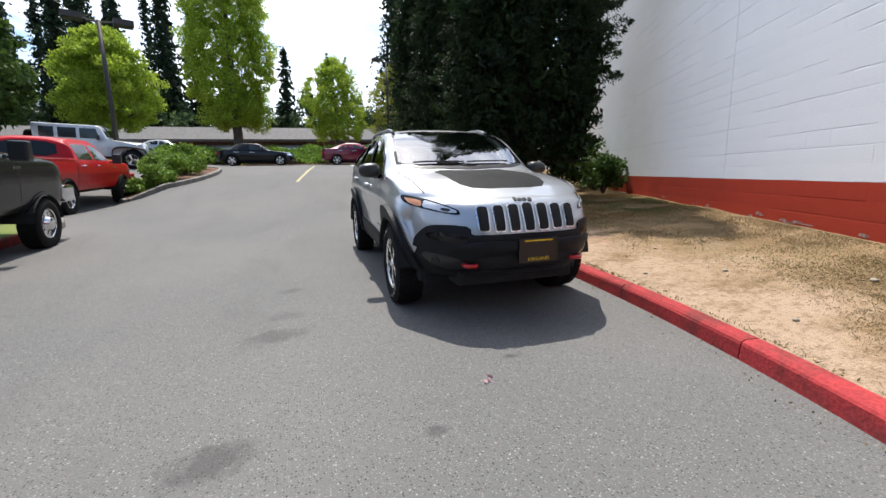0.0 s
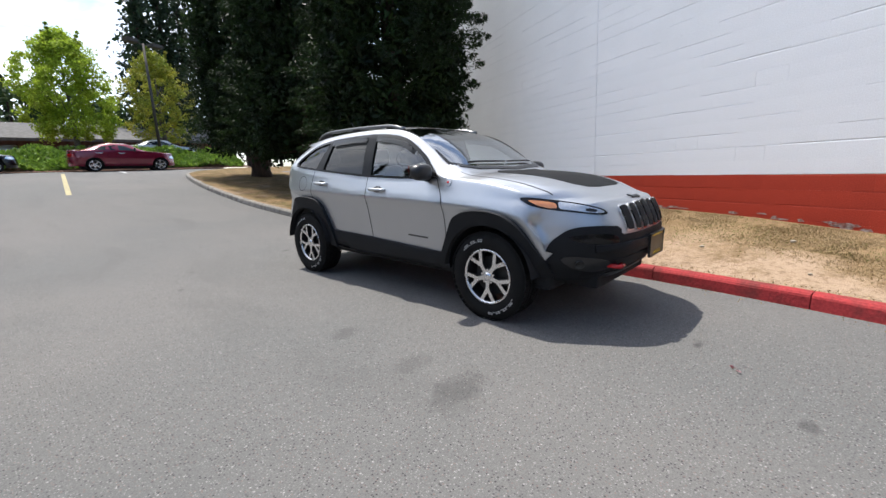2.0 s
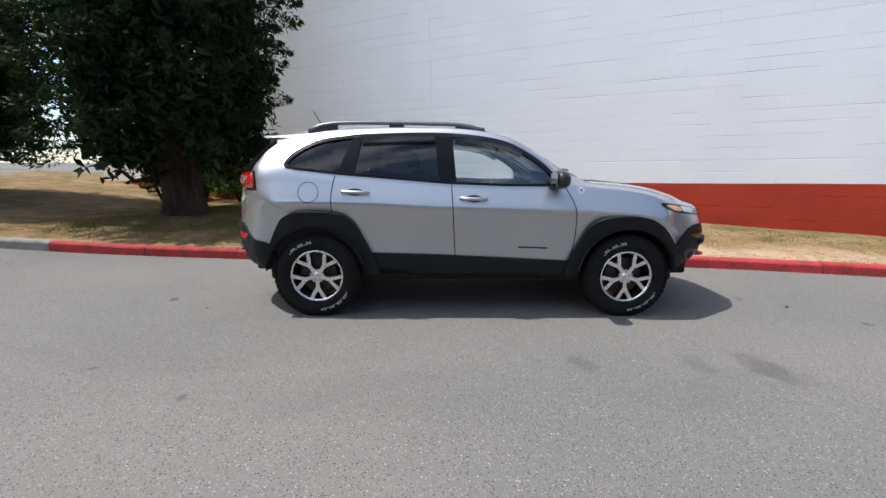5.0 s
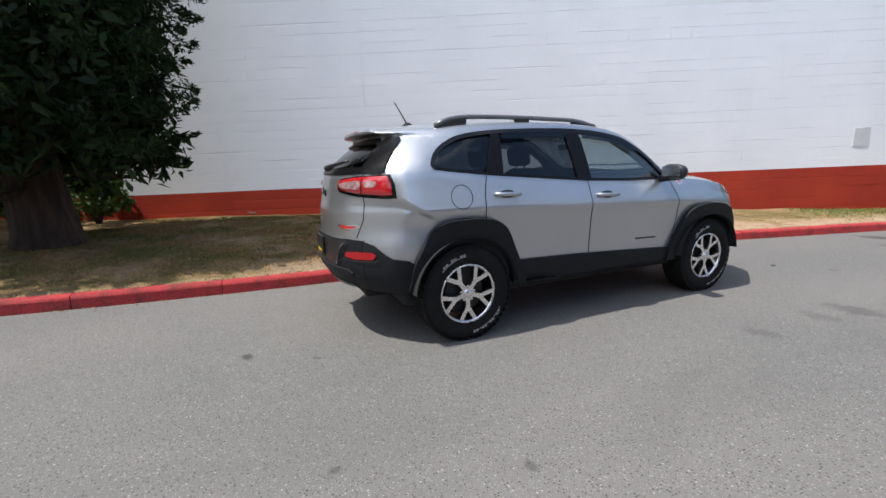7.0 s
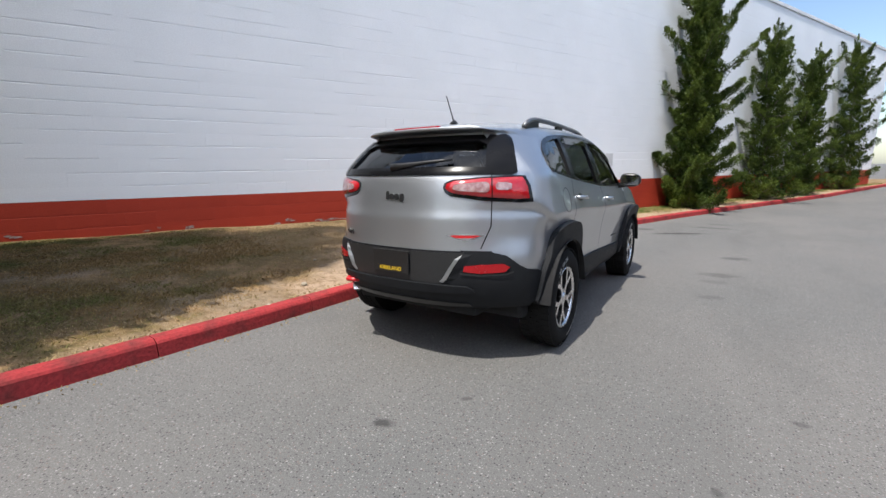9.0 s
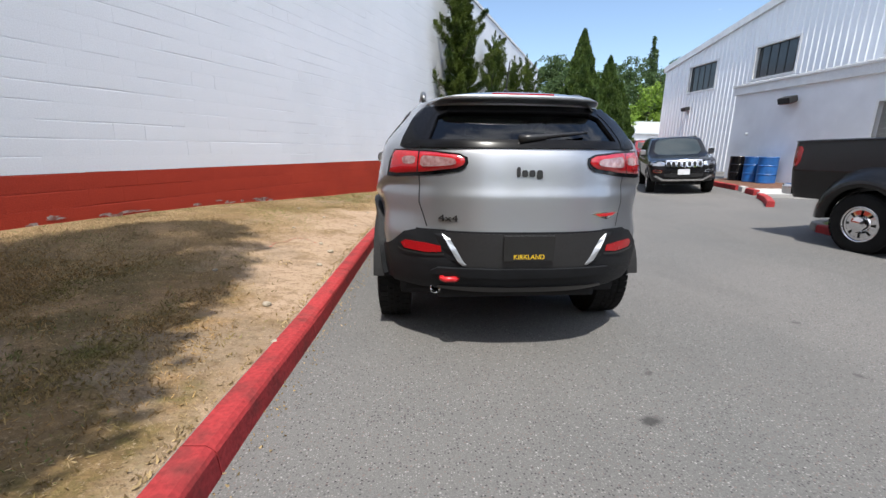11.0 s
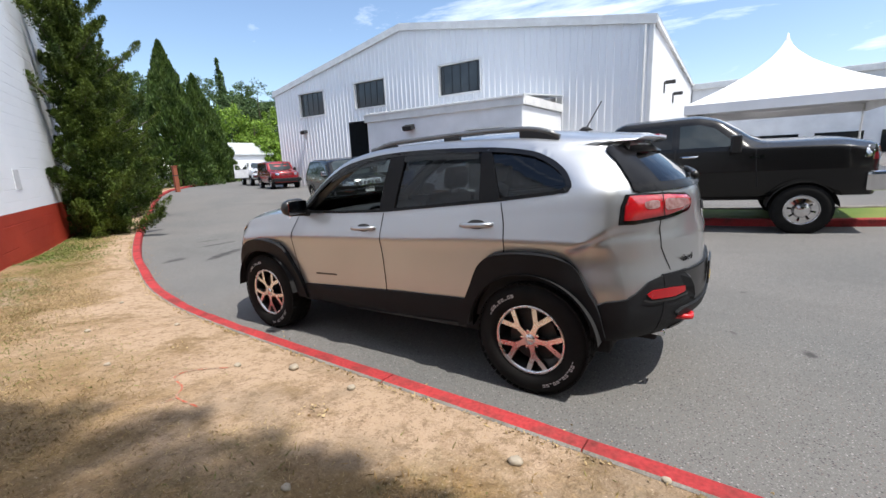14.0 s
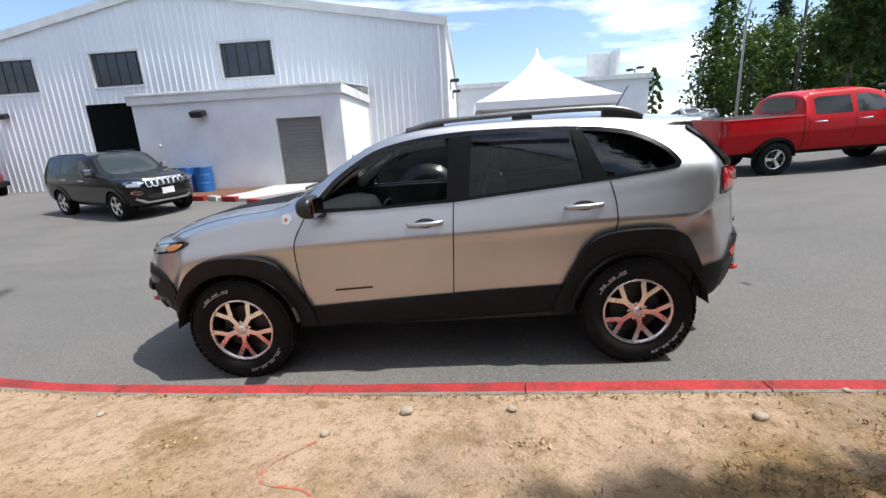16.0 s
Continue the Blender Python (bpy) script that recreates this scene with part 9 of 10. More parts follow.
# shrubs at the foot of the wall behind the first conifer
for k, (x, y, r, h) in enumerate(((7.0, 5.6, 0.8, 1.1), (7.7, 6.9, 0.9, 1.3), (6.6, 7.4, 0.8, 1.5), (8.3, 8.4, 1.0, 1.9))):
    shrub(x, y, verge_z(x, y), r, h, 40 + k, M["oak"], "green leafy shrub at the foot of the wall", "wall shrubs")

# planted island with a concrete edge, beside the parked cars
isl = [(-6.9, 10.6), (-6.2, 11.3), (-5.7, 12.6), (-5.4, 14.2), (-5.3, 16.5), (-5.6, 18.6), (-6.6, 19.4), (-7.6, 19.2), (-7.5, 16.0), (-7.4, 13.2), (-7.3, 11.2)]
edge = smooth_line(isl + [isl[0]], 0.4)
island = thing("planted_island", Matrix(), "raised planted island with a grey concrete edge", "planter", kind="structure")
bm = bmesh.new()
bm.faces.new([bm.verts.new((p.x, p.y, ground_z(p.x, p.y) + 0.12)) for p in edge[:-1]])
f0 = bm.faces[:]
bmesh.ops.triangulate(bm, faces=f0)
bmesh.ops.recalc_face_normals(bm, faces=bm.faces)
for f in bm.faces:
    if f.normal.z < 0:
        f.normal_flip()
part("soil", bm, M["mulch"], island)


def kerb_run(parent, line, w, h, material, close=False):
    """Short kerb stones along a line, one object each."""
    for a in range(0, len(line) - 1, 3):
        run = line[a:a + 4]
        if len(run) < 2:
            break
        bm = bmesh.new()
        rings = []
        for k, p in enumerate(run):
            d = (run[min(k + 1, len(run) - 1)] - run[max(k - 1, 0)]).normalized()
            nrm = Vector((-d.y, d.x)) * w / 2
            z = ground_z(p.x, p.y)
            rings.append([bm.verts.new((p.x + nrm.x * s, p.y + nrm.y * s, z + hh)) for s, hh in ((1, -0.1), (1, h - 0.02), (0.8, h), (-0.8, h), (-1, h - 0.02), (-1, -0.1))])
        for r0, r1 in zip(rings, rings[1:]):
            for k in range(5):
                bm.faces.new((r0[k], r1[k], r1[k + 1], r0[k + 1]))
        bm.faces.new(rings[0])
        bm.faces.new(rings[-1][::-1])
        bmesh.ops.recalc_face_normals(bm, faces=bm.faces)
        part("kerb_stone", bm, material(run[0]) if callable(material) else material, parent)


kerb_run(island, edge, 0.16, 0.16, M["concrete"])
for k, (x, y, r, h) in enumerate(((-6.4, 12.1, 0.65, 0.8), (-6.5, 13.4, 0.8, 1.0), (-6.2, 14.8, 0.75, 0.9), (-6.5, 16.2, 0.9, 1.2), (-6.3, 17.6, 0.8, 1.1), (-7.0, 11.7, 0.5, 0.6))):
    shrub(x, y, ground_z(x, y) + 0.1, r, h, 60 + k, M["hedge"], "bright green low shrub in the planted island", "island shrubs")

# grass strip under the heavy pickup, its edge partly red
strip = smooth_line([(-6.4, -1.6), (-6.4, -0.6), (-6.4, 1.0), (-6.38, 4.0), (-6.4, 5.3), (-6.7, 5.9), (-7.1, 6.0), (-7.5, 5.6), (-7.6, 3.0), (-7.6, 0.0), (-7.5, -1.8), (-7.2, -2.4), (-6.8, -2.5), (-6.4, -2.2)] + [(-6.25, -1.6)], 0.35)
gisle = thing("grass_island", Matrix(), "narrow grass island with a red and grey kerb", "planter", kind="structure")
bm = bmesh.new()
face = bm.faces.new([bm.verts.new((p.x, p.y, ground_z(p.x, p.y) + 0.1)) for p in strip[:-1]])
bmesh.ops.triangulate(bm, faces=[face])
bmesh.ops.recalc_face_normals(bm, faces=bm.faces)
for f in bm.faces:
    if f.normal.z < 0:
        f.normal_flip()
part("turf", bm, M["green_grass"], gisle)
kerb_run(gisle, strip, 0.16, 0.125, lambda p: M["kerb_red"] if p.y < 4.6 and p.x > -6.9 else M["concrete"])

# hedge bank across the top of the car park
hg = np.random.default_rng(5)
n = 26000
hx = hg.uniform(-24, 9.5, n)
hy = 27.6 + 3.8 * hg.random(n)
top_z = 2.15 + 0.32 * (hy - 27.2) + 0.22 * np.sin(hx * 1.9) * np.sin(hx * 0.7 + hy)
hz = 2.0 + (top_z - 2.0) * (0.55 + 0.5 * hg.random(n) ** 0.5)
hb = leaf_mesh("hedge", np.stack([hx, hy, hz], 1), hg.uniform(0.12, 0.28, n), M["hedge"], label="long bright green groundcover hedge on a bank", kind="stuff", seed=5, lift=0.8)
hb["category"] = "hedge"
bm = bmesh.new()
vs = [[bm.verts.new((x, y, z)) for x in (-25, -14, -4, 4, 9.8)] for y, z in ((27.3, 2.02), (28.4, 2.25), (31.5, 3.1), (33.5, 2.9), (60, 2.4))]
for a, b in zip(vs, vs[1:]):
    for k in range(4):
        bm.faces.new((a[k], a[k + 1], b[k + 1], b[k]))
bank = mesh_object("bank", bm, M["mulch"], smooth=True)
tagged(bank, label="low earth bank under the hedge", category="bank", kind="structure")

brush = [(-58 + wr.uniform(-14, 18), -80 + wr.uniform(-9, 9), 1.0, wr.uniform(4, 8), wr.uniform(2.5, 4), "round") for k in range(26)]
far_woods("brush", brush, M["hedge"], "bright green brush below the wooded hillside", 200)

# ---- low shopping row and lamp posts beyond the bank ----
row = thing("shop_row", pose(0, 0, 0), "long low brown building with a grey shingle roof", "building")
bm = bmesh.new()
box(bm, -46, 15, 46, 58, 1.5, 5.4)
part("wall", bm, M["brick"], row)
bm = bmesh.new()
vs = [[bm.verts.new((x, y, z)) for x in (-47, 16)] for y, z in ((44.6, 4.95), (44.6, 5.2), (51.5, 7.1), (59.5, 5.2))]
for a, b in zip(vs, vs[1:]):
    bm.faces.new((a[0], a[1], b[1], b[0]))
bmesh.ops.recalc_face_normals(bm, faces=bm.faces)
part("roof", bm, M["shingle"], row)
for k, x in enumerate((-40, -33, -26, -18.5, -12, -5, 2.5, 8.5)):
    bm = bmesh.new()
    c = [bm.verts.new((x + dx, y, z)) for dx in (0, 4.2) for y, z in ((45.9, 4.7), (44.3, 4.1), (44.3, 3.9), (45.9, 4.55))]
    for q in ((0, 1, 5, 4), (1, 2, 6, 5), (2, 3, 7, 6), (0, 3, 2, 1), (4, 5, 6, 7)):
        bm.faces.new([c[i] for i in q])
    bmesh.ops.recalc_face_normals(bm, faces=bm.faces)
    part("awning", bm, M["vinyl"], row, "pale striped shop awning")
    for j in range(3):
        bm = bmesh.new()
        box(bm, x + 0.2 + j * 1.35, x + 1.4 + j * 1.35, 45.92, 46.02, 2.6, 3.95)
        part("shop_window", bm, M["window_dark"], row)


def twin_lamp(x, y, z, h, heads, material, label, arm=0.55, group="lamp posts"):
    root = thing("lamp_post", pose(x, y, z), label, "lamp post", group)
    bm = bmesh.new()
    tube(bm, [(0, 0, -0.1), (0, 0, h)], [0.11, 0.08], 10)
    part("pole", bm, material, root, smooth=True)
    bm = bmesh.new()
    tube(bm, [(0, 0, -0.1), (0, 0, 0.7)], [0.3, 0.3], 14)
    part("base", bm, M["concrete"], root)
    for k in range(heads):
        a = k * math.tau / heads + 0.4
        bm = bmesh.new()
        tube(bm, [(0, 0, h - 0.1), (arm * math.cos(a), arm * math.sin(a), h)], 0.04, 6)
        part("arm", bm, material, root)
        bm = bmesh.new()
        box(bm, 0.25, 1.0, -0.3, 0.3, -0.12, 0.14, 0.03, pose(arm * 0.5 * math.cos(a), arm * 0.5 * math.sin(a), h, 0, 0, math.degrees(a)))
        part("lamp_head", bm, material, root)


twin_lamp(-9.7, 18.6, gz(-9.7, 18.6), 6.4, 2, M["pole"], "brown steel lamp post with two box heads")
twin_lamp(6.0, 33.5, 2.9, 8.0, 2, M["pole"], "brown steel lamp post with two box heads")
twin_lamp(-30.9, 24.7, gz(-30.9, 24.7), 8.6, 2, M["pole"], "brown steel lamp post with two box heads")
for x, y in ((-56.4, 22.5), (-64, 17.5), (-50, 27.5)):
    twin_lamp(x, y, gz(x, y), 7.4, 2, M["pole"], "dark lamp post in the far car park")
street = thing("street_lamp", pose(-40.2, 26.2, gz(-40.2, 26.2)), "tall grey street lamp with a long curved arm", "street lamp", "lamp posts")
bm = bmesh.new()
tube(bm, [(0, 0, -0.1), (0, 0, 8.5), (0, 0.3, 10.6), (0.0, 1.2, 11.3), (0, 3.4, 11.6)], [0.14, 0.1, 0.08, 0.06, 0.05], 10)
part("pole", bm, M["pole_grey"], street, smooth=True)
bm = bmesh.new()
box(bm, -0.15, 0.15, 3.3, 4.1, 11.52, 11.66, 0.04)
part("lamp_head", bm, M["pole_grey"], street)
shed = thing("white_shed", pose(-44.5, -76, 0), "small white gabled shed at the end of the drive", "building")
bm = bmesh.new()
box(bm, -5, 5, -4, 4, -0.3, 4.6)
part("wall", bm, M["siding"], shed)
bm = bmesh.new()
c = [bm.verts.new((x, y, z)) for x in (-5.4, 5.4) for y, z in ((-4.4, 4.5), (0, 6.8), (4.4, 4.5), (4.4, 4.3), (0, 6.55), (-4.4, 4.3))]
for q in ((0, 1, 7, 6), (1, 2, 8, 7), (2, 3, 9, 8), (3, 4, 10, 9), (4, 5, 11, 10), (5, 0, 6, 11), (0, 5, 4, 1), (1, 4, 3, 2), (6, 7, 10, 11), (7, 8, 9, 10)):
    bm.faces.new([c[k] for k in q])
bmesh.ops.recalc_face_normals(bm, faces=bm.faces)
part("roof", bm, M["roof_metal"], shed)
bm = bmesh.new()
box(bm, 4.98, 5.06, -2, 2, -0.2, 3.2)
part("doorway", bm, M["dark"], shed)
post = thing("wooden_post", pose(-11.6, -30.2, 0.05), "red-brown wooden post at the kerb bend", "post")
bm = bmesh.new()
box(bm, -0.13, 0.13, -0.13, 0.13, -0.15, 1.95, 0.02)
box(bm, -0.16, 0.16, -0.16, 0.16, 1.95, 2.02, 0.01)
part("timber", bm, M["wood_post"], post)
bm = bmesh.new()
box(bm, -0.135, 0.135, -0.135, 0.135, 1.3, 1.36, 0.004)
part("band", bm, M["dark_metal"], post)

# ---- by the lean-to: slab, kerb ends, barrels, bollards ----
bm = bmesh.new()
prism(bm, [(-11.9, -6.9), (-11.9, -4.2), (-10.6, -4.9), (-9.1, -6.5), (-9.6, -7.9), (-10.6, -7.2)], -0.1, 0.3)
for v in bm.verts:
    if v.co.z > 0.2:
        v.co.z = ground_z(v.co.x, v.co.y) + 0.1
slab = mesh_object("slab", bm, M["slab"])
tagged(slab, label="pale concrete ramp in front of the roll-up door", category="ramp", kind="structure")
bm = bmesh.new()
prism(bm, [(-11.88, -11.6), (-11.88, -6.95), (-10.62, -7.24), (-9.85, -8.1), (-10.3, -10.8)], -0.1, 0.3)
for v in bm.verts:
    if v.co.z > 0.2:
        v.co.z = ground_z(v.co.x, v.co.y) + 0.07
bed = mesh_object("planting_bed", bm, M["mulch"])
tagged(bed, label="bare red-brown bark bed beside the lean-to", category="planting bed", kind="structure")
ends = thing("kerb_ends", Matrix(), "short red painted kerb ends by the bark bed", "kerb", kind="structure")
kerb_run(ends, smooth_line([(-9.75, -8.3), (-9.95, -9.3), (-10.25, -10.6)], 0.3), 0.16, 0.16, M["kerb_red"])
kerb_run(ends, smooth_line([(-9.55, -7.75), (-9.75, -8.2)], 0.2), 0.16, 0.16, M["slab"])
kerb_run(ends, smooth_line([(-9.25, -6.95), (-9.5, -7.65)], 0.3), 0.16, 0.16, M["kerb_red"])
kerb_run(ends, smooth_line([(-8.9, -6.4), (-8.5, -5.7), (-7.9, -4.9)], 0.3), 0.16, 0.14, M["kerb_red"])


def barrel(x, y, material, label):
    root = thing("barrel", pose(x, y, ground_z(x, y) + 0.06), label, "barrel", "barrels by the lean-to")
    bm = bmesh.new()
    lathe(bm, [(0.0, 0.0), (0.28, 0.0), (0.29, 0.02), (0.285, 0.04), (0.285, 0.28), (0.297, 0.3), (0.285, 0.32), (0.285, 0.57), (0.297, 0.59), (0.285, 0.61), (0.285, 0.85), (0.29, 0.87), (0.28, 0.885), (0.27, 0.87), (0.0, 0.87)], 28, pose(0, 0, 0, 0, -90))
    bmesh.ops.recalc_face_normals(bm, faces=bm.faces)
    sharpen(bm, 30)
    part("drum", bm, material, root)
    bm = bmesh.new()
    lathe(bm, [(0.0, 0.885), (0.04, 0.885), (0.04, 0.87)], 12, pose(0.15, 0, 0, 0, -90))
    part("bung", bm, M["dark_metal"], root)


barrel(-11.5, -9.3, M["barrel"], "blue steel drum against the white wall")
barrel(-11.52, -9.95, M["barrel"], "blue steel drum against the white wall")
barrel(-11.5, -10.65, M["black_paint"], "black steel drum beside the blue ones")
for y in (-3.9, -3.2):
    b = thing("bollard", pose(-12.3, y, ground_z(-12.3, y)), "short grey steel bollard beside the lean-to", "bollard", "bollards")
    bm = bmesh.new()
    tube(bm, [(0, 0, -0.1), (0, 0, 1.0), (0, 0, 1.05)], [0.085, 0.085, 0.05], 14)
    part("pipe", bm, M["pole_grey"], b, smooth=True)
    bm = bmesh.new()
    tube(bm, [(0, 0, 0.8), (0, 0, 0.86)], [0.088, 0.088], 14)
    part("band", bm, M["lamp_white"], b)
unit = thing("air_unit", pose(-13.6, -2.7, ground_z(-13.6, -2.7)), "pale grey air conditioning unit by the workshop wall", "air conditioner")
bm = bmesh.new()
box(bm, -0.45, 0.45, -0.45, 0.45, 0.05, 1.25, 0.03)
part("case", bm, M["pole_grey"], unit)
for k in range(14):
    bm = bmesh.new()
    box(bm, 0.44, 0.465, -0.4, 0.4, 0.15 + k * 0.075, 0.18 + k * 0.075)
    part("slat", bm, M["dark_metal"], unit)
bm = bmesh.new()
box(bm, -0.5, 0.5, -0.5, 0.5, -0.1, 0.05)
part("plinth", bm, M["concrete"], unit)

# ---- marks on the ground ----
def laid(name, outline, material, label, category, dz=0.004, cell=0.3):
    """A thin flat mark that follows the ground."""
    bm = bmesh.new()
    f = bm.faces.new([bm.verts.new((p[0], p[1], 0)) for p in outline])
    f.normal_update()
    bmesh.ops.triangulate(bm, faces=[f])
    for axis in (0, 1):
        lo, hi = min(p[axis] for p in outline), max(p[axis] for p in outline)
        for k in range(1, int((hi - lo) / cell) + 1):
            co = Vector((0, 0, 0))
            co[axis] = lo + k * cell
            no = Vector((0, 0, 0))
            no[axis] = 1
            bmesh.ops.bisect_plane(bm, geom=bm.verts[:] + bm.edges[:] + bm.faces[:], plane_co=co, plane_no=no, dist=1e-5)
    for v in bm.verts:
        v.co.z = ground_z(v.co.x, v.co.y) + dz
    bm.normal_update()
    for f in bm.faces:
        if f.normal.z < 0:
            f.normal_flip()
    ob = mesh_object(name, bm, material)
    return tagged(ob, label=label, category=category, kind="structure")


def ragged(x, y, rx, ry, turn, seed, n=26):
    rg = random.Random(seed)
    out = []
    for k in range(n):
        a = k * math.tau / n
        r = 0.75 + 0.5 * noise.noise((math.cos(a) * 1.6 + seed, math.sin(a) * 1.6, seed)) + rg.uniform(-0.08, 0.08)
        px, py = rx * r * math.cos(a), ry * r * math.sin(a)
        out.append((x + px * math.cos(turn) - py * math.sin(turn), y + px * math.sin(turn) + py * math.cos(turn)))
    return out


laid("bay_line", [(-1.93, 12.5), (-1.8, 12.5), (-0.85, 21.9), (-0.98, 21.9)], M["stripe"], "worn yellow bay line on the asphalt", "road marking")
laid("bay_line", [(1.2, 21.2), (1.34, 21.2), (1.6, 24.2), (1.46, 24.2)], M["stripe_white"], "worn white bay line on the asphalt", "road marking")


def crack(points, w, seed):
    rg = random.Random(seed)
    pts = smooth_line(points, 0.12)
    left, right = [], []
    for k, p in enumerate(pts):
        d = (pts[min(k + 1, len(pts) - 1)] - pts[max(k - 1, 0)]).normalized()
        q = Vector((-d.y, d.x))
        o = 0.03 * noise.noise((k * 0.5, seed, 0))
        ww = w * rg.uniform(0.5, 1.2)
        left.append(p + q * (o + ww))
        right.append(p + q * (o - ww))
    bm = bmesh.new()
    rows_ = [(bm.verts.new((a.x, a.y, ground_z(a.x, a.y) + 0.003)), bm.verts.new((b.x, b.y, ground_z(b.x, b.y) + 0.003))) for a, b in zip(left, right)]
    for a, b in zip(rows_, rows_[1:]):
        bm.faces.new((a[0], a[1], b[1], b[0]))
    bm.normal_update()
    for f in bm.faces:
        if f.normal.z < 0:
            f.normal_flip()
    ob = mesh_object("seam", bm, M["stain"])
    tagged(ob, label="dark worn seam across the asphalt", category="crack", kind="structure")


crack([(-6.3, 5.9), (-4.7, 6.2), (-2.9, 5.1), (-1.9, 5.2), (-0.6, 5.1), (1.3, 5.5)], 0.003, 1)



# scraps and stones
def pebble(x, y, z, r, seed, material, label, category="stone", group=""):
    bm = bmesh.new()
    r *= 0.72
    bmesh.ops.create_icosphere(bm, subdivisions=2, radius=r)
    for v in bm.verts:
        v.co *= 1 + 0.35 * noise.noise(v.co / r * 0.9 + Vector((seed, seed, 0)))
        v.co.z *= 0.62
    ob = mesh_object("stone", bm, material, smooth=True)
    ob.location = (x, y, z + r * 0.35)
    ob.rotation_euler = (0, 0, seed)
    tagged(ob, label=label, category=category, group=group)


for k, (x, y, r) in enumerate(((1.6, -0.11, 0.05), (1.6, 0.45, 0.038), (1.78, -0.5, 0.035), (1.73, 1.62, 0.045), (2.3, -1.25, 0.03), (1.55, -1.9, 0.03), (2.1, -2.3, 0.035), (1.5, 2.2, 0.028), (2.7, -3.1, 0.04), (1.5, -3.3, 0.03), (2.4, 0.9, 0.03))):
    pebble(x, y, verge_z(x, y), r, k + 1, M["stone"], "pale rounded stone on the bare earth", group="stones by the kerb")
lit = leaf_mesh("paper_scrap", [(-0.67, -3.05, ground_z(-0.67, -3.05) + 0.012), (-0.65, -3.03, ground_z(-0.67, -3.05) + 0.014), (-0.7, -3.07, ground_z(-0.67, -3.05) + 0.012)], [0.035, 0.03, 0.025], M["lamp_white"], label="small pale scrap lying on the asphalt", seed=2)
tagged(lit, category="litter")
for k, (x, y) in enumerate(((1.92, 0.47), (1.84, -1.28), (2.35, 0.3))):
    rg = np.random.default_rng(k)
    p = np.stack([x + rg.normal(size=24) * 0.05, y + rg.normal(size=24) * 0.06, verge_z(x, y) + 0.006 + 0.012 * rg.random(24)], 1)
    ob = leaf_mesh("dry_leaves", p, rg.uniform(0.008, 0.02, 24), M["straw"], label="small heap of dry curled leaves on the earth", kind="stuff", seed=k)
    ob["category"] = "leaves"


def spray(points, seed):
    pts = smooth_line(points, 0.03)
    bm = bmesh.new()
    last = None
    for k, p in enumerate(pts):
        d = (pts[min(k + 1, len(pts) - 1)] - pts[max(k - 1, 0)]).normalized()
        q = Vector((-d.y, d.x)) * 0.006
        z = verge_z(p.x, p.y) + 0.004
        pair = (bm.verts.new((p.x + q.x, p.y + q.y, z)), bm.verts.new((p.x - q.x, p.y - q.y, z)))
        if last:
            f = bm.faces.new((last[0], last[1], pair[1], pair[0]))
        last = pair
    ob = mesh_object("paint_line", bm, M["orange_mark"])
    tagged(ob, label="faded orange spray paint line on the earth", category="paint mark", kind="structure")


spray([(1.84, -0.52), (2.01, -0.67), (2.13, -0.65), (2.17, -0.46), (2.26, -0.33), (2.25, -0.08)], 1)
spray([(2.26, -0.33), (2.37, -0.32)], 2)

# ---- marks on the wall ----
def wall_plate(name, u0, u1, z0, z1, material, label, out=0.014, rag=0.0, seed=0):
    bm = bmesh.new()
    if rag:
        pts = ragged((u0 + u1) / 2, (z0 + z1) / 2, (u1 - u0) / 2, (z1 - z0) / 2, 0, seed)
        f = bm.faces.new([bm.verts.new((a, out, b)) for a, b in pts])
        bmesh.ops.triangulate(bm, faces=[f])
        bmesh.ops.solidify(bm, geom=bm.faces[:], thickness=0.0015)
    else:
        box(bm, u0, u1, 0.0, out, z0, z1, 0.002)
    ob = mesh_object(name, bm, material)
    ob.matrix_world = WALL_M
    return tagged(ob, label=label, category="wall mark", kind="structure")


wall_plate("patch", -4.68, -4.44, 2.2, 2.46, M["wall_white"], "rough round filler patch on the painted wall", 0.0042, 1, 4)
wall_plate("patch", -4.62, -4.5, 2.26, 2.4, M["wall_white"], "rough hollow inside the filler patch", 0.0056, 1, 9)
wall_plate("patch", -4.5, -4.25, 2.82, 3.0, M["wall_white"], "rough filler patch on the painted wall", 0.004, 1, 6)
wall_plate("patch", -9.95, -9.63, 1.35, 1.72, M["paint_patch"], "grey painted rectangle on the white wall", 0.012)
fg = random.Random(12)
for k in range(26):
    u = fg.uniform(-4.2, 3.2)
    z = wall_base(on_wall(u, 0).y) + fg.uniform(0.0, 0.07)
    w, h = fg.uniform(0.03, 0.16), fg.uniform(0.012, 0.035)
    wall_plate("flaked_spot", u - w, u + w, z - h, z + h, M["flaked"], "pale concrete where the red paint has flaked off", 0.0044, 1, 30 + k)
bm = bmesh.new()
box(bm, 0.428, 0.435, 0.0, 0.006, 0.95, WALL_TOP)
vj = mesh_object("movement_joint", bm, M["wall_white"])
vj.matrix_world = WALL_M
tagged(vj, label="thin upright sealed joint in the block wall", category="joint", kind="structure")

# ---- turf blades and litter along the kerb ----
gr = np.random.default_rng(9)


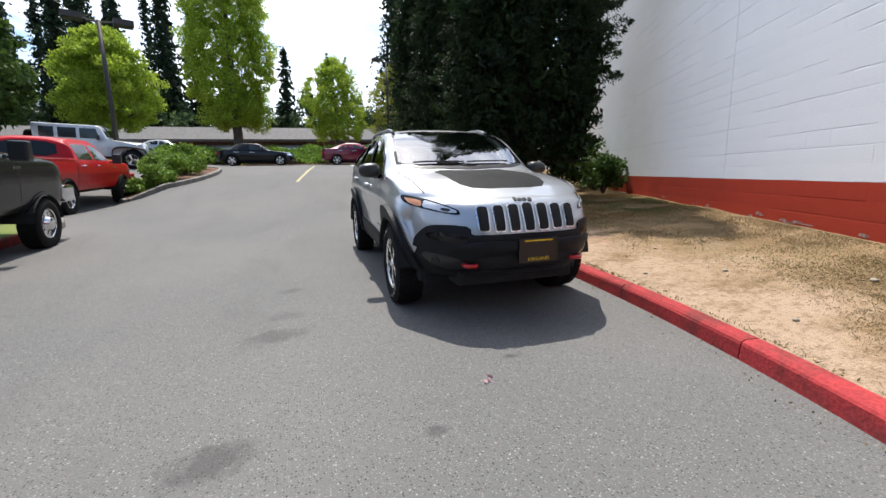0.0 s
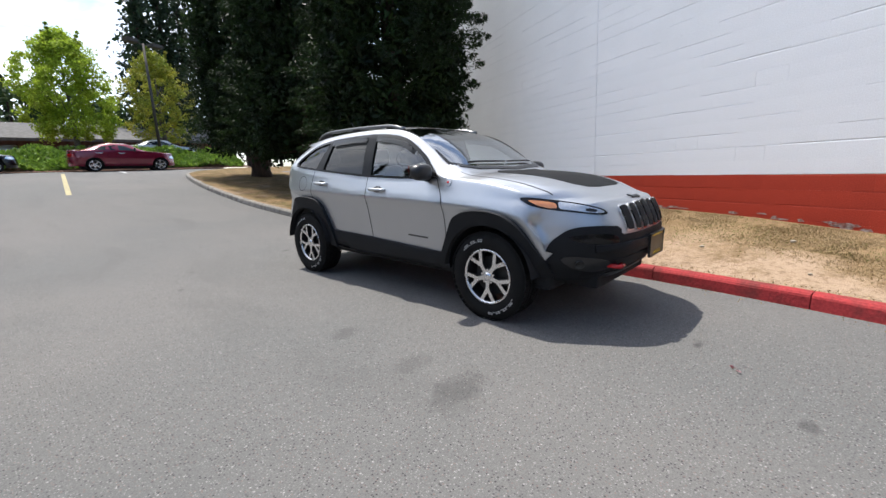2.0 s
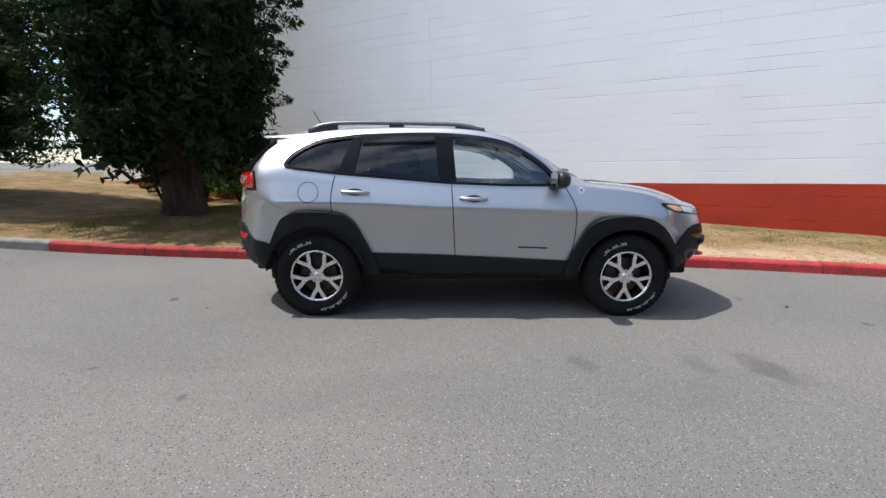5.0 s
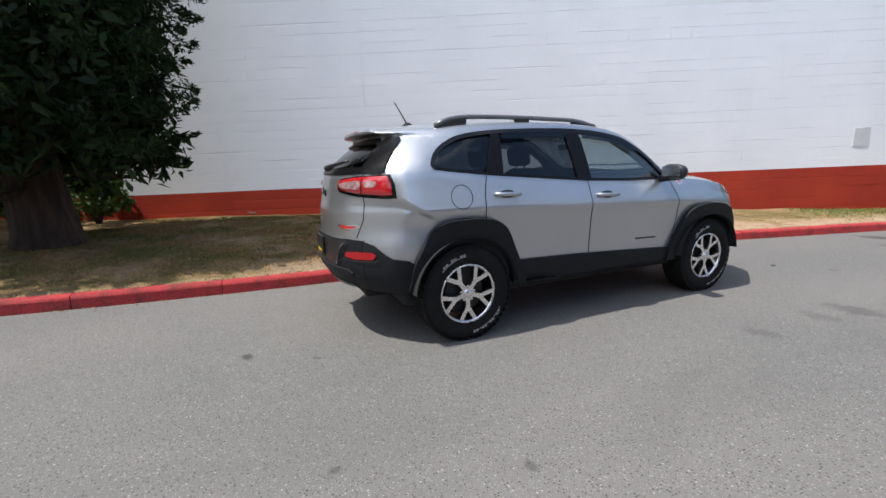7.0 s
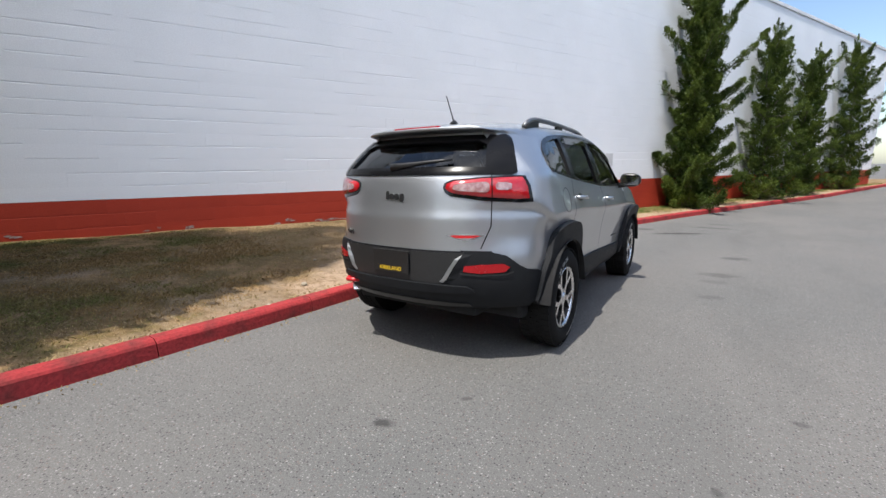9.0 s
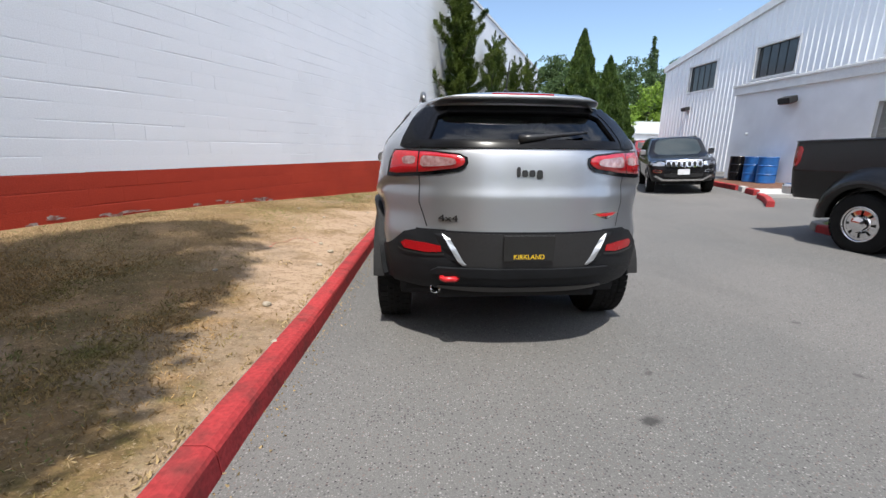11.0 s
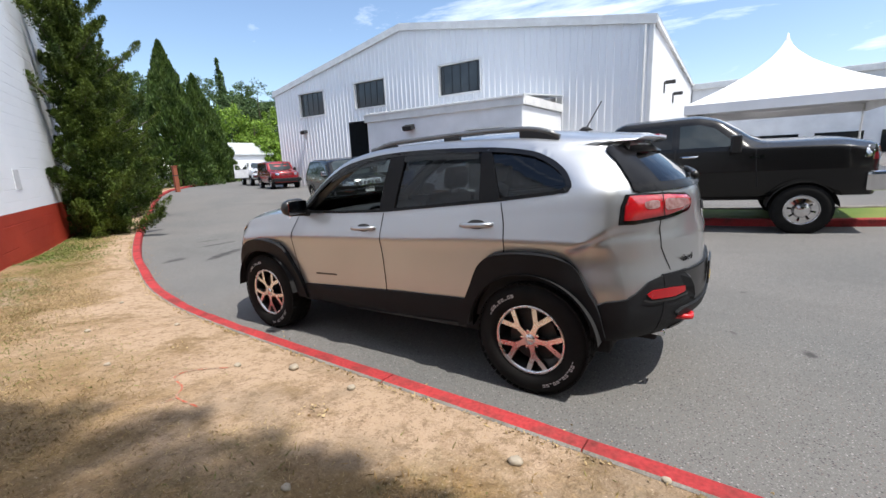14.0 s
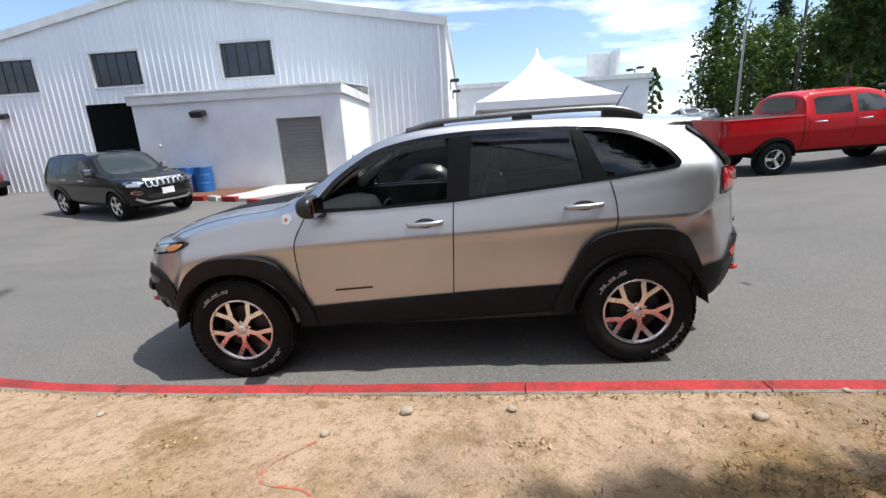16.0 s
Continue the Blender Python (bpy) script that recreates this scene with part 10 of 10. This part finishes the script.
def blades(name, count, y0, y1, t0, t1, size, material, label, seed, mask):
    """Short blades over the verge between two lines along it and two shares of its width."""
    ks = [i for i, p in enumerate(kerb_line) if y0 < p.y < y1]
    out = []
    while len(out) < count:
        i = ks[int(gr.integers(0, len(ks) - 1))]
        t = gr.uniform(t0, t1) * ROWS
        k = min(int(t), ROWS - 1)
        f, g = t - k, gr.random()
        a, b = verge_grid[i][k].lerp(verge_grid[i][k + 1], f), verge_grid[min(i + 1, len(verge_grid) - 1)][k].lerp(verge_grid[min(i + 1, len(verge_grid) - 1)][k + 1], f)
        p = a.lerp(b, g)
        bare, dry = verge_worn[i][k]
        if gr.random() < mask(p, t / ROWS) * (1 - min(1.0, bare * 1.1)) ** 1.5:
            out.append((p.x, p.y, p.z + size[0] * 0.3))
    c = np.array(out)
    ob = leaf_mesh(name, c, gr.uniform(size[0], size[1], len(c)), material, label=label, kind="stuff", seed=seed, lift=0.55, slim=0.12)
    ob["category"] = "grass"


def patchy(p, t):
    n = noise.noise((p.x * 0.8, p.y * 0.8, 3)) + 0.5 * noise.noise((p.x * 2.6, p.y * 2.6, 7))
    bare = max(0.0, 1 - t / 0.3) if -4.5 < p.y < 3 else 0.2
    return max(0.02, min(1.0, 0.38 + 1.9 * n - 0.6 * bare)) * max(0.12, min(1.0, (2.0 - p.y) / 2.2))


blades("dry_grass", 48000, -6.5, 6, 0.02, 0.98, (0.01, 0.024), M["straw"], "dry straw-coloured grass blades in thin turf", 1, patchy)
blades("brown_grass", 70000, 0.2, 7.5, 0.03, 0.98, (0.012, 0.034), M["brown_grass"], "brown and olive grass blades in the shaded turf", 5, lambda p, t: max(0.02, min(1.0, 0.6 + 1.5 * noise.noise((p.x * 1.3, p.y * 1.3, 5)) + 0.7 * noise.noise((p.x * 4.1, p.y * 4.1, 2)))) * max(0.0, min(1.0, (p.y - 0.3) / 1.5)) * (0.25 if t < 0.16 else 1.0))
blades("green_grass", 24000, -14, 8, 0.05, 0.98, (0.01, 0.026), M["green_grass"], "sparse green grass blades among the dry turf", 2, lambda p, t: max(0.0, min(1.0, 1.6 * noise.noise((p.x * 0.6 + 5, p.y * 0.6, 1)) + (0.55 if p.y < -4.6 or t > 0.93 else -0.1))))
blades("far_grass", 9000, -30, -6.5, 0.03, 0.98, (0.025, 0.06), M["green_grass"], "rough green grass along the foot of the wall", 3, lambda p, t: 0.8)
pts = []
for i in range(len(kerb_line)):
    p, q = kerb_line[i], kerb_inward(i)
    if -9 < p.y < 5.5:
        for k in range(26 if p.y > -1 else 14):
            w = -abs(gr.normal()) * 0.07 - 0.004
            x, y = p.x + q.x * w + gr.uniform(-0.17, 0.17) * -q.y, p.y + q.y * w + gr.uniform(-0.17, 0.17) * q.x
            pts.append((x, y, ground_z(x, y) + 0.006))
ob = leaf_mesh("gutter_litter", pts, gr.uniform(0.005, 0.015, len(pts)), M["straw"], label="dry leaf scraps and grit in the gutter", kind="stuff", seed=4)
ob["category"] = "litter"
# dry tufts and crumbs of earth against the back of the kerb
pts = []
for i in range(len(kerb_line)):
    p, q = kerb_line[i], kerb_inward(i)
    if -9 < p.y < 5.5:
        many = int(70 * max(0.15, 0.5 + noise.noise((p.x * 1.7, p.y * 1.7, 4.0))))
        for k in range(many):
            w = KERB_W + 0.004 + abs(gr.normal()) * 0.035
            s = gr.uniform(-0.17, 0.17)
            x, y = p.x + q.x * w + s * -q.y, p.y + q.y * w + s * q.x
            pts.append((x, y, verge_z(x, y) + 0.008))
ob = leaf_mesh("kerb_tufts", pts, gr.uniform(0.008, 0.024, len(pts)), M["straw"], label="dry straw tufts and crumbs behind the kerb", kind="stuff", seed=6, lift=0.8, slim=0.3)
ob["category"] = "grass"

# ---- blocks of the wall, the nearest each on its own ----
BL, BH = 0.4064, 0.2032
Z_RED = 0.95


def block_mesh(name, material, top, bottom, side):
    """A block whose edges are filled flush or left as a shallow tooled joint: depths of top, bottom and sides."""
    me = bpy.data.meshes.new(name)
    w, h, d = BL - 0.0002, BH - 0.0002, 0.006
    v = [(-w / 2, -d, -h / 2), (w / 2, -d, -h / 2), (w / 2, -d, h / 2), (-w / 2, -d, h / 2),
         (-w / 2 + side, 0.0, -h / 2 + bottom), (w / 2 - side, 0.0, -h / 2 + bottom), (w / 2 - side, 0.0, h / 2 - top), (-w / 2 + side, 0.0, h / 2 - top)]
    f = [(4, 7, 6, 5), (0, 4, 5, 1), (1, 5, 6, 2), (2, 6, 7, 3), (3, 7, 4, 0)]
    me.from_pydata(v, [], f)
    me.materials.append(material)
    return me


# filled flush, a lip that catches the light, a lip in shade, and an open upright joint
JOINTS = ((0.0002, 0.0002, 0.0002), (0.016, 0.0002, 0.0002), (0.0002, 0.008, 0.0002), (0.006, 0.0002, 0.003))
kinds = {(red, k): block_mesh("block", M["wall_red"] if red else M["wall_white"], *JOINTS[k]) for red in (True, False) for k in range(4)}


def joint_kind(uc, course, chance):
    """Which joint a block shows: runs of a few blocks along a course share one."""
    n = noise.noise((uc * 0.85 + course * 7.3, course * 3.71, 1.5)) + 0.25 * noise.noise((uc * 3.1, course * 5.2, 8.0))
    if chance < 0.025:
        return 3
    high = max(0.0, course * BH - 1.6) * 0.045  # better filled higher up
    return 1 if n > -0.04 + high else (2 if n < -0.28 - high else 0)


bg = random.Random(21)
rest = {True: ([], []), False: ([], [])}
count = 0
z_row = Z_RED - BH * 6
course = -6
while z_row + BH < WALL_TOP:
    zc = z_row + BH / 2
    red = zc < Z_RED
    u = U0 + (BL / 2 if course % 2 else 0)
    while u + BL <= U1:
        uc = u + BL / 2
        out = 0.002 + bg.uniform(-0.0002, 0.0002)
        tilt, twist = bg.uniform(-0.06, 0.06), bg.uniform(-0.012, 0.012)
        shape = kinds[(red, joint_kind(uc, course, bg.random()))]
        pos = on_wall(uc, zc)
        if zc + BH > wall_base(pos.y) - 0.25:
            m = pose(uc, out, zc, tilt, 0, twist)
            if -4.9 < u < 3.0 and 0.1 < zc < 2.95 and count < 300:
                ob = new("block", shape)
                ob.parent = wall
                ob.matrix_basis = m
                count += 1
            else:
                vs, fs = rest[red]
                n0 = len(vs)
                vs += [tuple(m @ v.co) for v in shape.vertices]
                fs += [tuple(i + n0 for i in p.vertices) for p in shape.polygons]
        u += BL
    z_row += BH
    course += 1
for red, (vs, fs) in rest.items():
    me = bpy.data.meshes.new("blocks")
    me.from_pydata(vs, [], fs)
    me.materials.append(M["wall_red"] if red else M["wall_white"])
    ob = new("blocks", me)
    ob.parent = wall
    tagged(ob, kind="stuff", label="painted concrete blocks with shallow joints")
bm = bmesh.new()
box(bm, U0, U1, -0.05, -0.009, -0.8, Z_RED)
part("red_backing", bm, M["wall_red"], wall)
